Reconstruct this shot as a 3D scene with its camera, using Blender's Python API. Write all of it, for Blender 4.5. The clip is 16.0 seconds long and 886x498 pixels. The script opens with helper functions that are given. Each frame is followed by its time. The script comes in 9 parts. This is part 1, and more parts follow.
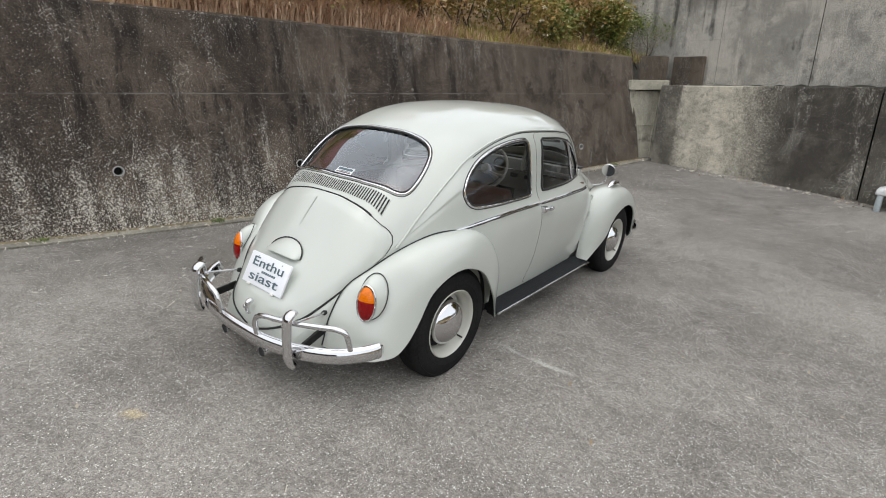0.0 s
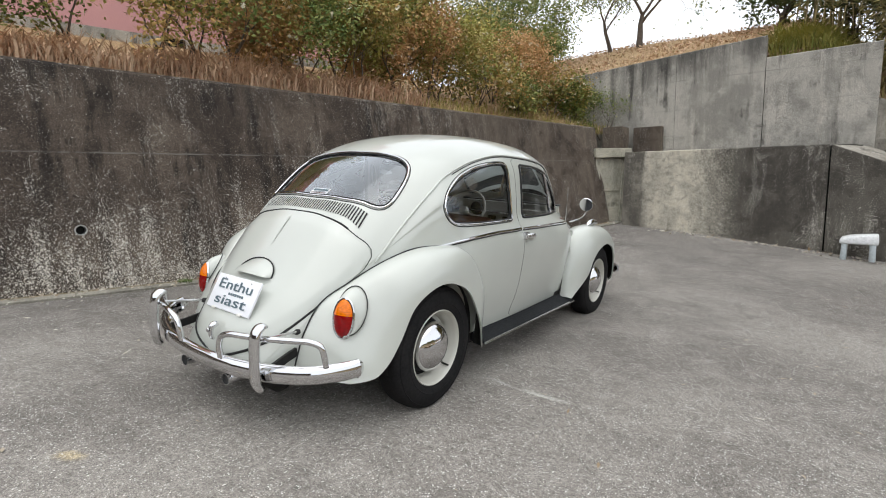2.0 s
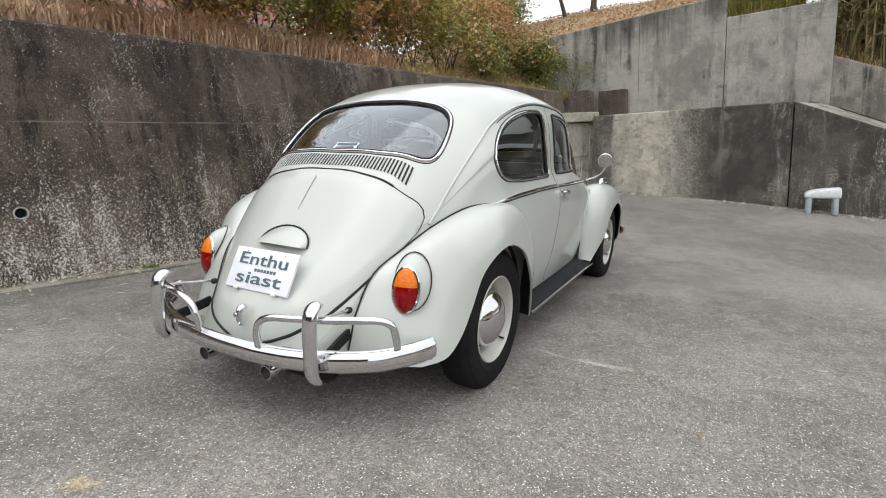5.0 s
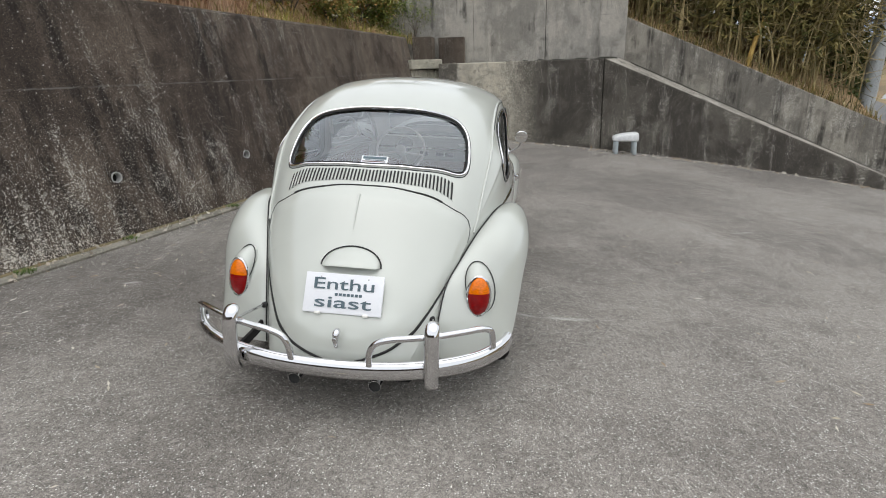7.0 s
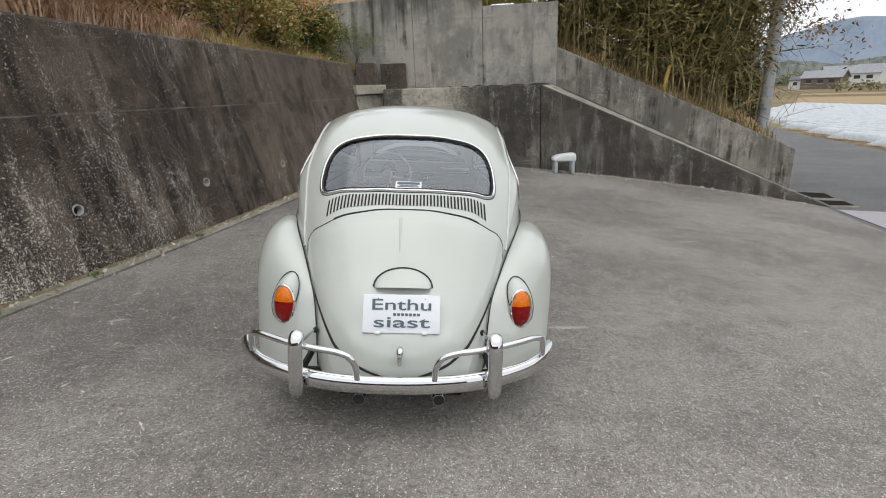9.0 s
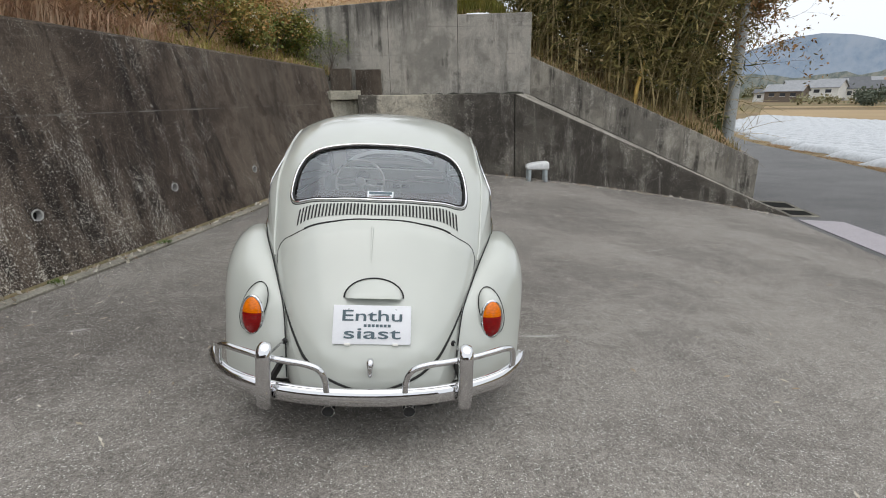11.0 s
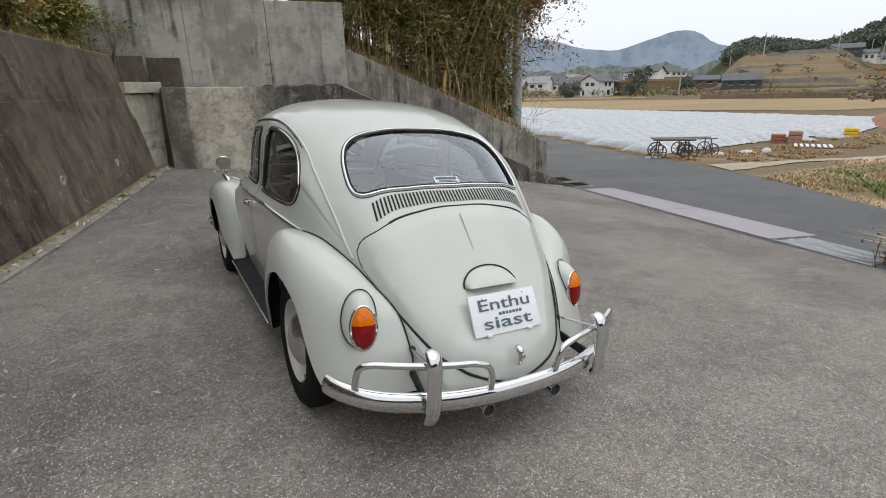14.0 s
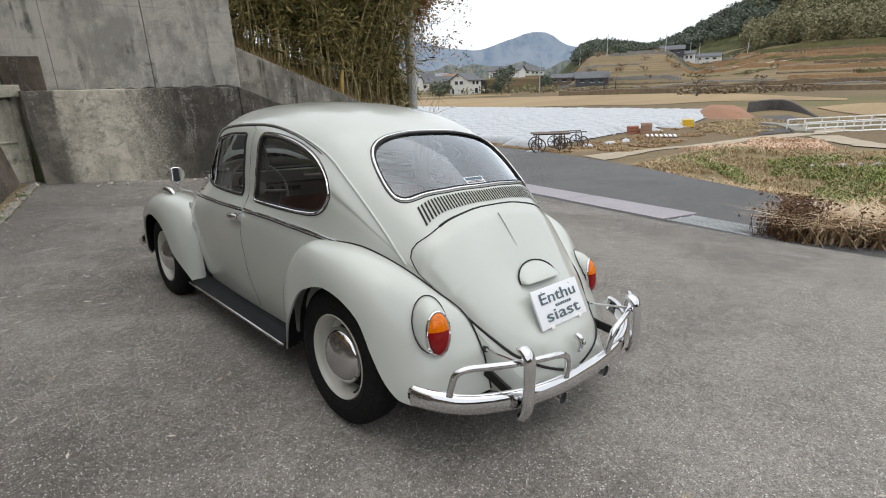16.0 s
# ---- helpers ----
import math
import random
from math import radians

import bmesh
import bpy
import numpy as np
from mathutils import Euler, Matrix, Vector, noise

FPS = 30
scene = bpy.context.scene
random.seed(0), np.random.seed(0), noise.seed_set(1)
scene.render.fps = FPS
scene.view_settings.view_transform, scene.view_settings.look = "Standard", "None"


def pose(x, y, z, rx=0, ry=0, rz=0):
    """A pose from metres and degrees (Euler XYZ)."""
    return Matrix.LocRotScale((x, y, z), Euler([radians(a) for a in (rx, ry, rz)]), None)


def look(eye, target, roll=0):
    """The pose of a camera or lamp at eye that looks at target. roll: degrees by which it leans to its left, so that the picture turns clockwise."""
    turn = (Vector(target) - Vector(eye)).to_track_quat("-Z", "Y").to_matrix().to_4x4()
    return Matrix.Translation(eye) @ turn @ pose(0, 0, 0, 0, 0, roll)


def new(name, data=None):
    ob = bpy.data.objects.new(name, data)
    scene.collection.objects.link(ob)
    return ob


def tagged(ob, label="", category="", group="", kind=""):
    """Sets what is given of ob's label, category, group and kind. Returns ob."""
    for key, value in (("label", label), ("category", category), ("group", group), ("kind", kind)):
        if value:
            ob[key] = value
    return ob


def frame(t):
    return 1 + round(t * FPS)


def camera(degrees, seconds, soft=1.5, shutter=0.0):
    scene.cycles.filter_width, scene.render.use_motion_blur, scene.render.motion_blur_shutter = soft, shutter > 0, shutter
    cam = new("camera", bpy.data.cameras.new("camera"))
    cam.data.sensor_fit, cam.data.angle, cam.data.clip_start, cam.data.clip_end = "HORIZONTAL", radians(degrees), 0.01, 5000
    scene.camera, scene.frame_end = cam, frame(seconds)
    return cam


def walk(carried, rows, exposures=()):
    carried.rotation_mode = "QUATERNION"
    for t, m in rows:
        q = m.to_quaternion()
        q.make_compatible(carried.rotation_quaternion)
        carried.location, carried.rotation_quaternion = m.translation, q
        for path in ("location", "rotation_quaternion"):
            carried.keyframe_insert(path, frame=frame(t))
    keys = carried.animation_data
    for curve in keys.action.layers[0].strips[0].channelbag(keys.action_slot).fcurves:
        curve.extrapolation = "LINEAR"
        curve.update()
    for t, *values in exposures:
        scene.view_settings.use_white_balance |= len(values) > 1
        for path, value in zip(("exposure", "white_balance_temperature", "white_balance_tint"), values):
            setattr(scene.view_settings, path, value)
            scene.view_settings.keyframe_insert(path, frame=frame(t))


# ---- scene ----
# ---- tuned ----
SKY, SUN = 0.100, 0.65
EXPOSURES = [(0.0, 0.50), (3.5, 0.68), (7.5, 0.36), (11.0, 0.24), (13.0, 0.12), (16.0, 0.34)]
# the yard slopes: the car leans with it
CARM = Matrix(((0.99756, -0.00097, 0.06982), (-0.00097, 0.99961, 0.02793), (-0.06982, -0.02793, 0.99717))).to_4x4()
# ---- end tuned ----
cam = camera(81.9, 16.0, soft=1.0)
PATH = [
    (0, (2.241, -3.206, 1.512), (1.06, -1.707, 0.914), 0.4),
    (0.5, (2.288, -3.145, 1.585), (1.118, -1.63, 1.006), 0.9),
    (1, (2.265, -3.118, 1.568), (1.108, -1.569, 1.058), 0.9),
    (1.5, (2.22, -3.131, 1.409), (1.077, -1.54, 1.003), 0.2),
    (2, (2.182, -3.184, 1.125), (1.034, -1.568, 0.859), -1.0),
    (2.5, (2.195, -3.249, 0.935), (1.03, -1.63, 0.792), -2.5),
    (3, (2.175, -3.276, 0.869), (1.03, -1.644, 0.711), -2.9),
    (3.5, (2.158, -3.319, 0.867), (1.027, -1.68, 0.679), -2.5),
    (4, (2.084, -3.367, 0.882), (0.964, -1.725, 0.659), -2.4),
    (4.5, (1.829, -3.23, 0.938), (0.759, -1.565, 0.654), -2.6),
    (4.7, (1.731, -3.173, 0.968), (0.695, -1.491, 0.656), -2.7),
    (6.8, (0.792, -3.619, 1.432), (0.477, -1.755, 0.778), -2.2),
    (7, (0.716, -3.694, 1.462), (0.455, -1.823, 0.805), -2.3),
    (7.5, (0.477, -3.72, 1.462), (0.346, -1.835, 0.805), -2.0),
    (8, (0.287, -3.804, 1.485), (0.244, -1.909, 0.848), -2.2),
    (8.5, (0.198, -3.86, 1.516), (0.204, -1.956, 0.906), -2.2),
    (10.8, (0.203, -3.855, 1.52), (0.304, -1.939, 0.956), -1.5),
    (11, (0.215, -3.855, 1.539), (0.343, -1.942, 0.968), -1.1),
    (11.5, (0.174, -3.823, 1.528), (0.395, -1.919, 0.957), -0.6),
    (12, (-0.057, -3.796, 1.526), (0.289, -1.911, 0.954), -0.3),
    (12.5, (-0.298, -3.695, 1.503), (0.19, -1.843, 0.929), -0.3),
    (13, (-0.561, -3.559, 1.507), (0.08, -1.756, 0.926), -0.5),
    (13.5, (-0.882, -3.501, 1.509), (-0.087, -1.764, 0.917), -0.9),
    (14, (-1.11, -3.385, 1.491), (-0.17, -1.726, 0.888), -1.4),
    (14.5, (-1.29, -3.22, 1.495), (-0.23, -1.64, 0.877), -1.9),
    (15, (-1.506, -3.133, 1.529), (-0.349, -1.628, 0.898), -2.2),
    (15.5, (-1.556, -3.02, 1.513), (-0.318, -1.581, 0.881), -2.2),
    (16, (-1.674, -2.969, 1.52), (-0.372, -1.583, 0.902), -1.9),
]
walk(cam, [(t, look(eye, target, roll)) for t, eye, target, roll in PATH], EXPOSURES)

# ---- light and exposure ----
world = bpy.data.worlds.new("sky")
scene.world = world
world.use_nodes = True
wn, wl = world.node_tree.nodes, world.node_tree.links
sky = wn.new("ShaderNodeTexSky")
sky.sky_type = "NISHITA"
sky.sun_disc = False
sky.sun_elevation, sky.sun_rotation = radians(72), radians(200)
sky.air_density, sky.dust_density, sky.ozone_density = 1.0, 4.0, 1.0
hsv = wn.new("ShaderNodeHueSaturation")
hsv.inputs["Saturation"].default_value = 0.22
hsv.inputs["Value"].default_value = 1.8
wl.new(sky.outputs["Color"], hsv.inputs["Color"])
veil = wn.new("ShaderNodeMix")
veil.data_type = "RGBA"
veil.inputs["Factor"].default_value = 0.8
# a thin, even overcast, a little brighter towards the horizon
where = wn.new("ShaderNodeTexCoord")
part_z = wn.new("ShaderNodeSeparateXYZ")
wl.new(where.outputs["Generated"], part_z.inputs["Vector"])
cloud = wn.new("ShaderNodeMix")
cloud.data_type = "RGBA"
cloud.inputs["A"].default_value = (9.0, 9.5, 10.2, 1)
cloud.inputs["B"].default_value = (8.5, 8.75, 9.05, 1)
wl.new(part_z.outputs["Z"], cloud.inputs["Factor"])
wl.new(cloud.outputs["Result"], veil.inputs["B"])
wl.new(hsv.outputs["Color"], veil.inputs["A"])
bg = wn["Background"]
wl.new(veil.outputs["Result"], bg.inputs["Color"])
bg.inputs["Strength"].default_value = SKY
sun = new("sun", bpy.data.lights.new("sun", "SUN"))
sun.data.energy, sun.data.angle, sun.data.color = SUN, radians(80), (1.0, 1.0, 0.99)
sun.matrix_world = look((3, -2, 14), (0, 0, 0))

# ---- helpers ----
V = Vector


def part(name, bm, material, parent=None, label="", smooth=True, angle=40):
    """Links a bmesh as one mesh object, under a thing or a part if one is given."""
    me = bpy.data.meshes.new(name)
    bm.normal_update()
    if smooth:
        lim = radians(angle)
        for e in bm.edges:
            e.smooth = len(e.link_faces) == 2 and e.calc_face_angle(0.0) < lim
        for f in bm.faces:
            f.smooth = True
    bm.to_mesh(me)
    bm.free()
    for m in (material if isinstance(material, (list, tuple)) else [material]):
        me.materials.append(m)
    ob = new(name, me)
    if parent is not None:
        ob.parent = parent
    if label:
        tagged(ob, label)
    return ob


def raw(name, verts, faces, material, parent=None, smooth=False, label=""):
    """The same for plain lists of points and faces."""
    me = bpy.data.meshes.new(name)
    me.from_pydata([tuple(v) for v in verts], [], [tuple(f) for f in faces])
    if smooth:
        me.polygons.foreach_set("use_smooth", [True] * len(me.polygons))
    me.materials.append(material)
    ob = new(name, me)
    if parent is not None:
        ob.parent = parent
    if label:
        tagged(ob, label)
    return ob


def empty(name, m=None):
    ob = new(name)
    ob.empty_display_size = 0.2
    if m is not None:
        ob.matrix_world = m
    return ob


def box(bm, lo, hi, bevel=0.0, m=None):
    x0, y0, z0 = lo
    x1, y1, z1 = hi
    vs = [bm.verts.new(p) for p in ((x0, y0, z0), (x1, y0, z0), (x1, y1, z0), (x0, y1, z0), (x0, y0, z1), (x1, y0, z1), (x1, y1, z1), (x0, y1, z1))]
    fs = [bm.faces.new([vs[i] for i in q]) for q in ((3, 2, 1, 0), (4, 5, 6, 7), (0, 1, 5, 4), (1, 2, 6, 5), (2, 3, 7, 6), (3, 0, 4, 7))]
    if bevel:
        es = list({e for f in fs for e in f.edges})
        out = bmesh.ops.bevel(bm, geom=es, offset=bevel, segments=2, affect="EDGES", profile=0.6)
        vs = list({v for f in out["faces"] for v in f.verts} | {v for v in vs if v.is_valid})
    if m is not None:
        bmesh.ops.transform(bm, matrix=m, verts=[v for v in vs if v.is_valid])
    return bm


def hexa(bm, bottom, top):
    """A block between two four-cornered outlines."""
    a = [bm.verts.new(p) for p in bottom]
    b = [bm.verts.new(p) for p in top]
    n = len(a)
    bm.faces.new(a[::-1])
    bm.faces.new(b)
    for i in range(n):
        bm.faces.new((a[i], a[(i + 1) % n], b[(i + 1) % n], b[i]))
    return bm


def frames_along(pts, closed=False):
    pts = [V(p) for p in pts]
    n = len(pts)
    tang = []
    for i in range(n):
        a = pts[(i - 1) % n] if closed or i else pts[0]
        b = pts[(i + 1) % n] if closed or i < n - 1 else pts[-1]
        tang.append((b - a).normalized())
    up = V((0, 0, 1)) if abs(tang[0].z) < 0.9 else V((0, 1, 0))
    out = []
    side = tang[0].cross(up).normalized()
    for t in tang:
        side = (side - t * side.dot(t)).normalized()
        out.append((side, t.cross(side).normalized()))
    return pts, out


def tube(bm, pts, r, sides=10, closed=False, caps=True, flat=1.0):
    """A round bar along points; r is one radius or one for each point."""
    pts, fr = frames_along(pts, closed)
    rs = r if isinstance(r, (list, tuple)) else [r] * len(pts)
    rings = []
    for p, (a, b), q in zip(pts, fr, rs):
        rings.append([bm.verts.new(p + a * (q * math.cos(k * 2 * math.pi / sides)) + b * (q * flat * math.sin(k * 2 * math.pi / sides))) for k in range(sides)])
    n = len(rings)
    for i in range(n if closed else n - 1):
        x, y = rings[i], rings[(i + 1) % n]
        for k in range(sides):
            bm.faces.new((x[k], x[(k + 1) % sides], y[(k + 1) % sides], y[k]))
    if caps and not closed:
        bm.faces.new(rings[0][::-1])
        bm.faces.new(rings[-1])
    return bm


def sweep(bm, pts, profile, closed=False, caps=True, up=None):
    """A section (list of side, up offsets) carried along points."""
    pts, fr = frames_along(pts, closed)
    if up is not None:
        fr2 = []
        for i, p in enumerate(pts):
            n = len(pts)
            a = pts[(i - 1) % n] if closed or i else pts[0]
            b = pts[(i + 1) % n] if closed or i < n - 1 else pts[-1]
            t = (b - a).normalized()
            u = V(up(p) if callable(up) else up)
            s = t.cross(u).normalized()
            fr2.append((s, s.cross(t).normalized()))
        fr = fr2
    rings = [[bm.verts.new(p + a * u + b * w) for u, w in profile] for p, (a, b) in zip(pts, fr)]
    n, k = len(rings), len(profile)
    for i in range(n if closed else n - 1):
        x, y = rings[i], rings[(i + 1) % n]
        for j in range(k):
            bm.faces.new((x[j], x[(j + 1) % k], y[(j + 1) % k], y[j]))
    if caps and not closed:
        bm.faces.new(rings[0][::-1])
        bm.faces.new(rings[-1])
    bmesh.ops.recalc_face_normals(bm, faces=bm.faces)
    return bm


def lathe(bm, profile, sides=40, m=None, closed=False):
    """Turns a profile of (radius, along) about the x axis."""
    rings = []
    for r, a in profile:
        if r < 1e-6:
            rings.append([bm.verts.new((a, 0, 0))])
        else:
            rings.append([bm.verts.new((a, r * math.cos(k * 2 * math.pi / sides), r * math.sin(k * 2 * math.pi / sides))) for k in range(sides)])
    pairs = list(zip(rings, rings[1:])) + ([(rings[-1], rings[0])] if closed else [])
    for x, y in pairs:
        for k in range(sides):
            l = (k + 1) % sides
            if len(x) == 1 and len(y) == 1:
                continue
            if len(x) == 1:
                bm.faces.new((x[0], y[l], y[k]))
            elif len(y) == 1:
                bm.faces.new((x[k], x[l], y[0]))
            else:
                bm.faces.new((x[k], x[l], y[l], y[k]))
    if m is not None:
        bmesh.ops.transform(bm, matrix=m, verts=[v for r in rings for v in r])
    bmesh.ops.recalc_face_normals(bm, faces=bm.faces)
    return bm


def spline(pts, n):
    """n points on a smooth curve through the given ones."""
    p = [np.array(q, float) for q in pts]
    p = [2 * p[0] - p[1]] + p + [2 * p[-1] - p[-2]]
    seg = len(p) - 3
    out = []
    for i in range(n):
        s = i / (n - 1) * seg
        k = min(int(s), seg - 1)
        t = s - k
        a, b, c, d = p[k : k + 4]
        out.append(tuple(0.5 * (2 * b + (c - a) * t + (2 * a - 5 * b + 4 * c - d) * t * t + (3 * b - a - 3 * c + d) * t**3)))
    return out


# ---- materials ----
def nodes_of(name):
    m = bpy.data.materials.new(name)
    m.use_nodes = True
    t = m.node_tree
    return m, t.nodes, t.links, t.nodes["Principled BSDF"]


def noise_node(n, l, scale, detail=4.0, rough=0.55, stretch=None, coord="Object"):
    tc = n.new("ShaderNodeTexCoord")
    src = tc.outputs[coord]
    if stretch is not None:
        mp = n.new("ShaderNodeMapping")
        mp.inputs["Scale"].default_value = stretch
        l.new(src, mp.inputs["Vector"])
        src = mp.outputs["Vector"]
    x = n.new("ShaderNodeTexNoise")
    x.inputs["Scale"].default_value, x.inputs["Detail"].default_value, x.inputs["Roughness"].default_value = scale, detail, rough
    l.new(src, x.inputs["Vector"])
    return x.outputs["Fac"]


def ramp(n, l, fac, lo, hi):
    r = n.new("ShaderNodeMapRange")
    r.inputs["From Min"].default_value, r.inputs["From Max"].default_value = lo, hi
    r.interpolation_type = "SMOOTHSTEP"
    l.new(fac, r.inputs["Value"])
    return r.outputs["Result"]


def mix(n, l, fac, a, b, kind="MIX"):
    x = n.new("ShaderNodeMix")
    x.data_type, x.blend_type = "RGBA", kind
    for sock, v in ((x.inputs["Factor"], fac), (x.inputs["A"], a), (x.inputs["B"], b)):
        if isinstance(v, (int, float)):
            sock.default_value = v
        elif isinstance(v, tuple):
            sock.default_value = (*v, 1)
        else:
            l.new(v, sock)
    return x.outputs["Result"]


def maths(n, l, op, a, b=0.5):
    x = n.new("ShaderNodeMath")
    x.operation = op
    for sock, v in zip(x.inputs, (a, b)):
        if isinstance(v, (int, float)):
            sock.default_value = v
        else:
            l.new(v, sock)
    return x.outputs[0]


def bump(n, l, bsdf, height, strength, dist):
    b = n.new("ShaderNodeBump")
    b.inputs["Strength"].default_value, b.inputs["Distance"].default_value = strength, dist
    l.new(height, b.inputs["Height"])
    l.new(b.outputs["Normal"], bsdf.inputs["Normal"])


def surface(name, a, b, scale=3.0, fine=60.0, rough=0.7, metal=0.0, relief=0.002, fine_mix=0.35, coord="Object", stretch=None, spread=0.0, gloss_var=0.1):
    """A two-tone surface: broad patches, fine grain, slight relief."""
    m, n, l, s = nodes_of(name)
    big = ramp(n, l, noise_node(n, l, scale, 5, 0.6, stretch, coord), 0.3, 0.7)
    small = noise_node(n, l, fine, 3, 0.6, stretch, coord)
    c = mix(n, l, big, a, b)
    g = mix(n, l, ramp(n, l, small, 0.25, 0.75), tuple(0.6 * v for v in a), tuple(min(1, 1.3 * v) for v in b))
    c = mix(n, l, fine_mix, c, g)
    if spread:
        oi = n.new("ShaderNodeObjectInfo")
        h = n.new("ShaderNodeHueSaturation")
        l.new(c, h.inputs["Color"])
        l.new(maths(n, l, "MULTIPLY_ADD", oi.outputs["Random"], spread), h.inputs["Value"])
        h.inputs["Value"].default_value = 1
        x = h.inputs["Value"].links[0].from_node
        x.inputs[2].default_value = 1 - spread / 2
        c = h.outputs["Color"]
    l.new(c, s.inputs["Base Color"])
    r = maths(n, l, "MULTIPLY_ADD", big, gloss_var)
    r.node.inputs[2].default_value = rough - gloss_var / 2
    l.new(r, s.inputs["Roughness"])
    s.inputs["Metallic"].default_value = metal
    if relief:
        bump(n, l, s, small, 0.6, relief)
    return m


def paint(name, colour, rough=0.25, coat=0.6):
    m, n, l, s = nodes_of(name)
    big = noise_node(n, l, 1.7, 3)
    fine = noise_node(n, l, 900, 2)
    c = mix(n, l, ramp(n, l, big, 0.3, 0.7), tuple(0.96 * v for v in colour), tuple(min(1, 1.03 * v) for v in colour))
    l.new(c, s.inputs["Base Color"])
    s.inputs["Roughness"].default_value = rough
    s.inputs["Coat Weight"].default_value, s.inputs["Coat Roughness"].default_value = coat, 0.04
    bump(n, l, s, fine, 0.03, 0.0004)
    return m


def metal_mat(name, colour, rough, spots=0.06):
    m, n, l, s = nodes_of(name)
    s.inputs["Base Color"].default_value = (*colour, 1)
    s.inputs["Metallic"].default_value = 1
    r = maths(n, l, "MULTIPLY_ADD", ramp(n, l, noise_node(n, l, 25, 5), 0.5, 0.8), spots)
    r.node.inputs[2].default_value = rough
    l.new(r, s.inputs["Roughness"])
    return m


def leafy(name, a, b, c, rough=0.55, coord="Object"):
    """Leaves or blades: three tones, one for each island."""
    m, n, l, s = nodes_of(name)
    g = n.new("ShaderNodeNewGeometry")
    r = g.outputs["Random Per Island"]
    col = mix(n, l, ramp(n, l, r, 0.0, 0.6), a, b)
    col = mix(n, l, ramp(n, l, r, 0.62, 1.0), col, c)
    patch = ramp(n, l, noise_node(n, l, 2.2, 3), 0.4, 0.62)
    col = mix(n, l, maths(n, l, "MULTIPLY", patch, 0.6), col, c)
    l.new(col, s.inputs["Base Color"])
    s.inputs["Roughness"].default_value = rough
    s.inputs["Specular IOR Level"].default_value = 0.3
    s.inputs["Subsurface Weight"].default_value = 0.0
    return m


def old_concrete(name, pale, mid, dark, stain=0.5, speck=0.5, low_white=0.0, pale_x=None, seed=0.0, drip=0.5, top=None, lines=(), gather=0.155, grain=0.8):
    """Weathered cast concrete: blotches, run-down stains, clustered lichen specks, pores, form lines."""
    m, n, l, s = nodes_of(name)
    tc = n.new("ShaderNodeTexCoord")
    sep = n.new("ShaderNodeSeparateXYZ")
    l.new(tc.outputs["Object"], sep.inputs["Vector"])
    cloud = noise_node(n, l, 0.7 + seed, 7, 0.66)
    blotch = noise_node(n, l, 2.6 + seed, 7, 0.68)
    runs = noise_node(n, l, 1.5, 7, 0.66, (3.0, 3.0, 0.20))
    thin = noise_node(n, l, 6.0, 5, 0.7, (3.0, 3.0, 0.14))
    grit = noise_node(n, l, 95, 5, 0.75)
    c = mix(n, l, ramp(n, l, maths(n, l, "ADD", maths(n, l, "MULTIPLY", cloud, 0.55), maths(n, l, "MULTIPLY", blotch, 0.45)), 0.44, 0.57), mid, pale)
    amount = maths(n, l, "ADD", maths(n, l, "MULTIPLY", runs, drip), maths(n, l, "MULTIPLY", blotch, 1.0 - drip))
    dark_f = ramp(n, l, amount, 0.60 - 0.2 * stain, 0.73 - 0.2 * stain)
    if pale_x is not None:
        # a newer, cleaner stretch of wall
        x0, x1 = pale_x
        pepper = noise_node(n, l, 34, 4, 0.75)
        ragged = maths(n, l, "ADD", maths(n, l, "MULTIPLY", maths(n, l, "ADD", runs, blotch), 0.55), maths(n, l, "MULTIPLY", pepper, 1.3))
        clean = ramp(n, l, maths(n, l, "ADD", sep.outputs["X"], ragged), x0 + 1.10, x1 + 1.20)
        # run-downs of soot across the clean stretch, breaking up into specks
        band = noise_node(n, l, 2.1, 5, 0.65, (1.5, 1.5, 0.16))
        streak = ramp(n, l, maths(n, l, "ADD", band, maths(n, l, "MULTIPLY", pepper, 0.42)), 0.85, 1.0)
        clean = maths(n, l, "MAXIMUM", clean, maths(n, l, "MULTIPLY", streak, 0.85))
        edge = ramp(n, l, maths(n, l, "ADD", sep.outputs["X"], maths(n, l, "ADD", maths(n, l, "MULTIPLY", thin, 0.30), maths(n, l, "MULTIPLY", pepper, 0.35))), -0.12, 0.10)
        edge = maths(n, l, "ADD", maths(n, l, "MULTIPLY", edge, 0.7), 0.3)
        clean = maths(n, l, "MULTIPLY", maths(n, l, "SUBTRACT", 1.0, clean), edge)
        dark_f = maths(n, l, "MULTIPLY", maths(n, l, "MAXIMUM", dark_f, 1.0), maths(n, l, "SUBTRACT", 1.0, maths(n, l, "MULTIPLY", clean, 0.90)))
        fresh = mix(n, l, ramp(n, l, blotch, 0.40, 0.60), tuple(0.72 * v for v in pale), pale)
        fresh = mix(n, l, maths(n, l, "MULTIPLY", ramp(n, l, noise_node(n, l, 9.0, 6, 0.75), 0.50, 0.66), 0.45), fresh, tuple(0.5 * v for v in mid))
        c = mix(n, l, clean, c, fresh)
    c = mix(n, l, maths(n, l, "MULTIPLY", dark_f, 0.9), c, dark)
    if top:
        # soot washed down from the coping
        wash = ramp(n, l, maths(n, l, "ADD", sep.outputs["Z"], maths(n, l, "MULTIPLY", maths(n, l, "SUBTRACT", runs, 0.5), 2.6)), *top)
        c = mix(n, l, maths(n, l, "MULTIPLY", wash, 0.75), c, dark)
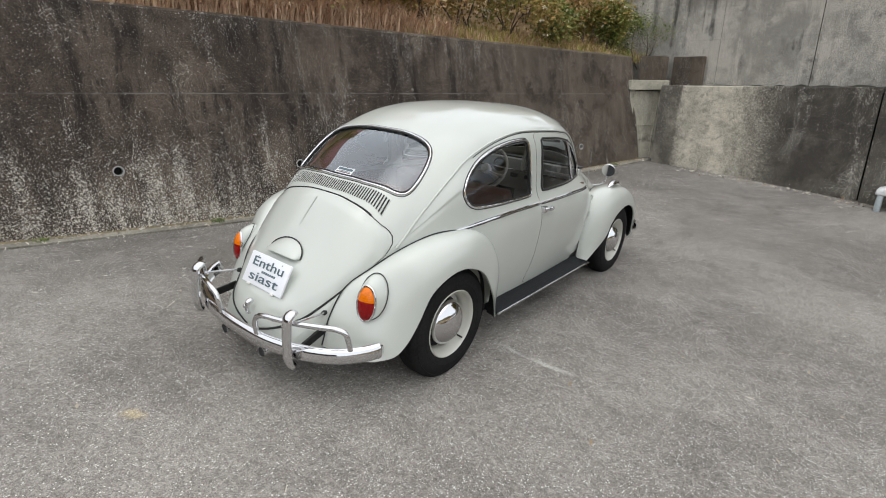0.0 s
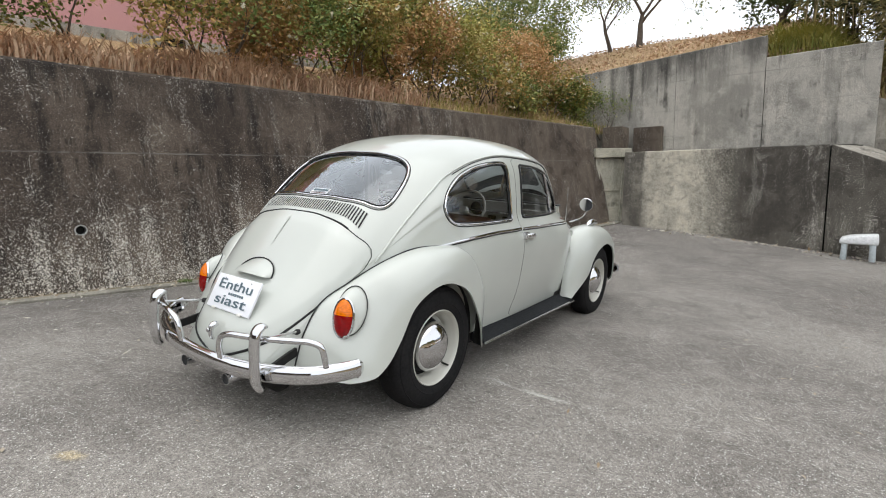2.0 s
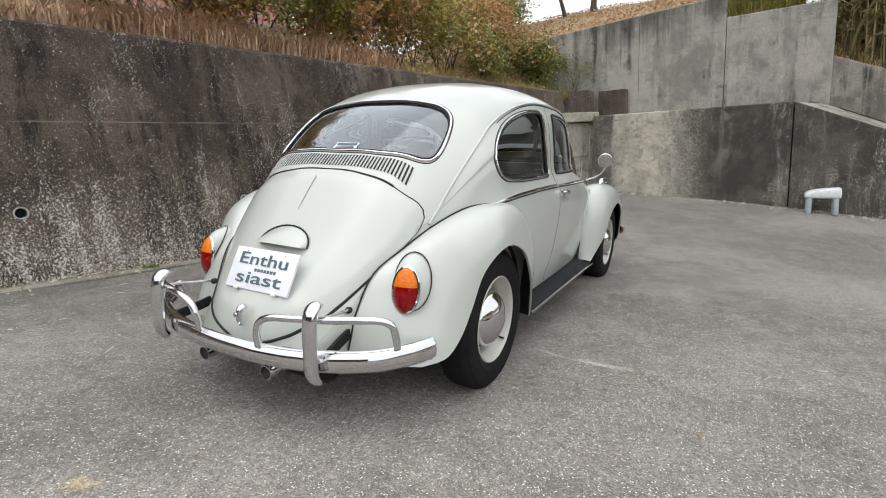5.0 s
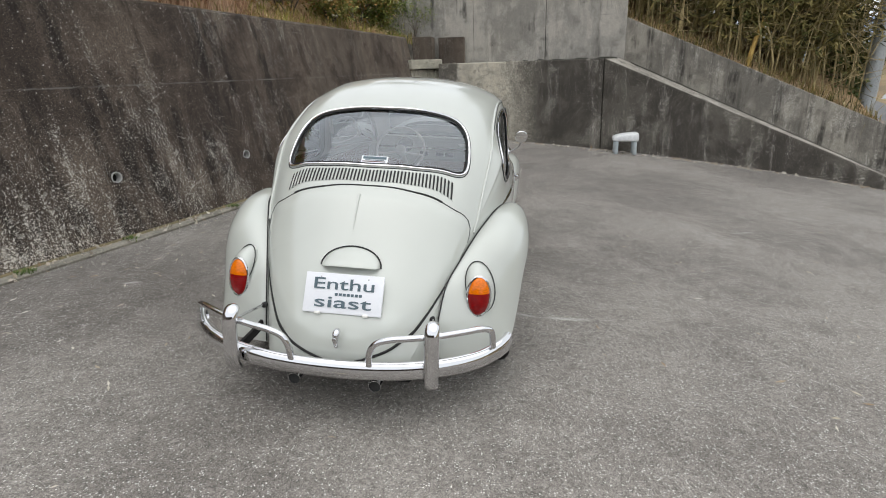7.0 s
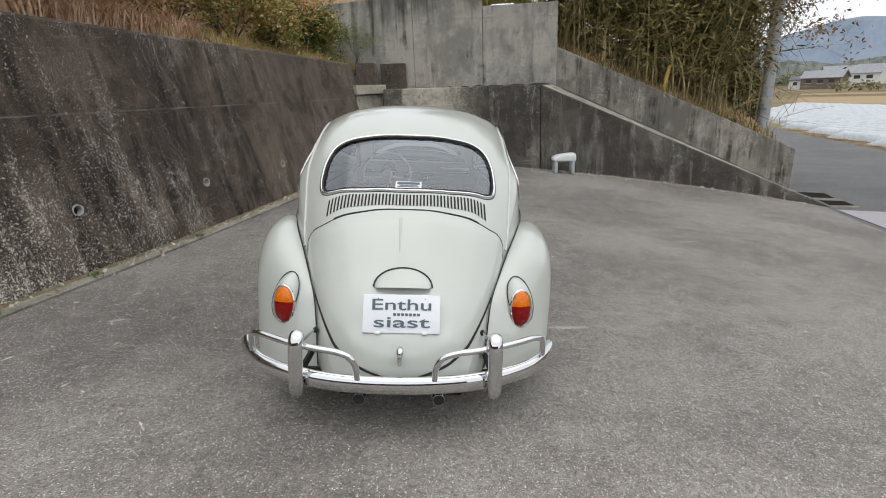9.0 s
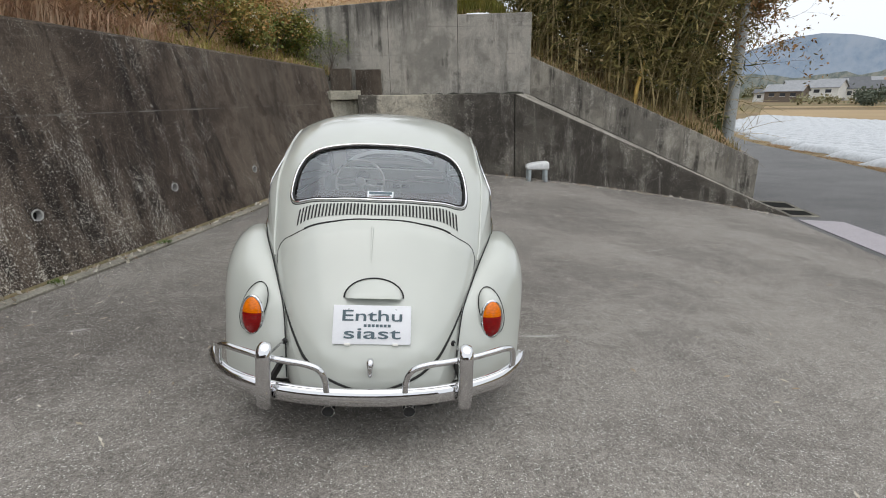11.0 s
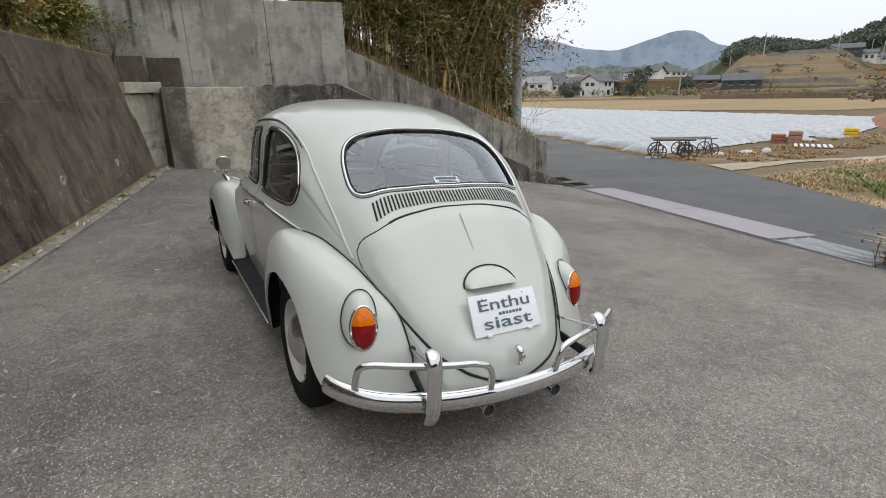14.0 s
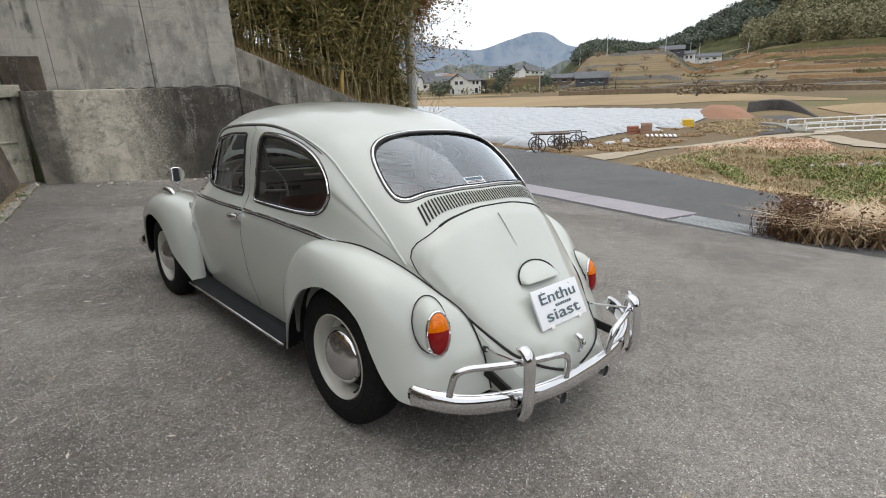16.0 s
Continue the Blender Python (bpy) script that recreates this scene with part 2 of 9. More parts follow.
    c = mix(n, l, maths(n, l, "MULTIPLY", ramp(n, l, thin, 0.52, 0.72), 0.35 * drip), c, tuple(0.8 * v for v in dark))
    # lichen: fine pale specks that gather in patches and run-downs
    zone = ramp(n, l, maths(n, l, "ADD", maths(n, l, "MULTIPLY", noise_node(n, l, 1.1, 5, 0.65), 0.5), maths(n, l, "MULTIPLY", noise_node(n, l, 2.4, 5, 0.65, (2.6, 2.6, 0.22)), 0.5)), 0.46, 0.60)
    if low_white:
        low = n.new("ShaderNodeMapRange")
        low.inputs["From Min"].default_value, low.inputs["From Max"].default_value = 1.5, 0.3
        l.new(sep.outputs["Z"], low.inputs["Value"])
        reach = n.new("ShaderNodeMapRange")
        reach.inputs["From Min"].default_value, reach.inputs["From Max"].default_value = 2.6, -0.4
        l.new(sep.outputs["Y"], reach.inputs["Value"])
        zone = maths(n, l, "ADD", maths(n, l, "MULTIPLY", zone, 0.5), maths(n, l, "MULTIPLY", maths(n, l, "MULTIPLY", low.outputs["Result"], reach.outputs["Result"]), low_white))
    for sc, thr, gain in ((62, 0.662, 1.0), (140, 0.655, 0.65), (15, 0.70, 0.3)):
        sp = noise_node(n, l, sc, 2, 0.6)
        spots = maths(n, l, "MULTIPLY", ramp(n, l, maths(n, l, "ADD", sp, maths(n, l, "MULTIPLY", zone, gather)), thr + 0.03, thr + 0.055), speck * gain)
        c = mix(n, l, spots, c, (0.68, 0.64, 0.57))
    pores = n.new("ShaderNodeTexVoronoi")
    pores.inputs["Scale"].default_value = 7
    l.new(tc.outputs["Object"], pores.inputs["Vector"])
    hole = maths(n, l, "LESS_THAN", pores.outputs["Distance"], 0.055)
    c = mix(n, l, maths(n, l, "MULTIPLY", hole, 0.7), c, tuple(0.35 * v for v in dark))
    c = mix(n, l, grain, c, mix(n, l, ramp(n, l, grit, 0.32, 0.68), (0.12, 0.12, 0.12), (0.86, 0.86, 0.86)), "OVERLAY")
    for z in lines:
        # joint left between the boards of the formwork
        wob = maths(n, l, "ADD", sep.outputs["Z"], maths(n, l, "MULTIPLY", thin, 0.02))
        near_z = maths(n, l, "LESS_THAN", maths(n, l, "ABSOLUTE", maths(n, l, "SUBTRACT", wob, z)), 0.007)
        c = mix(n, l, maths(n, l, "MULTIPLY", near_z, maths(n, l, "MULTIPLY", ramp(n, l, blotch, 0.38, 0.60), 0.6)), c, tuple(0.5 * v for v in dark) if z < 0 or speck < 0.5 else (0.26, 0.25, 0.23))
    # brighter, lit look of the wall's far end put into its colour
    if low_white:
        corner = ramp(n, l, maths(n, l, "ADD", sep.outputs["Y"], maths(n, l, "MULTIPLY", runs, 1.6)), 3.6, 5.2)
        c = mix(n, l, maths(n, l, "MULTIPLY", corner, maths(n, l, "MULTIPLY", ramp(n, l, blotch, 0.36, 0.58), 0.55)), c, (0.17, 0.138, 0.108))
    l.new(c, s.inputs["Base Color"])
    s.inputs["Roughness"].default_value = 0.85
    s.inputs["Diffuse Roughness"].default_value = 1.0
    s.inputs["Specular IOR Level"].default_value = 0.3
    bump(n, l, s, maths(n, l, "ADD", grit, maths(n, l, "MULTIPLY", blotch, 1.2)), 0.5, 0.008)
    return m


SCUFFS = [(1.08, -0.70, 0.19, 0.036, (0.52, 0.50, 0.46), 4), (0.82, -0.70, 0.16, 0.022, (0.40, 0.38, 0.36), -10), (-0.11, -2.51, 0.10, 0.05, (0.48, 0.38, 0.22), 30), (-1.25, 3.2, 0.35, 0.02, (0.42, 0.41, 0.38), 8), (-2.0, -0.6, 0.10, 0.03, (0.48, 0.46, 0.43), 20), (3.2, 1.9, 0.30, 0.02, (0.4, 0.39, 0.37), 30)]


def asphalt_mat(name, a, b, chip, worn=0.0):
    """Rolled asphalt: fine stone chips, worn and damp patches, faint scuffs."""
    m, n, l, s = nodes_of(name)
    tc = n.new("ShaderNodeTexCoord")
    big = ramp(n, l, noise_node(n, l, 0.42, 6, 0.6), 0.36, 0.64)
    sweep_n = ramp(n, l, noise_node(n, l, 0.9, 6, 0.65, (0.5, 1.6, 1)), 0.36, 0.66)
    mid_n = ramp(n, l, noise_node(n, l, 5.5, 6, 0.7), 0.3, 0.7)
    f = maths(n, l, "ADD", maths(n, l, "MULTIPLY", big, 0.30), maths(n, l, "ADD", maths(n, l, "MULTIPLY_ADD", sweep_n, 0.09), maths(n, l, "MULTIPLY", mid_n, 0.22)))
    f.node.inputs[1].links[0].from_node.inputs[0].links[0].from_node.inputs[2].default_value = 0.165
    if worn:
        # mossy and damp towards the retaining wall, pale where cars turn
        sep = n.new("ShaderNodeSeparateXYZ")
        l.new(tc.outputs["Object"], sep.inputs["Vector"])
        side = maths(n, l, "SUBTRACT", sep.outputs["X"], maths(n, l, "MULTIPLY", sep.outputs["Y"], 0.27))
        side = maths(n, l, "ADD", side, maths(n, l, "MULTIPLY", mid_n, 0.5))
        f = maths(n, l, "ADD", f, maths(n, l, "MULTIPLY", maths(n, l, "SUBTRACT", ramp(n, l, side, -2.6, 1.6), 0.5), worn))
        # paler towards -y, slightly darker towards the walls at +y
        open_y = maths(n, l, "ADD", sep.outputs["Y"], maths(n, l, "MULTIPLY", sweep_n, 1.2))
        f = maths(n, l, "ADD", f, maths(n, l, "MULTIPLY", ramp(n, l, open_y, -0.6, -3.4), 0.42))
        f = maths(n, l, "SUBTRACT", f, maths(n, l, "MULTIPLY", ramp(n, l, open_y, 1.5, 5.5), 0.06))
    c = mix(n, l, ramp(n, l, f, 0.0, 1.0), a, b)
    if worn:
        # scuffs of tyre dust and spilt paint
        for x, y, rx, ry, tone, turn in SCUFFS:
            mp = n.new("ShaderNodeMapping")
            mp.vector_type = "TEXTURE"
            mp.inputs["Location"].default_value = (x, y, 0)
            mp.inputs["Rotation"].default_value = (0, 0, radians(turn))
            mp.inputs["Scale"].default_value = (rx, ry, 50)
            l.new(tc.outputs["Object"], mp.inputs["Vector"])
            ln = n.new("ShaderNodeVectorMath")
            ln.operation = "LENGTH"
            l.new(mp.outputs["Vector"], ln.inputs[0])
            near_c = ramp(n, l, maths(n, l, "ADD", ln.outputs["Value"], maths(n, l, "MULTIPLY", noise_node(n, l, 14, 5, 0.7), 0.9)), 1.35, 0.75)
            c = mix(n, l, maths(n, l, "MULTIPLY", near_c, 0.6), c, tone)
    vo = n.new("ShaderNodeTexVoronoi")
    vo.inputs["Scale"].default_value = 300
    l.new(tc.outputs["Object"], vo.inputs["Vector"])
    sepc = n.new("ShaderNodeSeparateColor")
    l.new(vo.outputs["Color"], sepc.inputs["Color"])
    c = mix(n, l, 0.7, c, mix(n, l, sepc.outputs["Red"], (0.16, 0.16, 0.16), (0.84, 0.84, 0.84)), "OVERLAY")
    # coarser clusters of light and dark stone
    pepper = noise_node(n, l, 42, 6, 0.85)
    c = mix(n, l, 0.42, c, mix(n, l, ramp(n, l, pepper, 0.34, 0.66), (0.16, 0.16, 0.16), (0.84, 0.84, 0.84)), "OVERLAY")
    bright = maths(n, l, "MULTIPLY", ramp(n, l, sepc.outputs["Green"], 0.955, 0.985), 0.7)
    c = mix(n, l, bright, c, chip)
    v3 = n.new("ShaderNodeTexVoronoi")
    v3.inputs["Scale"].default_value = 110
    l.new(tc.outputs["Object"], v3.inputs["Vector"])
    s3 = n.new("ShaderNodeSeparateColor")
    l.new(v3.outputs["Color"], s3.inputs["Color"])
    spot = maths(n, l, "MULTIPLY", maths(n, l, "LESS_THAN", v3.outputs["Distance"], 0.36), maths(n, l, "GREATER_THAN", s3.outputs["Red"], 0.88))
    c = mix(n, l, maths(n, l, "MULTIPLY", spot, 0.95), c, chip)
    l.new(c, s.inputs["Base Color"])
    s.inputs["Roughness"].default_value = 0.85
    s.inputs["Diffuse Roughness"].default_value = 0.8
    s.inputs["Specular IOR Level"].default_value = 0.35
    bump(n, l, s, vo.outputs["Distance"], 0.6, 0.004)
    return m


M_ASPHALT = asphalt_mat("yard asphalt", (0.106, 0.095, 0.083), (0.297, 0.274, 0.246), (0.74, 0.72, 0.68), 0.12)
M_ROAD = asphalt_mat("road asphalt", (0.098, 0.098, 0.098), (0.165, 0.164, 0.162), (0.3, 0.3, 0.3))
M_WALL_L = old_concrete("stained retaining wall", (0.142, 0.111, 0.086), (0.066, 0.050, 0.039), (0.019, 0.0145, 0.012), stain=0.62, speck=1.0, low_white=0.72, drip=0.6, lines=(1.46,))
M_WALL_F = old_concrete("pale and blackened concrete", (0.70, 0.65, 0.54), (0.155, 0.14, 0.12), (0.060, 0.053, 0.044), stain=0.8, speck=0.8, pale_x=(0.55, 1.25), seed=0.1, drip=0.25, gather=0.115, grain=0.6)
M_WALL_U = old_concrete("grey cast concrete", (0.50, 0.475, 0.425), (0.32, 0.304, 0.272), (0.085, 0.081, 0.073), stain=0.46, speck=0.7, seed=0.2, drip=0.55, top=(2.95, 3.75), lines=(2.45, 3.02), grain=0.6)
M_WALL_P = old_concrete("stained parapet concrete", (0.40, 0.372, 0.318), (0.21, 0.195, 0.168), (0.05, 0.046, 0.040), stain=0.55, speck=0.7, seed=0.15, drip=0.6, grain=0.45)
M_PILLAR = old_concrete("weathered pillar concrete", (0.58, 0.545, 0.445), (0.40, 0.38, 0.305), (0.15, 0.143, 0.11), stain=0.5, speck=0.4, seed=0.3, drip=0.4)
M_KERB = surface("kerb concrete", (0.15, 0.14, 0.115), (0.32, 0.30, 0.25), 4, 50, 0.9)
M_GUTTER = surface("mossy gutter litter", (0.10, 0.095, 0.045), (0.27, 0.21, 0.12), 5, 40, 0.95, relief=0.02)
# near-black, also stands for the shade in pits, pipes and openings
M_DARK = surface("black gap", (0.012, 0.012, 0.011), (0.02, 0.02, 0.018), 5, 40, 0.95)
M_DARK.node_tree.nodes["Principled BSDF"].inputs["Specular IOR Level"].default_value = 0.05
M_MOSS = surface("moss", (0.03, 0.04, 0.012), (0.07, 0.08, 0.03), 9, 60, 0.95, relief=0.01)
M_PVC = surface("grey pvc pipe", (0.42, 0.42, 0.40), (0.5, 0.5, 0.48), 6, 50, 0.5)
M_DRYGRASS = leafy("dry grass", (0.36, 0.24, 0.12), (0.48, 0.35, 0.19), (0.24, 0.14, 0.075))
M_GREENGRASS = leafy("green weeds", (0.10, 0.16, 0.035), (0.16, 0.22, 0.05), (0.07, 0.11, 0.03))
M_SHRUB_G = leafy("green shrub leaves", (0.045, 0.075, 0.022), (0.08, 0.125, 0.035), (0.13, 0.14, 0.045))
M_BAMBOO_L = leafy("bamboo leaves", (0.016, 0.021, 0.006), (0.095, 0.10, 0.024), (0.34, 0.27, 0.10))
M_BAMBOO_C = leafy("bamboo canes", (0.26, 0.20, 0.08), (0.56, 0.45, 0.24), (0.09, 0.075, 0.03))
M_BARK = surface("bark", (0.07, 0.055, 0.042), (0.15, 0.12, 0.095), 12, 80, 0.9, relief=0.01)
M_PINK = surface("pink rendered wall", (0.52, 0.27, 0.27), (0.58, 0.31, 0.30), 1, 60, 0.85)
M_GALV = surface("galvanised pole", (0.36, 0.38, 0.39), (0.46, 0.48, 0.48), 2, 40, 0.45, metal=0.3, relief=0)
M_STEELPLATE = surface("dusty mauve steel plate", (0.285, 0.255, 0.275), (0.365, 0.335, 0.36), 1.6, 30, 0.55, relief=0.001)
M_WHITEPLASTIC = surface("pale blue plastic", (0.50, 0.56, 0.58), (0.57, 0.63, 0.65), 4, 50, 0.4, relief=0)
M_STOOLSEAT = surface("white plastic", (0.74, 0.75, 0.75), (0.80, 0.81, 0.81), 4, 50, 0.45, relief=0)

# ---- the lie of the land ----
def yard_z(x, y):
    return 0.0038 - 0.0619 * x - 0.01535 * y - 0.00796 * x * x - 0.00233 * x * y + 0.00546 * y * y


def road_z(x, y):
    return -0.73 - 0.0405 * (x - 6.42) - 0.0458 * (y - 0.41)


def smooth01(t):
    t = min(1.0, max(0.0, t))
    return t * t * (3 - 2 * t)


def bearing(x, y):
    return math.degrees(math.atan2(x, y + 3.0))


def lump(a, c, w):
    return math.exp(-(((a - c) / w) ** 2))


def skyline(a):
    """Height of the far mountains over 2 km, by bearing."""
    z = 60 + 112 * lump(a, 53.6, 4.6 if a < 53.6 else 3.0) ** 0.8 + 22 * lump(a, 46.5, 3.5) + 62 * lump(a, 41.5, 4.5) + 75 * lump(a, 36.5, 5) + 25 * lump(a, 60, 4) + 40 * lump(a, 20, 14)
    return z + 9 * noise.noise((a * 0.45, 3.1, 0)) + 6 * noise.noise((a * 1.3, 9.1, 0))


def land(x, y):
    d = math.hypot(x, y + 3.0)
    a = bearing(x, y)
    lane = road_z(min(x, 30), min(max(y, -30), 45)) if x > 4 else -9
    near = max(yard_z(min(max(x, -7), 9.5), min(max(y, -7), 8)), lane)
    near = near + (lane - near) * smooth01((x - 8) / 2.5)
    far = float(np.interp(d, [0, 35, 80, 150, 260, 700, 3000], [-1.6, -2.2, -2.5, -2.6, -2.6, -4, -4]))
    z = near + (far - near) * smooth01((d - 22) / 12)
    z -= 0.12 * (1 - smooth01((d - 16) / 8))
    dip = lump(x - 14.5 - 0.9 * y, 0, 3.2) * smooth01((4.5 - y) / 3) * smooth01((x - 10.5) / 2.0)
    z -= 0.55 * dip
    right = smooth01((a - 54.5) / 4) * smooth01((150 - a) / 30)
    if right and d > 120:
        steps = np.interp(d, [120, 150, 185, 230, 290, 340, 420, 620, 900], [0, 0.2, 2.5, 7.5, 14, 17, 27, 62, 70])
        knoll = 9.5 * smooth01((a - 56) / 3.5) * smooth01((69 - a) / 3.5) * smooth01((d - 190) / 60) * smooth01((360 - d) / 80)
        big = smooth01((a - 64) / 14)
        tier = 1.6
        h = float(steps) * (0.45 + 0.04 * smooth01((d - 380) / 120) * (1 - big) + 0.55 * big) + knoll + 5 * lump(a, 60.2, 3.2) * smooth01((d - 420) / 150)
        h += 15 * smooth01((a - 63.5) / 9) * smooth01((d - 430) / 140)
        if d < 330:
            k = math.floor(h / tier)
            h = tier * (k + smooth01((h / tier - k - 0.55) / 0.45))
        z += right * (h + (3.0 * noise.noise((x * 0.012, y * 0.012, 4)) if d > 330 else 0))
    if 500 < d < 1400:
        # wooded foothills behind the village
        z += (26 + 12 * noise.noise((a * 0.35, 5.5, 0)) + 6 * noise.noise((a * 1.7, d * 0.01, 2))) * lump(d, 860, 160) * smooth01((a - 30) / 4) * smooth01((58 - a) / 3)
    if d > 900:
        z += (skyline(a) + 6) * smooth01((d - 900) / 1300) * (1 - 0.25 * right)
    return z


def land_sheet():
    radii = [0.0] + [0.6 * k for k in range(1, 36)] + [22 * 1.055**k for k in range(1, 95)]
    angles = list(np.arange(-180, 20, 5.0)) + list(np.arange(20, 100, 0.75)) + list(np.arange(100, 180, 5.0))
    verts, faces = [], []
    for r in radii:
        for a in angles:
            x, y = r * math.sin(radians(a)), -3.0 + r * math.cos(radians(a))
            verts.append((x, y, land(x, y)))
    n = len(angles)
    for i in range(len(radii) - 1):
        for k in range(n):
            q = (i * n + k, i * n + (k + 1) % n, (i + 1) * n + (k + 1) % n, (i + 1) * n + k)
            faces.append(q[::-1])
    return verts, faces


def land_mat():
    """Straw, stubble, turf and woodland by place; distance haze in the far colours."""
    m, n, l, s = nodes_of("land")
    g = n.new("ShaderNodeNewGeometry")
    sep = n.new("ShaderNodeSeparateXYZ")
    l.new(g.outputs["Position"], sep.inputs["Vector"])
    big = ramp(n, l, noise_node(n, l, 0.035, 5, 0.6), 0.35, 0.65)
    mid_n = ramp(n, l, noise_node(n, l, 0.3, 5, 0.65), 0.35, 0.65)
    fine = noise_node(n, l, 6, 5, 0.7)
    rows = noise_node(n, l, 0.5, 5, 0.65, (0.04, 0.04, 4.5))
    straw = mix(n, l, big, (0.25, 0.175, 0.105), (0.175, 0.122, 0.078))
    straw = mix(n, l, maths(n, l, "MULTIPLY", mid_n, 0.6), straw, (0.17, 0.15, 0.07))
    straw = mix(n, l, maths(n, l, "MULTIPLY", ramp(n, l, rows, 0.46, 0.54), 0.75), straw, (0.12, 0.088, 0.062))
    turfy = ramp(n, l, noise_node(n, l, 0.02, 5, 0.6, (1, 1, 14)), 0.54, 0.62)
    straw = mix(n, l, maths(n, l, "MULTIPLY", turfy, 0.7), straw, (0.10, 0.105, 0.045))
    straw = mix(n, l, maths(n, l, "MULTIPLY", ramp(n, l, fine, 0.3, 0.7), 0.35), straw, (0.36, 0.29, 0.17))
    # woods and far hills lie beyond a few hundred metres
    dist = n.new("ShaderNodeVectorMath")
    dist.operation = "LENGTH"
    l.new(g.outputs["Position"], dist.inputs[0])
    tex = ramp(n, l, noise_node(n, l, 0.09, 6, 0.7), 0.35, 0.65)
    wood = mix(n, l, tex, (0.03, 0.036, 0.016), (0.085, 0.085, 0.035))
    dd = maths(n, l, "ADD", dist.outputs["Value"], maths(n, l, "MULTIPLY", big, 90.0))
    c = mix(n, l, ramp(n, l, dd, 385, 400), straw, wood)
    # distance haze put into the base colour: woods and hills turn pale and blue
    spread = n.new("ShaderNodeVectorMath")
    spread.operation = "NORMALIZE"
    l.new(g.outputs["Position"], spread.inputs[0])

    def far_noise(scale, detail, rough):
        t = n.new("ShaderNodeTexNoise")
        t.inputs["Scale"].default_value, t.inputs["Detail"].default_value, t.inputs["Roughness"].default_value = scale, detail, rough
        l.new(spread.outputs["Vector"], t.inputs["Vector"])
        return t.outputs["Fac"]

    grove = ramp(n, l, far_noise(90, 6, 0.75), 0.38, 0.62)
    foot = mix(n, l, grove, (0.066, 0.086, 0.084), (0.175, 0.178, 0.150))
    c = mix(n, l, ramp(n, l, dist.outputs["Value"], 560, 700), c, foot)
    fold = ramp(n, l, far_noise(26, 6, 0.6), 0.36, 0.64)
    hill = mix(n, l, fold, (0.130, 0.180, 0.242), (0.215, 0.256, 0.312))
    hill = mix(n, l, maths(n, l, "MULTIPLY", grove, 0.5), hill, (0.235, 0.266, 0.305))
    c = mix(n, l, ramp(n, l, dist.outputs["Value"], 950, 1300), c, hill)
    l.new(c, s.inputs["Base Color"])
    s.inputs["Roughness"].default_value = 0.95
    s.inputs["Specular IOR Level"].default_value = 0.1
    return m


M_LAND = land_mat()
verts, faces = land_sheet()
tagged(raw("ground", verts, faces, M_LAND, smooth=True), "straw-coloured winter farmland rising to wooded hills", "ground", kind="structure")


def patch(name, outline, material, lift, step, zf, label, category):
    """A thin paved sheet on the ground inside a four-cornered outline."""
    (ax, ay), (bx, by), (cx, cy), (dx, dy) = outline
    nu = max(2, int(max(math.hypot(bx - ax, by - ay), math.hypot(cx - dx, cy - dy)) / step))
    nv = max(2, int(max(math.hypot(dx - ax, dy - ay), math.hypot(cx - bx, cy - by)) / step))
    vs, fs = [], []
    for j in range(nv + 1):
        for i in range(nu + 1):
            u, w = i / nu, j / nv
            x = (ax * (1 - u) + bx * u) * (1 - w) + (dx * (1 - u) + cx * u) * w
            y = (ay * (1 - u) + by * u) * (1 - w) + (dy * (1 - u) + cy * u) * w
            vs.append((x, y, zf(x, y) + lift))
    for j in range(nv):
        for i in range(nu):
            k = j * (nu + 1) + i
            fs.append((k, k + 1, k + nu + 2, k + nu + 1))
    ob = raw(name, vs, fs, material, smooth=True)
    return tagged(ob, label, category, kind="structure")


def pave_z(x, y):
    return max(yard_z(x, y), road_z(x, y))


patch("pavement", ((-5.6, -9), (3.34, -9), (8.9, 8.0), (-1.0, 8.0)), M_ASPHALT, 0.0, 0.3, pave_z, "worn grey asphalt yard with small pale chippings", "asphalt")


# ---- road, steel plates over the ditch ----
def ribbon(name, left, right, material, zf, lift, label, category, n=60, across=6, wobble=0.0):
    a, b = spline(left, n), spline(right, n)
    vs, fs = [], []
    for i in range(n):
        for k in range(across + 1):
            u = k / across
            x, y = a[i][0] * (1 - u) + b[i][0] * u, a[i][1] * (1 - u) + b[i][1] * u
            if wobble and k in (0, across):
                x += wobble * noise.noise((x * 1.3, y * 1.3, 1))
                y += wobble * noise.noise((x * 1.3, y * 1.3, 7))
            vs.append((x, y, zf(x, y) + lift))
    w = across + 1
    for i in range(n - 1):
        for k in range(across):
            fs.append((i * w + k, i * w + k + 1, (i + 1) * w + k + 1, (i + 1) * w + k))
    return tagged(raw(name, vs, fs, material, smooth=True), label, category, kind="structure")


def road_surface_z(x, y):
    d = math.hypot(x, y + 3.0)
    return road_z(x, y) if d < 24 else max(land(x, y) + 0.02, -9)


ribbon("road", [(3.34, -9), (6.42, 0.41), (8.15, 6.0), (8.7, 8.3), (9.6, 10.1), (15.2, 19.5), (22.2, 31.5), (30.5, 47)],
       [(6.2, -9), (8.9, -2.4), (11.6, 1.5), (14.6, 5.2), (17.9, 10.3), (20.2, 14.2), (22.3, 19.4), (24.7, 27.0), (27.0, 35.0), (33.5, 50)],
       M_ROAD, road_surface_z, 0.006, "smooth grey asphalt lane beside the yard", "road", 120, 8, 0.05)

# steel plates and a grating bridge the roadside ditch


def strip_point(s, w):
    """Along the ditch from the grating (s = 0) to the wall's tip (s = 1), w metres towards the road."""
    x, y = 6.08 + (8.3 - 6.08) * s, -0.95 + (6.05 + 0.95) * s
    d = V((8.3 - 6.08, 7.0)).normalized()
    return x + w * d.y, y - w * d.x


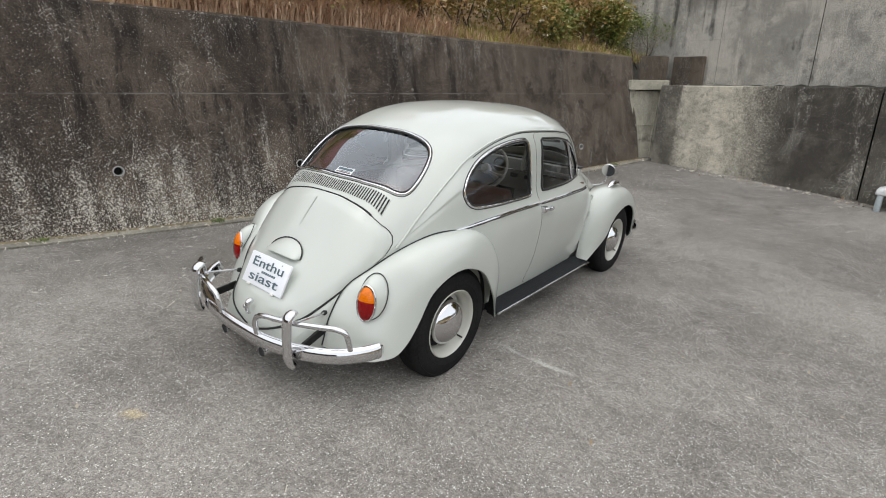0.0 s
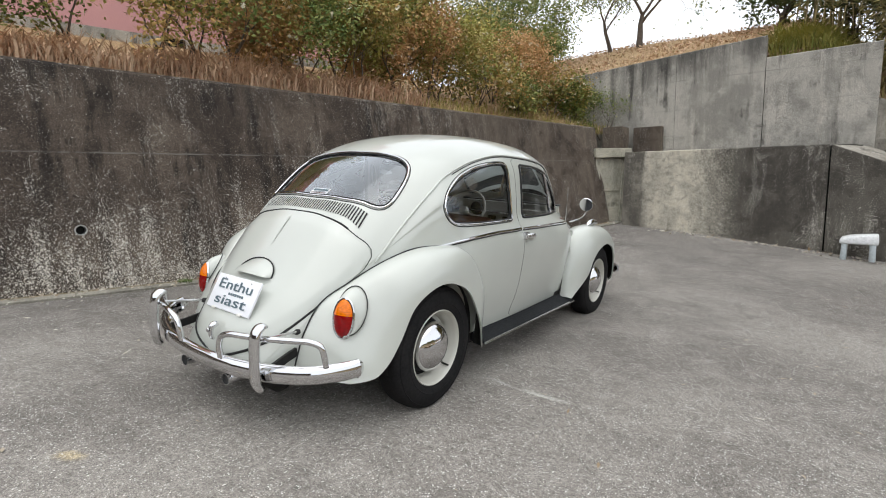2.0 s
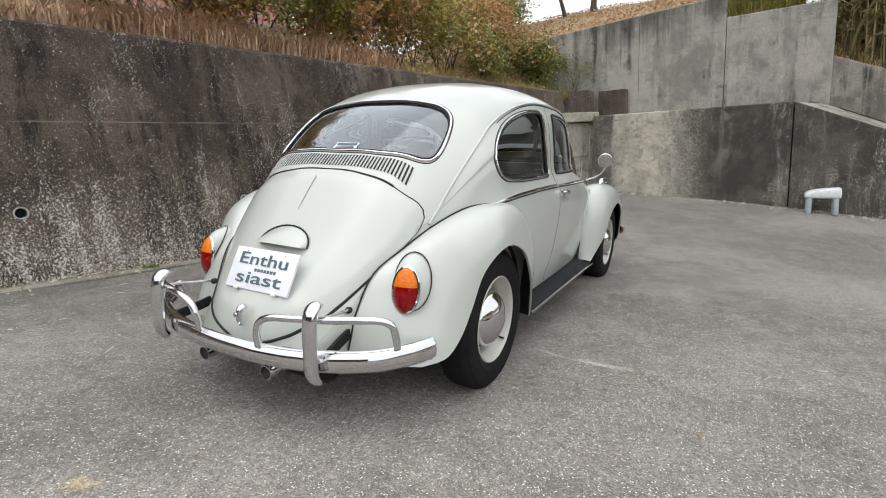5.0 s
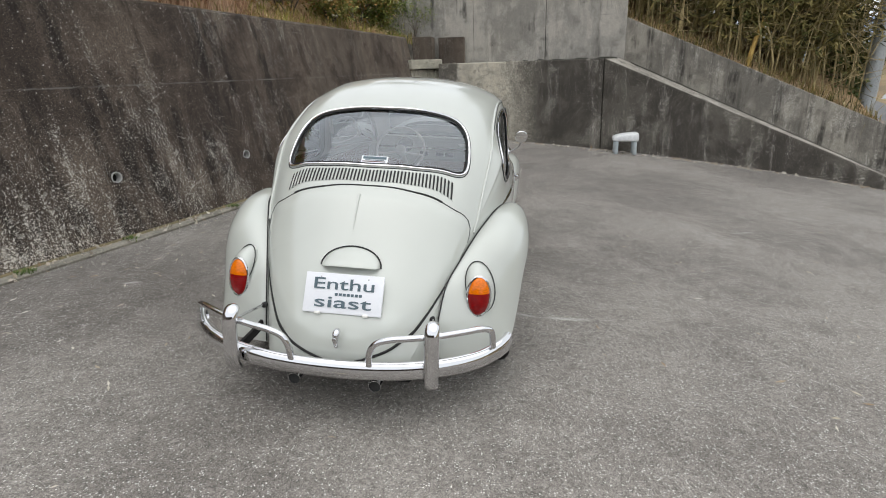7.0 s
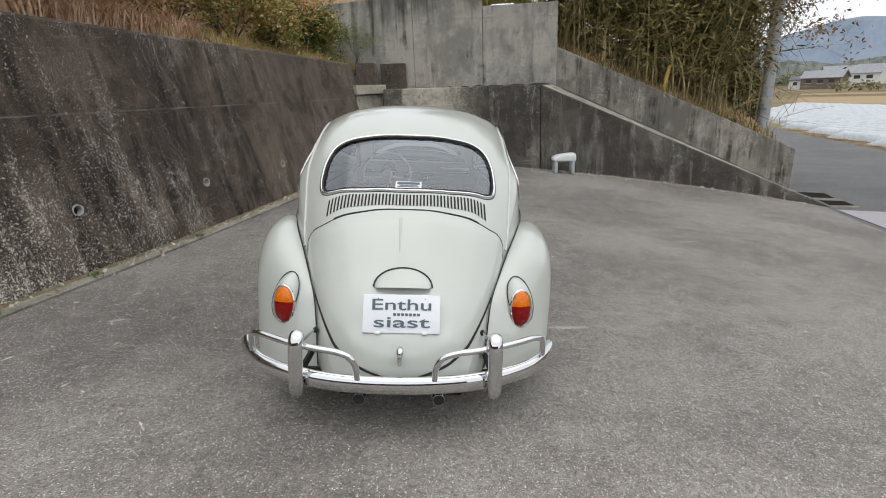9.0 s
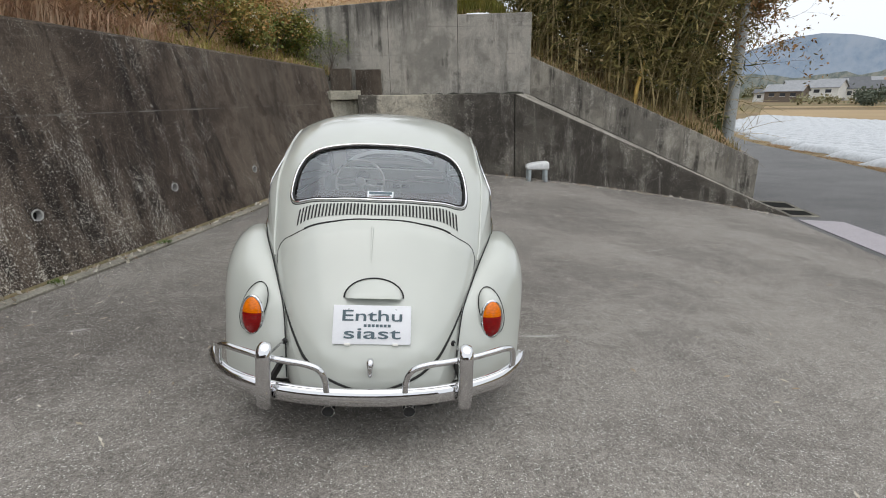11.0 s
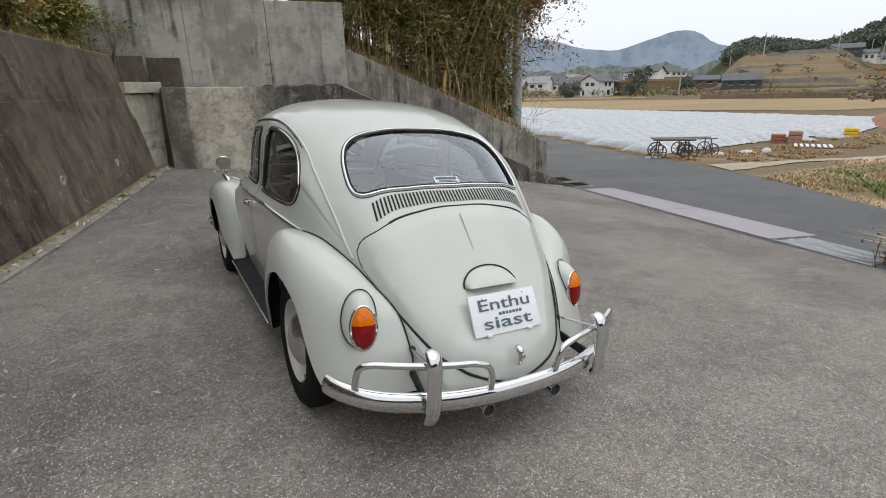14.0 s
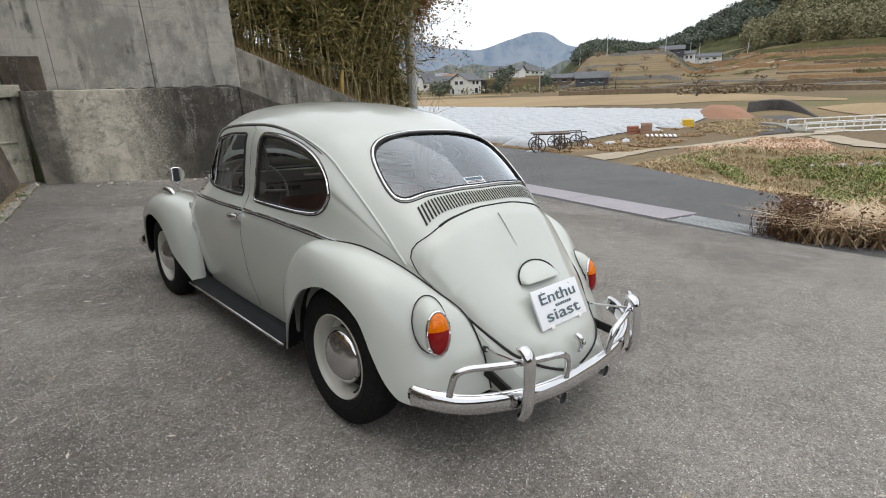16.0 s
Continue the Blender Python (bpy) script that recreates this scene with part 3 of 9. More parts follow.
def ditch_plate(s0, s1, w0, w1, material, name, label, thick=0.012, ob_parent=None):
    bm = bmesh.new()
    pts = [strip_point(s0, w0), strip_point(s1, w0), strip_point(s1, w1), strip_point(s0, w1)]
    hexa(bm, [(x, y, road_z(x, y) + 0.008) for x, y in pts], [(x, y, road_z(x, y) + 0.008 + thick) for x, y in pts])
    bmesh.ops.recalc_face_normals(bm, faces=bm.faces)
    return tagged(part(name, bm, material, smooth=False), label, "steel plate")


for k, (a, b) in enumerate(((0.2, 0.55), (0.5525, 0.985))):
    ditch_plate(a, b, 0.0 + 0.02 * k, 0.84, M_STEELPLATE, "steel_plate", "dusty mauve steel plate laid over the ditch")
grating = empty("grating")
tagged(grating, "galvanised steel grating over the roadside ditch", "grating")
for k in range(26):
    bm = bmesh.new()
    s = 0.004 + k * 0.0072
    a, b = strip_point(s, 0.02), strip_point(s, 0.6)
    tube(bm, [(*a, road_z(*a) + 0.012), (*b, road_z(*b) + 0.012)], 0.009, 4)
    part("bar", bm, M_GALV, grating)
for w in (0.02, 0.31, 0.6):
    bm = bmesh.new()
    a, b = strip_point(0, w), strip_point(0.19, w)
    tube(bm, [(*a, road_z(*a) + 0.014), (*b, road_z(*b) + 0.014)], 0.012, 4)
    part("frame", bm, M_GALV, grating)

# pits of the ditch past the wall's tip: flat black panels paint their shade
for pts in ([(8.45, 6.35), (9.05, 6.3), (9.35, 7.1), (8.8, 7.25)], [(8.85, 7.4), (9.4, 7.3), (9.85, 8.35), (9.2, 8.55)]):
    pit = empty("drain_pit")
    tagged(pit, "open concrete drain pit beside the road", "drain")
    cx, cy = sum(p[0] for p in pts) / 4, sum(p[1] for p in pts) / 4
    bm = bmesh.new()
    hexa(bm, [(x, y, road_z(x, y) + 0.010) for x, y in pts], [(x, y, road_z(x, y) + 0.014) for x, y in pts])
    part("well", bm, M_DARK, pit, "black panel standing for the shaded well", smooth=False)
    for i in range(4):
        (x0, y0), (x1, y1) = pts[i], pts[(i + 1) % 4]
        bm = bmesh.new()
        tube(bm, [(x0, y0, road_z(x0, y0) + 0.015), (x1, y1, road_z(x1, y1) + 0.012)], 0.028, 4)
        part("rim", bm, M_KERB, pit, "worn concrete edge", smooth=False)


# ---- retaining walls ----
def left_x(y, z):
    return -2.89 + 0.2698 * y - 0.1847 * z


def left_top(y):
    return 2.268 - 0.019 * y


Y0, Y1 = -9.0, 7.12


def wall_left():
    """Battered wall with through holes for the drain pipes."""
    holes = [(-8.6, 0.82), (-6.75, 0.80), (-4.9, 0.78), (-3.08, 0.75), (-1.25, 0.72), (0.53, 0.655), (2.12, 0.61), (3.74, 0.585), (5.48, 0.555)]
    ys = sorted(set([y for y in (round(Y0 + 0.7 * k, 3) for k in range(int((Y1 - Y0) / 0.7) + 1)) if all(abs(y - h) > 0.1 for h, _ in holes)] + [Y1] + [h + s for h, _ in holes for s in (-0.09, 0.09)]))
    bm = bmesh.new()
    cols = []
    for y in ys:
        hole = next((z for h, z in holes if abs(abs(y - h) - 0.09) < 1e-6), None)
        zs = [-0.3, 0.25, (hole or 0.6) - 0.09, (hole or 0.6) + 0.09, 1.1, 1.5, 1.9, left_top(y) - 0.03]
        col = []
        for z in zs:
            w = 0.006 * noise.noise((y * 0.8, z * 0.8, 2))
            col.append(bm.verts.new((left_x(y, z) + w, y, z)))
        t = left_top(y) + 0.006 * noise.noise((y * 3, 0, 5))
        col.append(bm.verts.new((left_x(y, t) - 0.025, y, t)))
        col.append(bm.verts.new((left_x(y, t) - 0.42, y, t)))
        col.append(bm.verts.new((left_x(y, 0) - 0.75, y, -0.3)))
        cols.append(col)
    for i in range(len(ys) - 1):
        c, d = cols[i], cols[i + 1]
        mid = (ys[i] + ys[i + 1]) / 2
        hole = any(abs(mid - h) < 0.02 for h, _ in holes)
        for k in range(len(c) - 1):
            if hole and k == 2:
                continue
            bm.faces.new((c[k], d[k], d[k + 1], c[k + 1]))
        bm.faces.new((c[-1], d[-1], d[0], c[0]))
    bm.faces.new(cols[0])
    bm.faces.new(cols[-1][::-1])
    # each square opening narrows to a round drain
    for h, z in holes:
        ring = []
        corners = []
        for k in range(16):
            a = k * math.pi / 8
            ca, sa = math.cos(a), math.sin(a)
            m_ = max(abs(ca), abs(sa))
            yy, zz = h + 0.09 * ca / m_, z + 0.09 * sa / m_
            corners.append(bm.verts.new((left_x(yy, zz) + 0.001, yy, zz)))
            yy, zz = h + 0.048 * ca, z + 0.048 * sa
            ring.append(bm.verts.new((left_x(yy, zz) + 0.001, yy, zz)))
        for k in range(16):
            bm.faces.new((corners[k], corners[(k + 1) % 16], ring[(k + 1) % 16], ring[k]))
    ob = part("wall_left", bm, M_WALL_L, smooth=False)
    tagged(ob, "blackened battered concrete retaining wall with pale lichen specks", "retaining wall", kind="structure")
    for h, z in holes:
        bm = bmesh.new()
        lathe(bm, [(0.041, 0.004), (0.052, 0.008), (0.052, -0.30), (0.041, -0.30), (0.041, 0.004)], 20)
        bmesh.ops.transform(bm, matrix=Matrix.Translation((left_x(h, z), h, z)) @ Matrix.Rotation(radians(-15), 4, "Z"), verts=bm.verts)
        pipe = part("drain_pipe", bm, M_PVC, ob)
        # black disc painted in for the dark inside of the pipe
        bm = bmesh.new()
        lathe(bm, [(0, -0.035), (0.0415, -0.035)], 16)
        bmesh.ops.transform(bm, matrix=Matrix.Translation((left_x(h, z), h, z)), verts=bm.verts)
        part("pipe_shade", bm, M_DARK, ob)
    return ob


wall_left()
# unseen wall added behind the camera, a dark band for the chrome to reflect
bm = bmesh.new()
box(bm, (-6.2, -9.5, -0.4), (3.4, -9.05, 2.45), 0.02)
tagged(part("unseen_wall", bm, M_WALL_L, smooth=False), "unseen stained concrete wall added behind the camera", "retaining wall", kind="structure")

# gutter kerb along its foot
bm = bmesh.new()
pts = []
for k in range(60):
    y = -9 + k * (7.1 + 9) / 59
    pts.append((left_x(y, 0.15) + 0.17, y, yard_z(left_x(y, 0.1) + 0.17, y)))
sweep(bm, pts, [(-0.07, -0.1), (0.05, -0.1), (0.055, 0.018), (0.03, 0.03), (-0.05, 0.03), (-0.07, 0.015)], up=(0, 0, 1))
tagged(part("kerb", bm, M_KERB, smooth=False), "low concrete kerb along the foot of the wall", "kerb", kind="structure")
bm = bmesh.new()
pts = [(x - 0.13, y, z + 0.012) for x, y, z in pts]
sweep(bm, pts, [(-0.08, -0.05), (0.08, -0.05), (0.08, 0.0), (0.0, 0.012), (-0.08, 0.006)], up=(0, 0, 1))
tagged(part("gutter", bm, M_GUTTER, smooth=False), "leaf litter and soil in the gutter", "gutter", kind="structure")


def slab(name, foot, top, thick, material, label, n=14, wob=0.006, flip=1, parent=None, bev=0.015):
    """A wall: its face runs from a foot line to a top line; it is thick behind (towards +y)."""
    bm = bmesh.new()
    grid = []
    for i in range(n + 1):
        u = i / n
        f = V(foot[0]).lerp(V(foot[1]), u)
        t = V(top[0]).lerp(V(top[1]), u)
        col = []
        for k in range(9):
            p = f.lerp(t, k / 8)
            q = wob * noise.noise((p.x * 1.1, p.z * 1.4, 3.3))
            col.append(bm.verts.new((p.x, p.y + q, p.z - (bev if k == 8 else 0))))
        col.append(bm.verts.new((t.x, t.y + bev, t.z)))
        col.append(bm.verts.new((t.x, t.y + thick, t.z)))
        col.append(bm.verts.new((t.x, t.y + thick, f.z)))
        grid.append(col)
    for a, b in zip(grid, grid[1:]):
        for k in range(len(a) - 1):
            bm.faces.new((a[k], b[k], b[k + 1], a[k + 1]))
        bm.faces.new((a[-1], b[-1], b[0], a[0]))
    bm.faces.new(grid[0][::-1])
    bm.faces.new(grid[-1])
    bmesh.ops.recalc_face_normals(bm, faces=bm.faces)
    ob = part(name, bm, material, parent, smooth=False)
    if parent is None:
        tagged(ob, label, "retaining wall", kind="structure")
    return ob


# lower wall: a level stretch, a recessed joint, then a stretch that falls to the lane
slab("wall_north_1", ((-0.72, 6.90, -0.3), (2.44, 6.70, -0.4)), ((-0.72, 7.02, 1.605), (2.44, 6.815, 1.578)), 1.3, M_WALL_F, "pale concrete retaining wall turning black with lichen")
slab("wall_north_2", ((2.462, 6.70, -0.4), (8.42, 6.32, -1.4)), ((2.462, 6.815, 1.576), (8.42, 6.36, -1.06)), 0.9, M_WALL_F, "blackened concrete retaining wall with a sloping top", 24)
bm = bmesh.new()
box(bm, (2.44, 6.86, -0.4), (2.462, 7.2, 1.5))
tagged(part("joint", bm, M_DARK, smooth=False), "dark gap between two stretches of wall", "joint", kind="structure")

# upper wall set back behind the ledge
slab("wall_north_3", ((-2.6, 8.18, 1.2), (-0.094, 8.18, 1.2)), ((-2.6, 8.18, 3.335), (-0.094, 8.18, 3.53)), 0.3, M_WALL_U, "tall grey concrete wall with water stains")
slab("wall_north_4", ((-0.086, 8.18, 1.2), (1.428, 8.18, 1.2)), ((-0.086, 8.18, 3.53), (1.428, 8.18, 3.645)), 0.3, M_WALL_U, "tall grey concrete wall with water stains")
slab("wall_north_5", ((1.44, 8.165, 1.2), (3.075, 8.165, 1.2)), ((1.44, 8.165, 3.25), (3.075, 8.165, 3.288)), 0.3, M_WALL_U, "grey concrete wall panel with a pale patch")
for x in (-0.09, 1.434):
    bm = bmesh.new()
    box(bm, (x - 0.006, 8.2, 1.2), (x + 0.006, 8.4, 3.5 if x < 0 else 3.2))
    tagged(part("joint", bm, M_DARK, smooth=False), "dark joint between wall panels", "joint", kind="structure")
slab("wall_north_6", ((3.079, 8.16, 1.0), (7.985, 7.0, -1.3)), ((3.079, 8.16, 2.372), (7.985, 7.0, 0.072)), 0.26, M_WALL_P, "grey concrete parapet sloping down to the lane", 24)

# sloping ledge between the lower wall and the parapet
bm = bmesh.new()
n = 24
lo, hi = [], []
for i in range(n + 1):
    u = i / n
    a = V((2.462, 6.83, 1.570)).lerp(V((8.42, 6.38, -1.066)), u)
    b = V((3.0, 8.17, 1.58)).lerp(V((8.0, 7.02, -0.80)), u)
    lo.append([bm.verts.new(a), bm.verts.new(b), bm.verts.new((b.x, b.y, b.z - 0.6)), bm.verts.new((a.x, a.y, a.z - 0.6))])
for a, b in zip(lo, lo[1:]):
    for k in range(4):
        bm.faces.new((a[k], b[k], b[(k + 1) % 4], a[(k + 1) % 4]))
bm.faces.new(lo[0])
bm.faces.new(lo[-1][::-1])
bmesh.ops.recalc_face_normals(bm, faces=bm.faces)
tagged(part("ledge", bm, M_WALL_P, smooth=False), "sloping concrete ledge behind the lower wall", "ledge", kind="structure")
bm = bmesh.new()
box(bm, (-0.70, 7.12, 1.0), (2.44, 8.2, 1.571))
tagged(part("ledge", bm, M_WALL_U, smooth=False), "level concrete ledge behind the lower wall", "ledge", kind="structure")

bm = bmesh.new()
box(bm, (-2.2, 7.55, -0.2), (-0.70, 8.2, 1.56), 0.01)
tagged(part("ledge", bm, M_PILLAR, smooth=False), "concrete ledge behind the drain pillar", "ledge", kind="structure")

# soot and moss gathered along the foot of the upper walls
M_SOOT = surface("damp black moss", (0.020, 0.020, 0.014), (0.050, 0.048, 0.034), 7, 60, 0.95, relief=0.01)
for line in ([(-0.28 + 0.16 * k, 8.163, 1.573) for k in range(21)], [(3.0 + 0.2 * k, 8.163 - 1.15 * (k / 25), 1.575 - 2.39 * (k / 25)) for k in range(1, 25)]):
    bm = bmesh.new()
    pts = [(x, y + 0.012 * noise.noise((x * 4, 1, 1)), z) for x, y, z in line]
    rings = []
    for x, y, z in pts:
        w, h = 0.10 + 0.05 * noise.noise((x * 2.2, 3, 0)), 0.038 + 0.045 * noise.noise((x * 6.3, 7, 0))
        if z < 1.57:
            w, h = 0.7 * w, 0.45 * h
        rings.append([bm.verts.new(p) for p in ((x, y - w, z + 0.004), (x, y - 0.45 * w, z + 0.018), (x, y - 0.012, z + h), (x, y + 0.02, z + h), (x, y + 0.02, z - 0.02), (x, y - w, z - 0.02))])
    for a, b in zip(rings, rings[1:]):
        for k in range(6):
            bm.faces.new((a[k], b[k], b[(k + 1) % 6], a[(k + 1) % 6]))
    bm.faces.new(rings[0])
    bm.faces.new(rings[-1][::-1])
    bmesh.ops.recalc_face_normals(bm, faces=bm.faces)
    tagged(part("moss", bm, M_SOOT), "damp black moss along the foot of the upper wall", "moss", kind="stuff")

# drain pillar in the corner, with a cap and a sunk panel
PIL = Matrix.Translation((-1.0, 7.17, 0)) @ Matrix.Rotation(radians(40), 4, "Z")
pillar = empty("drain_pillar")
tagged(pillar, "weathered concrete drain pillar with a flat cap", "pillar")
bm = bmesh.new()
box(bm, (-0.33, 0.06, -0.2), (0.30, 0.5, 1.50), 0.01, PIL)
part("core", bm, M_PILLAR, pillar, smooth=False)
bm = bmesh.new()
hexa(bm, [PIL @ V(p) for p in ((-0.33, 0.0, -0.2), (-0.24, 0.0, -0.2), (-0.24, 0.1, -0.2), (-0.33, 0.1, -0.2))], [PIL @ V(p) for p in ((-0.33, 0.02, 1.52), (-0.24, 0.02, 1.52), (-0.24, 0.1, 1.52), (-0.33, 0.1, 1.52))])
part("jamb", bm, M_PILLAR, pillar, smooth=False)
bm = bmesh.new()
hexa(bm, [PIL @ V(p) for p in ((0.13, 0.0, -0.2), (0.24, 0.0, -0.2), (0.24, 0.1, -0.2), (0.13, 0.1, -0.2))], [PIL @ V(p) for p in ((0.24, 0.02, 1.52), (0.32, 0.02, 1.52), (0.32, 0.1, 1.52), (0.24, 0.1, 1.52))])
part("jamb", bm, M_PILLAR, pillar, smooth=False)
bm = bmesh.new()
box(bm, (-0.24, 0.035, 0.86), (0.22, 0.1, 0.885), 0.004, PIL)
part("lip", bm, M_PILLAR, pillar, smooth=False)
bm = bmesh.new()
box(bm, (-0.37, -0.06, 1.52), (0.36, 0.5, 1.70), 0.015, PIL)
part("cap", bm, M_PILLAR, pillar, smooth=False)
bm = bmesh.new()
hexa(bm, [(-0.86, 7.36, -0.2), (-0.70, 6.98, -0.2), (-0.62, 7.5, -0.2), (-0.75, 7.6, -0.2)], [(-0.66, 7.42, 1.5), (-0.62, 7.1, 1.5), (-0.55, 7.5, 1.5), (-0.7, 7.6, 1.5)])
tagged(part("gap", bm, M_MOSS, smooth=False), "mossy dark gap beside the pillar", "gap", kind="structure")
for name, (x0, x1, y0, y1) in (("concrete_block", (-1.30, -0.90, 7.42, 7.9)), ("concrete_block", (-0.83, -0.28, 7.95, 8.16))):
    bm = bmesh.new()
    box(bm, (x0, y0, 1.56), (x1, y1, 2.14), 0.012)
    tagged(part(name, bm, M_WALL_L, smooth=False), "blackened concrete block on the ledge", "block")

# ---- banks above the walls ----
def bank(name, x0, x1, y0, y1, zf, step, material, label):
    nx, ny = int((x1 - x0) / step), int((y1 - y0) / step)
    vs, fs = [], []
    for j in range(ny + 1):
        for i in range(nx + 1):
            x, y = x0 + (x1 - x0) * i / nx, y0 + (y1 - y0) * j / ny
            vs.append((x, y, zf(x, y)))
    keep = set()
    for j in range(ny):
        for i in range(nx):
            k = j * (nx + 1) + i
            q = (k, k + 1, k + nx + 2, k + nx + 1)
            if all(vs[v][2] > -50 for v in q):
                fs.append(q)
    used = sorted({k for q in fs for k in q})
    where = {k: i for i, k in enumerate(used)}
    return tagged(raw(name, [vs[k] for k in used], [tuple(where[k] for k in q) for q in fs], material, smooth=True), label, "bank", kind="structure")


def bank_z(x, y):
    """Ground behind the left wall and the tall wall."""
    wobble = 0.14 * noise.noise((x * 0.5, y * 0.5, 0)) + 0.04 * noise.noise((x * 2, y * 2, 0))
    back = left_x(y, 2.2) - 0.3 - x
    left = left_top(min(y, 7.5)) - 0.06 + min(2.4, 0.31 * max(0, back))
    hill = 3.28 + 0.38 * min(4.6, max(0, y - 8.5)) - 0.12 * max(0, y - 13.6) + 0.03 * x
    if y < 8.42 or x > 3.1:
        z = left if back > -0.35 else -99
    else:
        z = max(left, hill) if back > 0 and y < 9.5 else hill
    if z < -50:
        return z
    if y > 8.45 and x > 0.5:
        # falls away towards the lane behind the sloping parapet
        z = z - 0.42 * max(0, x - 2.2) - 0.35 * smooth01((x - 2.2) / 0.8)
    return z + (wobble if back > 0.2 or y > 9.0 else 0)


M_BANK = surface("dry bank", (0.30, 0.19, 0.10), (0.42, 0.30, 0.16), 1.1, 22, 0.95, relief=0.05)
bank("bank", -24, 3.2, -9, 36, bank_z, 0.6, M_BANK, "bank of dry grass and fallen leaves above the walls")


def slope_z(x, y):
    # the strip behind the sloping parapet, under the bamboo
    u = (x - 3.079) / (7.985 - 3.079)
    face = 8.16 - 1.16 * u + 0.24
    if y < face - 0.1:
        return -99
    top = 2.372 - 2.3 * u - 0.06
    return top + min(0.75, 0.5 * (y - face)) * 1.0 + max(0, 0.25 * (y - face - 1.2)) + 0.08 * noise.noise((x, y, 2))


bank("bank", 3.0, 7.8, 7.0, 22, slope_z, 0.3, M_BANK, "leaf-strewn slope under the bamboo")


# ---- the car ----
M_PAINT = paint("pale grey-cream car paint", (0.53, 0.55, 0.505), 0.30, 0.9)
M_CHROME = metal_mat("chrome", (0.72, 0.72, 0.73), 0.02, 0.03)
M_CHROME_D = metal_mat("dull chrome", (0.62, 0.62, 0.62), 0.18, 0.15)
M_RUBBER = surface("black rubber", (0.018, 0.018, 0.018), (0.032, 0.032, 0.032), 8, 90, 0.6, relief=0.0006)
M_TYRE = surface("tyre rubber", (0.011, 0.011, 0.012), (0.022, 0.021, 0.021), 6, 70, 0.75, relief=0.001)
M_MAT = surface("ribbed black rubber mat", (0.013, 0.0145, 0.016), (0.022, 0.024, 0.027), 8, 60, 0.55, relief=0.001)
M_RIM = paint("cream wheel paint", (0.55, 0.54, 0.48), 0.35, 0.3)
M_BLACKPAINT = surface("black chassis paint", (0.012, 0.012, 0.012), (0.025, 0.024, 0.023), 6, 70, 0.55)
M_SEAT = surface("red-brown vinyl", (0.10, 0.038, 0.025), (0.15, 0.06, 0.04), 5, 120, 0.5, relief=0.0008)
M_TRIM = surface("grey-beige interior trim", (0.66, 0.65, 0.61), (0.72, 0.71, 0.67), 3, 90, 0.7, relief=0.0006)
M_DASHB = surface("black dash trim", (0.02, 0.02, 0.02), (0.035, 0.034, 0.033), 5, 90, 0.5)
M_IVORY = surface("ivory plastic", (0.82, 0.80, 0.72), (0.86, 0.84, 0.77), 5, 90, 0.35, relief=0)
M_PLATE = surface("white plate", (0.82, 0.83, 0.86), (0.86, 0.87, 0.90), 3, 90, 0.4, relief=0, fine_mix=0.05)
M_INK = surface("slate ink", (0.075, 0.118, 0.14), (0.095, 0.138, 0.16), 3, 90, 0.5, relief=0)
for m, spec in ((M_TYRE, 0.12), (M_MAT, 0.2), (M_BLACKPAINT, 0.15), (M_RUBBER, 0.25)):
    m.node_tree.nodes["Principled BSDF"].inputs["Specular IOR Level"].default_value = spec
# near-black in place of the shade inside slots, gaps and tailpipes
M_SLOT = surface("louvre shadow", (0.012, 0.012, 0.011), (0.02, 0.02, 0.019), 9, 60, 0.8, relief=0)


def lens_mat(name, colour):
    """Moulded plastic lens: deep colour, fine ribs inside, a polished face."""
    m, n, l, s = nodes_of(name)
    g = noise_node(n, l, 90, 2, 0.5, (1, 1, 2.5))
    l.new(mix(n, l, ramp(n, l, g, 0.3, 0.7), tuple(0.72 * v for v in colour), colour), s.inputs["Base Color"])
    s.inputs["Roughness"].default_value = 0.10
    s.inputs["Specular IOR Level"].default_value = 0.3
    s.inputs["Coat Weight"].default_value = 0.3
    s.inputs["Coat Roughness"].default_value = 0.03
    bump(n, l, s, g, 0.08, 0.001)
    return m


M_RED = lens_mat("red lens", (0.27, 0.001, 0.002))
M_AMBER = lens_mat("amber lens", (0.88, 0.20, 0.002))


def glass_mat(name, tint, gloss=1.0):
    m, n, l, s = nodes_of(name)
    out = n["Material Output"]
    tr = n.new("ShaderNodeBsdfTransparent")
    tr.inputs["Color"].default_value = (*tint, 1)
    gl = n.new("ShaderNodeBsdfGlossy")
    gl.inputs["Roughness"].default_value = 0.015
    gl.inputs["Color"].default_value = (0.90, 0.95, 1.0, 1)
    fr = n.new("ShaderNodeFresnel")
    fr.inputs["IOR"].default_value = 1.55
    mx = n.new("ShaderNodeMixShader")
    l.new(maths(n, l, "MULTIPLY", fr.outputs["Fac"], gloss), mx.inputs["Fac"])
    l.new(tr.outputs[0], mx.inputs[1])
    l.new(gl.outputs[0], mx.inputs[2])
    l.new(mx.outputs[0], out.inputs["Surface"])
    n.remove(s)
    return m


M_GLASS = glass_mat("window glass", (0.93, 0.955, 0.985), 2.8)

M_GLASS_S = glass_mat("side glass", (0.94, 0.955, 0.955), 1.3)

CAR = empty("car", CARM)
tagged(CAR, "pale grey-cream vintage rounded two-door saloon parked on the asphalt", "car")

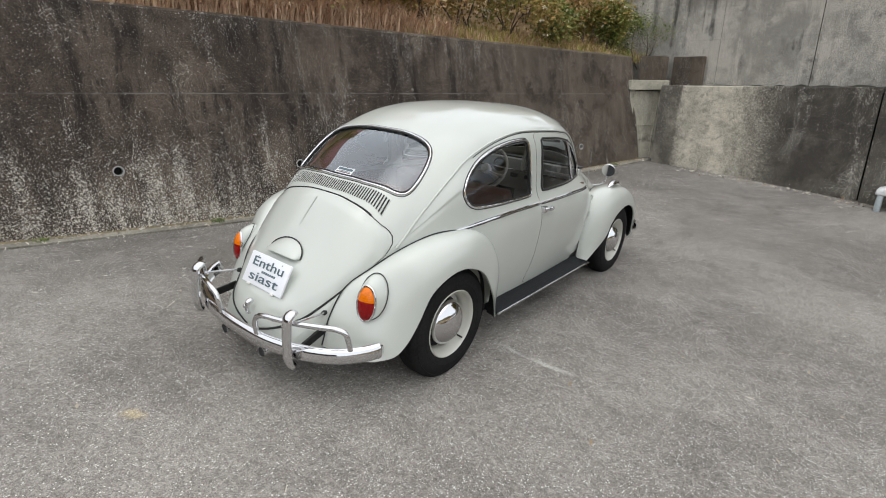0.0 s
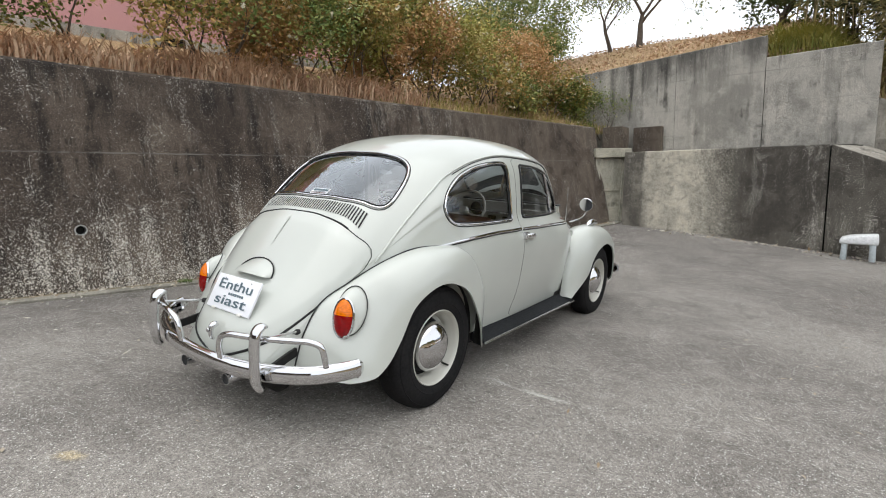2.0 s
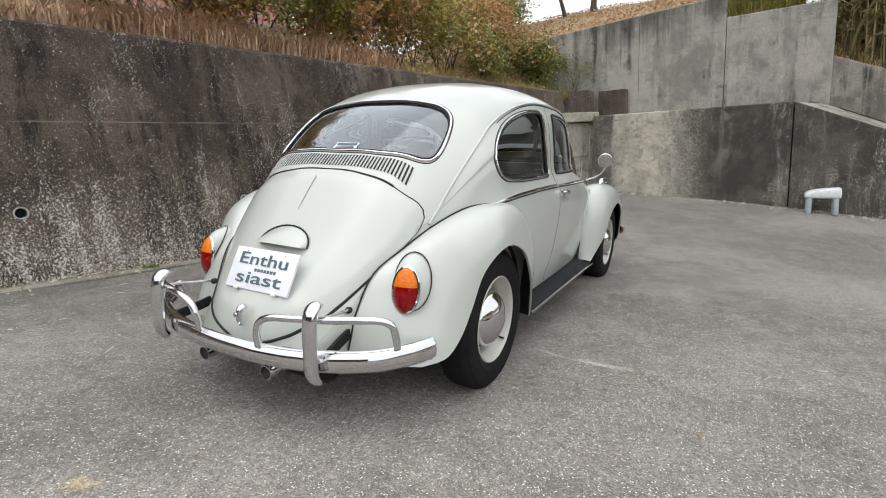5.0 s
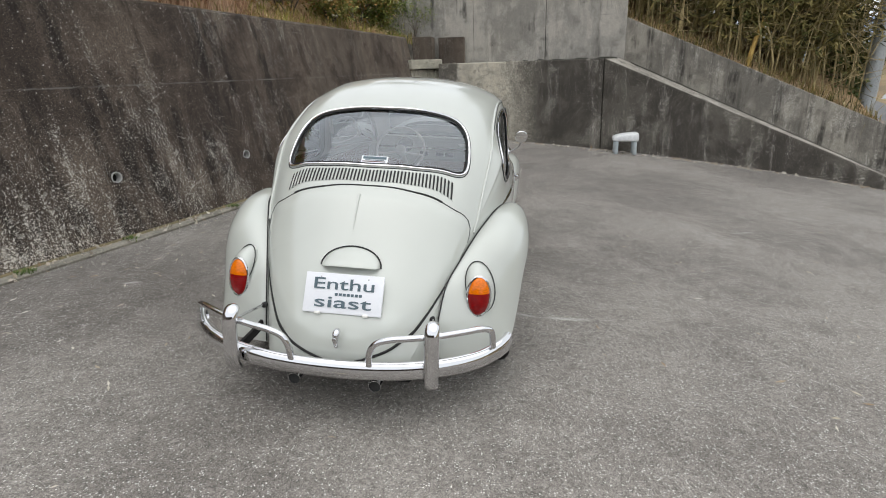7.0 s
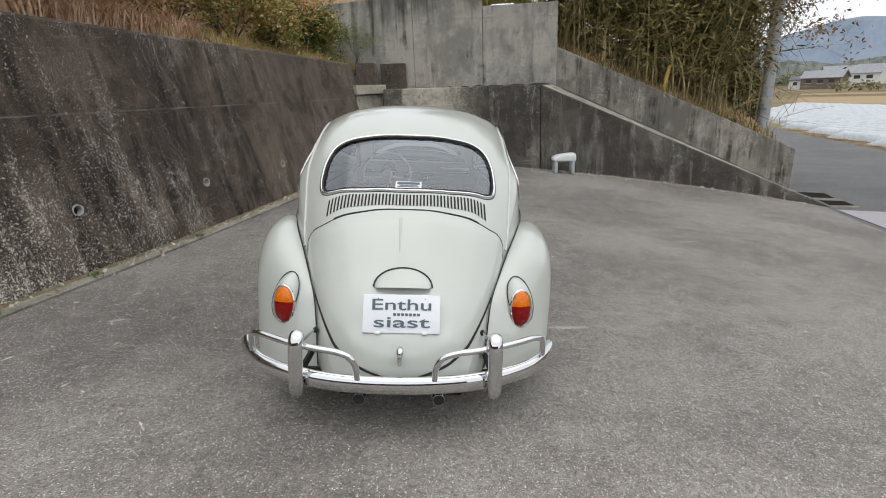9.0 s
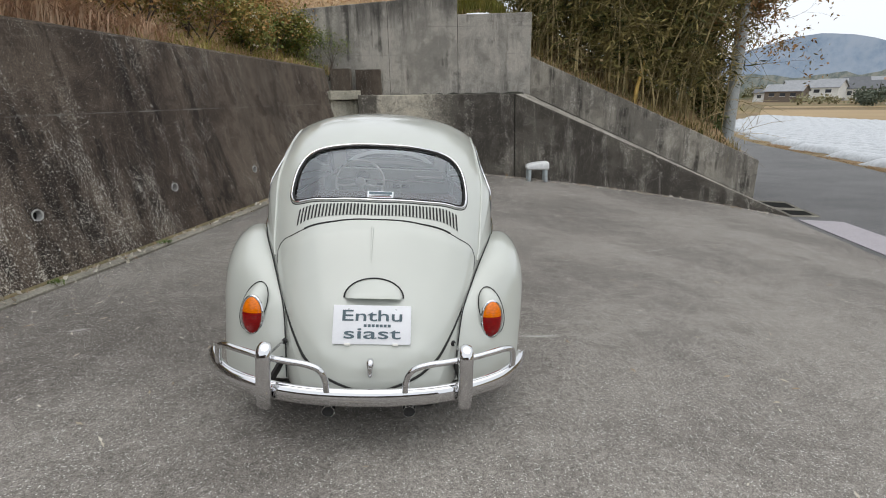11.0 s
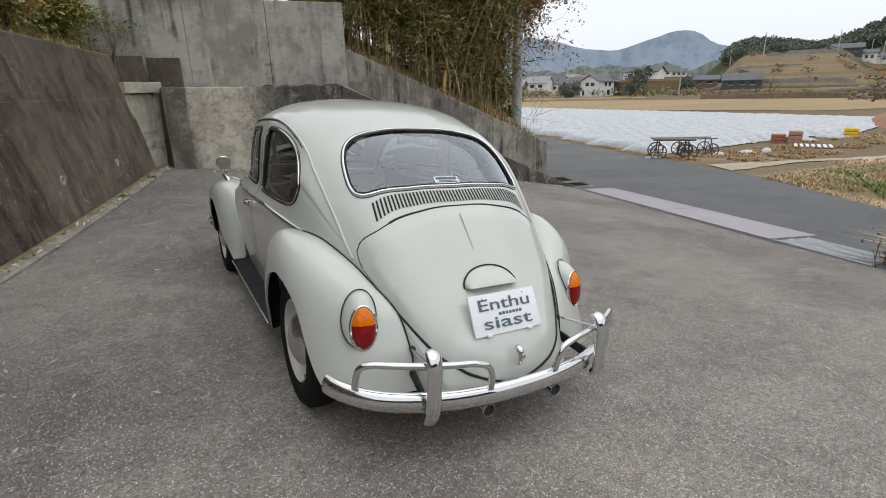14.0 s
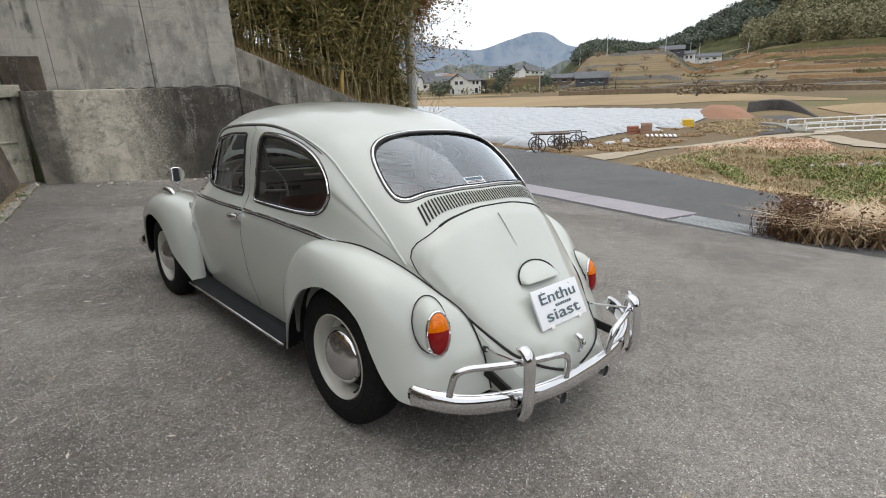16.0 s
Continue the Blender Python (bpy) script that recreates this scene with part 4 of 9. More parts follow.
# body sections from tail to nose: for each, points (x, z) from the crown down to the sill
BODY = [
    (-1.975, "0 .262|.08 .26|.14 .255|.18 .25|.20 .245|.21 .24|.22 .236|.225 .232|.23 .228|.235 .222"),
    (-1.960, "0 .350|.09 .345|.165 .325|.22 .288|.235 .278|.245 .27|.25 .262|.255 .255|.262 .24|.265 .226"),
    (-1.925, "0 .435|.11 .43|.20 .402|.262 .345|.277 .33|.287 .318|.293 .305|.298 .293|.305 .262|.308 .23"),
    (-1.85, "0 .532|.125 .527|.23 .495|.305 .43|.32 .41|.33 .393|.336 .377|.34 .363|.348 .30|.348 .24"),
    (-1.70, "0 .702|.155 .696|.285 .662|.375 .593|.392 .569|.402 .548|.408 .53|.412 .512|.42 .40|.41 .26"),
    (-1.50, "0 .938|.18 .930|.34 .885|.44 .79|.462 .75|.475 .715|.483 .685|.49 .655|.505 .45|.49 .27"),
    (-1.30, "0 1.105|.20 1.098|.37 1.06|.485 .965|.522 .91|.545 .865|.558 .82|.567 .775|.585 .52|.565 .27"),
    (-1.10, "0 1.243|.21 1.237|.39 1.203|.515 1.12|.565 1.062|.598 .985|.610 .90|.616 .815|.635 .55|.60 .27"),
    (-0.85, "0 1.350|.22 1.342|.41 1.303|.535 1.218|.570 1.160|.612 1.05|.633 .915|.652 .84|.66 .55|.62 .27"),
    (-0.60, "0 1.406|.225 1.396|.42 1.355|.545 1.275|.577 1.228|.616 1.07|.640 .915|.665 .848|.668 .55|.62 .27"),
    (-0.30, "0 1.428|.235 1.416|.44 1.37|.565 1.295|.587 1.25|.615 1.08|.637 .915|.670 .852|.670 .55|.618 .27"),
    (0.0, "0 1.428|.235 1.414|.44 1.362|.558 1.283|.575 1.243|.605 1.08|.628 .915|.664 .85|.668 .55|.612 .27"),
    (0.30, "0 1.410|.22 1.393|.41 1.33|.515 1.245|.530 1.20|.560 1.06|.590 .915|.640 .848|.655 .55|.60 .27"),
    (0.50, "0 1.362|.21 1.345|.38 1.275|.472 1.165|.492 1.11|.520 1.01|.540 .915|.618 .845|.645 .55|.592 .27"),
    (0.68, "0 1.235|.20 1.218|.36 1.14|.452 1.01|.470 .965|.482 .935|.495 .905|.575 .835|.61 .55|.57 .27"),
    (0.82, "0 1.085|.19 1.07|.345 1.00|.432 .925|.448 .905|.46 .888|.474 .87|.52 .82|.55 .55|.52 .27"),
    (0.95, "0 .965|.18 .955|.325 .915|.41 .86|.428 .845|.442 .83|.455 .812|.475 .78|.50 .53|.47 .27"),
    (1.30, "0 .872|.155 .862|.275 .825|.355 .765|.37 .75|.382 .735|.392 .718|.405 .69|.42 .48|.40 .25"),
    (1.60, "0 .715|.12 .706|.215 .672|.28 .615|.295 .60|.305 .585|.313 .57|.322 .55|.335 .42|.32 .25"),
    (1.80, "0 .50|.08 .495|.15 .47|.20 .43|.21 .42|.22 .41|.225 .40|.23 .39|.24 .33|.23 .25"),
    (1.86, "0 .33|.05 .328|.10 .32|.14 .30|.15 .295|.155 .29|.16 .285|.165 .28|.17 .265|.165 .25"),
]
BY = np.array([y for y, _ in BODY])
BC = np.array([[[float(v) for v in p.split()] for p in s.split("|")] for _, s in BODY])
# the tail is cut level behind the silencer
BC[:4, :, 1] = np.maximum(BC[:4, :, 1], 0.278)
BU = np.concatenate([[0], np.cumsum(np.hypot(*np.diff(BC[10], axis=0).T))])
UM = float(BU[-1])


def hermite(knots, values, q):
    """A smooth curve through values at uneven knots (first axis), at the places q."""
    q = np.clip(np.asarray(q, float), knots[0], knots[-1])
    h = np.diff(knots)
    d = np.diff(values, axis=0) / h.reshape((-1,) + (1,) * (values.ndim - 1))
    m = np.empty_like(values)
    w = (h[1:] / (h[1:] + h[:-1])).reshape((-1,) + (1,) * (values.ndim - 1))
    m[1:-1] = d[:-1] * w + d[1:] * (1 - w)
    m[0], m[-1] = d[0], d[-1]
    k = np.clip(np.searchsorted(knots, q, side="right") - 1, 0, len(knots) - 2)
    sh = (-1,) + (1,) * (values.ndim - 1)
    t = ((q - knots[k]) / h[k]).reshape(sh)
    hh = h[k].reshape(sh)
    return (2 * t**3 - 3 * t**2 + 1) * values[k] + (t**3 - 2 * t**2 + t) * hh * m[k] + (3 * t**2 - 2 * t**3) * values[k + 1] + (t**3 - t**2) * hh * m[k + 1]


def shell(u, y):
    """Points of the body at girth u (negative: left side) and length y."""
    u, y = np.atleast_1d(np.asarray(u, float)), np.atleast_1d(np.asarray(y, float))
    rows = hermite(BY, BC, y)
    out = np.empty((len(u), 3))
    au = np.abs(u)
    h = np.diff(BU)
    d = np.diff(rows, axis=1) / h[None, :, None]
    m = np.empty_like(rows)
    w = (h[1:] / (h[1:] + h[:-1]))[None, :, None]
    m[:, 1:-1] = d[:, :-1] * w + d[:, 1:] * (1 - w)
    m[:, 0] = d[:, 0]
    m[:, 0, 1] = 0
    m[:, -1] = d[:, -1]
    k = np.clip(np.searchsorted(BU, np.clip(au, 0, UM), side="right") - 1, 0, len(BU) - 2)
    i = np.arange(len(u))
    t = ((np.clip(au, 0, UM) - BU[k]) / h[k])[:, None]
    hh = h[k][:, None]
    p = (2 * t**3 - 3 * t**2 + 1) * rows[i, k] + (t**3 - 2 * t**2 + t) * hh * m[i, k] + (3 * t**2 - 2 * t**3) * rows[i, k + 1] + (t**3 - t**2) * hh * m[i, k + 1]
    out[:, 0], out[:, 1], out[:, 2] = p[:, 0] * np.sign(np.where(u == 0, 1, u)), y, p[:, 1]
    return out


def shell_normal(u, y):
    e = 0.004
    a = shell(np.asarray(u) + e, y) - shell(np.asarray(u) - e, y)
    b = shell(u, np.asarray(y) + e) - shell(u, np.asarray(y) - e)
    n = np.cross(b, a)
    n /= np.linalg.norm(n, axis=1)[:, None] + 1e-12
    p = shell(u, y)
    away = p - np.stack([0 * p[:, 0], np.clip(p[:, 1], -1.2, 1.0), 0 * p[:, 2] + 0.55], 1)
    n[(n * away).sum(1) < 0] *= -1
    return n


def on_shell(u, y, lift=0.0):
    return shell(u, y) + shell_normal(u, y) * lift


def girth_side(y, z, lo=0.45):
    """The girth at which the side has the height z."""
    us = np.linspace(lo, UM, 200)
    zs = shell(us, np.full(200, y))[:, 2]
    return float(np.interp(-z, -zs, us))


def girth_top(x, y):
    us = np.linspace(0, 0.75, 200)
    xs = np.maximum.accumulate(shell(us, np.full(200, y))[:, 0])
    return float(np.interp(abs(x), xs, us)) * (1 if x >= 0 else -1)


def closed_curve(pts, n=72):
    """A smooth closed outline of n points that rounds off the given corners."""
    p = np.array(pts, float)
    for _ in range(4):
        q = np.roll(p, -1, 0)
        p = np.stack([0.75 * p + 0.25 * q, 0.25 * p + 0.75 * q], 1).reshape(-1, p.shape[1])
    p = np.concatenate([p, p[:1]])
    k = np.concatenate([[0], np.cumsum(np.linalg.norm(np.diff(p, axis=0), axis=1))])
    t = np.linspace(0, k[-1], n, endpoint=False)
    return np.stack([np.interp(t, k, p[:, i]) for i in range(p.shape[1])], 1)


def side_outline(yz, n=72, sign=1, lo=0.45):
    c = closed_curve(yz, n)
    return np.array([(sign * girth_side(y, z, lo), y) for y, z in c])


def top_outline(xy, n=96):
    c = closed_curve(xy, n)
    return np.array([(girth_top(x, y), y) for x, y in c])


def shrink(o, d):
    """The outline moved in by d."""
    t = np.roll(o, -1, 0) - np.roll(o, 1, 0)
    nrm = np.stack([-t[:, 1], t[:, 0]], 1)
    nrm /= np.linalg.norm(nrm, axis=1)[:, None] + 1e-12
    c = o.mean(0)
    if ((c - o) * nrm).sum() < 0:
        nrm = -nrm
    return o + nrm * d


RWH = [(0.1, -1.055), (0.24, -1.064), (0.34, -1.084), (0.40, -1.112), (0.432, -1.17), (0.444, -1.25), (0.440, -1.315), (0.412, -1.352), (0.36, -1.376), (0.26, -1.396), (0.1, -1.407)]
REAR_WIN = top_outline(RWH + [(-x, y) for x, y in RWH[::-1]])
QW = [(-0.50, 1.252), (-0.428, 1.254), (-0.416, 1.22), (-0.398, 1.09), (-0.378, 0.96), (-0.373, 0.914), (-0.42, 0.909), (-0.7, 0.905), (-0.92, 0.905), (-1.01, 0.918), (-1.060, 0.962), (-1.070, 1.03), (-1.01, 1.092), (-0.89, 1.162), (-0.75, 1.214), (-0.60, 1.244)]
DW = [(-0.257, 1.22), (-0.245, 1.08), (-0.237, 0.95), (-0.235, 0.915), (-0.19, 0.915), (0.2, 0.915), (0.54, 0.917), (0.625, 0.918), (0.588, 0.985), (0.47, 1.11), (0.34, 1.188), (0.2, 1.226), (0.0, 1.250), (-0.2, 1.256), (-0.262, 1.257)]
DOOR = [(-0.345, 1.288), (-0.335, 1.25), (-0.305, 1.1), (-0.295, 0.86), (-0.262, 0.62), (-0.268, 0.42), (-0.295, 0.34), (-0.305, 0.279), (-0.24, 0.279), (0.1, 0.281), (0.5, 0.281), (0.605, 0.279), (0.60, 0.34), (0.60, 0.5), (0.635, 0.7), (0.66, 0.86), (0.64, 0.95), (0.5, 1.125), (0.35, 1.225), (0.1, 1.272), (-0.2, 1.288)]
FRONT_WIN = top_outline([(0.12, 0.515), (0.27, 0.53), (0.36, 0.575), (0.40, 0.65), (0.405, 0.74), (0.37, 0.80), (0.2, 0.86), (-0.2, 0.86), (-0.37, 0.80), (-0.405, 0.74), (-0.40, 0.65), (-0.36, 0.575), (-0.27, 0.53), (-0.12, 0.515)])
LID = [(0.06, -1.496), (0.18, -1.499), (0.31, -1.501), (0.40, -1.489), (0.446, -1.466), (0.474, -1.458), (0.476, -1.457), (0.477, -1.459), (0.476, -1.50), (0.455, -1.575), (0.406, -1.68), (0.338, -1.80), (0.262, -1.902), (0.175, -1.953), (0.06, -1.967)]
LID_O = top_outline(LID + [(-x, y) for x, y in LID[::-1]], 120)
Q_O = {s: side_outline(QW, 72, s) for s in (1, -1)}
D_O = {s: side_outline(DW, 72, s) for s in (1, -1)}
DOOR_O = {s: side_outline(DOOR, 96, s, 0.40) for s in (1, -1)}


def inside_of(poly, q):
    x, y = q[:, 0], q[:, 1]
    r = np.zeros(len(q), bool)
    n = len(poly)
    for i in range(n):
        (x0, y0), (x1, y1) = poly[i], poly[(i + 1) % n]
        hit = (y0 > y) != (y1 > y)
        r ^= hit & (x < (x1 - x0) * (y - y0) / (y1 - y0 + 1e-15) + x0)
    return r


def to_edge(poly, q):
    """For each point the nearest one on the outline."""
    best, at = np.full(len(q), 9.0), np.zeros((len(q), 2))
    n = len(poly)
    for i in range(n):
        a, b = poly[i], poly[(i + 1) % n]
        ab = b - a
        t = np.clip(((q - a) @ ab) / (ab @ ab + 1e-15), 0, 1)
        p = a + t[:, None] * ab
        d = np.linalg.norm(q - p, axis=1)
        k = d < best
        best[k], at[k] = d[k], p[k]
    return best, at


def body_mesh():
    nu, ny = 74, 176
    us = np.linspace(-UM, UM, 2 * nu + 1)
    ys = np.linspace(BY[0], BY[-1], ny)
    gu, gy = np.meshgrid(us, ys)
    q = np.stack([gu.ravel(), gy.ravel()], 1)
    w = 2 * nu + 1
    faces = np.array([(j * w + i, j * w + i + 1, (j + 1) * w + i + 1, (j + 1) * w + i) for j in range(ny - 1) for i in range(w - 1)])
    keep = np.ones(len(faces), bool)
    # wheel housings are open below; windows are cut out and their rims drawn to the outline
    for poly in (REAR_WIN, FRONT_WIN, Q_O[1], Q_O[-1], D_O[1], D_O[-1]):
        ins = inside_of(poly, q)
        dead = ins[faces].all(1)
        keep &= ~dead
        rim = np.zeros(len(q), bool)
        rim[faces[~dead].ravel()] = True
        rim &= ins
        _, at = to_edge(poly, q[rim])
        q[rim] = at
    p = shell(q[:, 0], q[:, 1])
    bm = bmesh.new()
    vs = [bm.verts.new(v) for v in p]
    for f in faces[keep]:
        try:
            bm.faces.new([vs[i] for i in f])
        except ValueError:
            pass
    bmesh.ops.delete(bm, geom=[v for v in bm.verts if not v.link_faces], context="VERTS")
    bmesh.ops.recalc_face_normals(bm, faces=bm.faces)
    bmesh.ops.remove_doubles(bm, verts=bm.verts, dist=0.0004)
    return bm


part("body", body_mesh(), M_PAINT, CAR, "pale grey-cream rounded body shell", angle=70)


def disc(outline, lift, rings=10, centre=None, edge=None):
    """A panel of the body's surface inside an outline; lift(r) gives its height over the shell."""
    bm = bmesh.new()
    c = outline.mean(0) if centre is None else np.array(centre)
    n = len(outline)
    rows = []
    for k in range(rings, 0, -1):
        r = k / rings
        uv = c + (outline - c) * r
        p = on_shell(uv[:, 0], uv[:, 1], lift(r))
        rows.append([bm.verts.new(v) for v in p])
    mid = bm.verts.new(on_shell([c[0]], [c[1]], lift(0))[0])
    if edge:
        p = on_shell(outline[:, 0], outline[:, 1], edge)
        rows.insert(0, [bm.verts.new(v) for v in p])
    for a, b in zip(rows, rows[1:]):
        for i in range(n):
            bm.faces.new((a[i], a[(i + 1) % n], b[(i + 1) % n], b[i]))
    for i in range(n):
        bm.faces.new((rows[-1][i], rows[-1][(i + 1) % n], mid))
    bmesh.ops.recalc_face_normals(bm, faces=bm.faces)
    return bm


def ring_panel(outer, inner, lift, steps=10):
    n = len(outer)
    bm = bmesh.new()
    rows = []
    p = on_shell(outer[:, 0], outer[:, 1], -0.004)
    rows.append([bm.verts.new(v) for v in p])
    for k in range(steps + 1):
        uv = outer + (inner - outer) * (k / steps)
        rows.append([bm.verts.new(v) for v in on_shell(uv[:, 0], uv[:, 1], lift)])
    for a, b in zip(rows, rows[1:]):
        for i in range(n):
            bm.faces.new((a[i], a[(i + 1) % n], b[(i + 1) % n], b[i]))
    bmesh.ops.recalc_face_normals(bm, faces=bm.faces)
    return bm


def matched(inner, outer):
    """The inner outline at the bearings of the outer one's points, seen from the inner one's middle."""
    c = inner.mean(0)
    ai = np.unwrap(np.arctan2(*(inner - c).T))
    ao = np.arctan2(*(outer - c).T)
    order = np.argsort(np.mod(ai, 2 * np.pi))
    a2 = np.mod(ai, 2 * np.pi)[order]
    p2 = inner[order]
    a3 = np.concatenate([a2 - 2 * np.pi, a2, a2 + 2 * np.pi])
    p3 = np.concatenate([p2, p2, p2])
    q = np.mod(ao, 2 * np.pi)
    return np.stack([np.interp(q, a3, p3[:, 0]), np.interp(q, a3, p3[:, 1])], 1)


def trim_ring(name, outline, r, lift, material, parent, label="", flat=1.0):
    bm = bmesh.new()
    tube(bm, on_shell(outline[:, 0], outline[:, 1], lift), r, 8, closed=True)
    return part(name, bm, material, parent, label)


def window(name, outline, label, glass_lift=-0.008, glass=None):
    bm = disc(outline, lambda r: glass_lift, 6)
    ob = part(name, bm, glass or M_GLASS, CAR, label)
    ob.visible_shadow = False
    trim_ring("chrome_trim", shrink(outline, 0.001), 0.0060, 0.003, M_CHROME, ob, "bright chrome window trim")
    trim_ring("rubber_seal", shrink(outline, 0.0115), 0.0040, -0.001, M_RUBBER, ob, "black rubber window seal")
    trim_ring("rubber_seal", shrink(outline, -0.0085), 0.0022, 0.001, M_RUBBER, ob, "black rubber window seal")
    return ob


window("rear_window", REAR_WIN, "large curved rear window in a chrome trim")
window("windscreen", FRONT_WIN, "curved windscreen")
for s in (1, -1):
    window("side_window", Q_O[s], "rounded rear side window in a chrome trim", -0.008, M_GLASS_S)
    door = part("door", ring_panel(DOOR_O[s], matched(D_O[s], DOOR_O[s]), 0.0012, 12), M_PAINT, CAR, "pale grey-cream door", angle=60)
    bm = disc(D_O[s], lambda r: -0.006, 6)
    g = part("window_pane", bm, M_GLASS_S, door, "door glass")
    g.visible_shadow = False
    trim_ring("rubber_seal", shrink(D_O[s], 0.006), 0.008, 0.002, M_RUBBER, door, "black rubber window seal")
    trim_ring("chrome_trim", shrink(D_O[s], 0.013), 0.0045, 0.003, M_CHROME_D, door, "thin bright window trim")
    trim_ring("door_gap", shrink(DOOR_O[s], -0.001), 0.0012, 0.0, M_SLOT, door, "dark shut line round the door")
    # post between the main pane and the quarter light
    bm = bmesh.new()
    a = [(girth_side(y, z) * s, y) for y, z in spline([(0.235, 1.222), (0.30, 1.08), (0.385, 0.918)], 10)]
    tube(bm, on_shell([p[0] for p in a], [p[1] for p in a], 0.002), 0.009, 8)
    part("window_post", bm, M_CHROME_D, door, "slim post of the quarter light")
    # pull handle
    bm = bmesh.new()
    x = s * 0.682
    tube(bm, spline([(x - s * 0.01, -0.27, 0.813), (x + s * 0.022, -0.265, 0.813), (x + s * 0.03, -0.24, 0.812), (x + s * 0.026, -0.175, 0.809), (x + s * 0.006, -0.158, 0.808)], 14), 0.0115, 8, flat=1.2)
    h = part("door_handle", bm, M_CHROME, door, "chrome pull handle")
    bm = bmesh.new()
    box(bm, (min(x - s * 0.012, x + s * 0.022), -0.290, 0.790), (max(x - s * 0.012, x + s * 0.022), -0.242, 0.833), 0.006)
    part("lock_button", bm, M_CHROME, h)
    for zz in (0.757, 0.628):
        bm = bmesh.new()
        u = girth_side(0.668, zz)
        c = on_shell([s * u], [0.668], 0.004)[0]
        tube(bm, [c + np.array((0, 0, -0.022)), c + np.array((0, 0, 0.022))], 0.011, 10)
        part("hinge", bm, M_PAINT, door)

# drip rail over the doors
for s in (1, -1):
    pts = spline([(0.60, 0.985), (0.50, 1.13), (0.3, 1.25), (0.05, 1.287), (-0.3, 1.30), (-0.5, 1.293), (-0.7, 1.258), (-0.85, 1.214), (-1.0, 1.152), (-1.1, 1.088), (-1.2, 1.006), (-1.35, 0.862), (-1.455, 0.745)], 60)
    a = np.array([(s * girth_side(y, z, 0.40), y) for y, z in pts])
    bm = bmesh.new()
    tube(bm, on_shell(a[:, 0], a[:, 1], 0.003), 0.006, 8)
    part("drip_rail", bm, M_PAINT, CAR)
    # thin black tube painting the shade under the rail
    bm = bmesh.new()
    a2 = np.array([(s * (girth_side(y, z, 0.40) + 0.010), y) for y, z in pts[4:38]])
    tube(bm, on_shell(a2[:, 0], a2[:, 1], 0.0015), 0.0024, 6)
    part("rail_shadow_gap", bm, M_RUBBER, CAR)
    # belt moulding: a chrome strip on black
    for y0, y1 in ((-1.13, -0.312), (-0.282, 0.60)):
        ys = np.linspace(y0, y1, 40)
        zs = [float(np.interp(y, [-1.13, -1.0, -0.85, -0.6, -0.3, 0.2, 0.6], [0.806, 0.821, 0.836, 0.85, 0.855, 0.853, 0.846])) for y in ys]
        a = np.array([(s * girth_side(y, z), y) for y, z in zip(ys, zs)])
        bm = bmesh.new()
        tube(bm, on_shell(a[:, 0], a[:, 1], 0.004), [0.0045 + 0.004 * min(1, (i + 1) / 8) for i in range(40)], 8)
        part("belt_moulding", bm, M_CHROME, CAR, "chrome belt moulding along the flank")
        bm = bmesh.new()
        p = on_shell(a[:, 0] + s * 0.009, a[:, 1], 0.0)
        tube(bm, p, 0.005, 6)
        part("moulding_gap", bm, M_RUBBER, CAR)

# engine lid: rolled edges, a centre crease, lamp hood, handle
LID_RIM = LID_O[(LID_O[:, 1] < -1.512) | (np.abs(LID_O[:, 0]) > 0.468)]
LID_RIM3 = on_shell(LID_RIM[:, 0], LID_RIM[:, 1])
LID_TOP = LID_O[(LID_O[:, 1] >= -1.512) & (np.abs(LID_O[:, 0]) <= 0.468)]
LID_TOP3 = on_shell(LID_TOP[:, 0], LID_TOP[:, 1])


def lid_lift(r):
    """Flat raised face with a shoulder that runs down both sides and round the foot."""
    uv = np.array((0.0, -1.70)) + (LID_O - np.array((0.0, -1.70))) * r
    p = on_shell(uv[:, 0], uv[:, 1])
    d = np.linalg.norm(p[:, None, :] - LID_RIM3[None, :, :], axis=2).min(1)
    t = d / (0.048 + 0.035 * np.clip((-1.78 - uv[:, 1]) / 0.15, 0, 1))
    g = np.where(t < 0.8, t, np.where(t < 1.2, 1 - (1.2 - np.minimum(t, 1.2)) ** 2 / 0.8, 1.0))
    e = np.clip(np.linalg.norm(p[:, None, :] - LID_TOP3[None, :, :], axis=2).min(1) / 0.07, 0, 1)
    out = 0.001 + 0.0105 * g * (0.1 + 0.9 * e * e * (3 - 2 * e))
    return out[:, None] if r else float(out[0])


lid = part("engine_lid", disc(LID_O, lid_lift, 64, (0.0, -1.70), -0.006), M_PAINT, CAR, "pale grey-cream engine lid with rolled edges", angle=60)
# black tubes added to draw the dark gap round the lid
trim_ring("lid_gap", shrink(LID_O, -0.003), 0.0027, -0.0005, M_SLOT, lid, "black line of the gap round the engine lid")
for s in (1, -1):
    o = LID_O[(LID_O[:, 1] < -1.56) & (s * LID_O[:, 0] > 0.08)]
    o = o[np.argsort(o[:, 1])]
    bm = bmesh.new()
    tube(bm, on_shell(o[:, 0] + s * 0.005, o[:, 1] - 0.002, 0.0), [0.0015 + 0.005 * math.sin(math.pi * min(1, 0.15 + 0.85 * i / (len(o) - 1))) for i in range(len(o))], 8)
    part("lid_gap", bm, M_SLOT, lid, "black line of the gap down the lid's side")
bm = bmesh.new()
seam = LID_TOP[np.argsort(LID_TOP[:, 0])]
tube(bm, on_shell(seam[:, 0], seam[:, 1] + 0.003, 0.0), [0.0062 - 0.0022 * (1 - abs(2 * i / (len(seam) - 1) - 1)) for i in range(len(seam))], 8)
part("lid_gap", bm, M_SLOT, lid, "black line of the gap along the lid's upper edge")
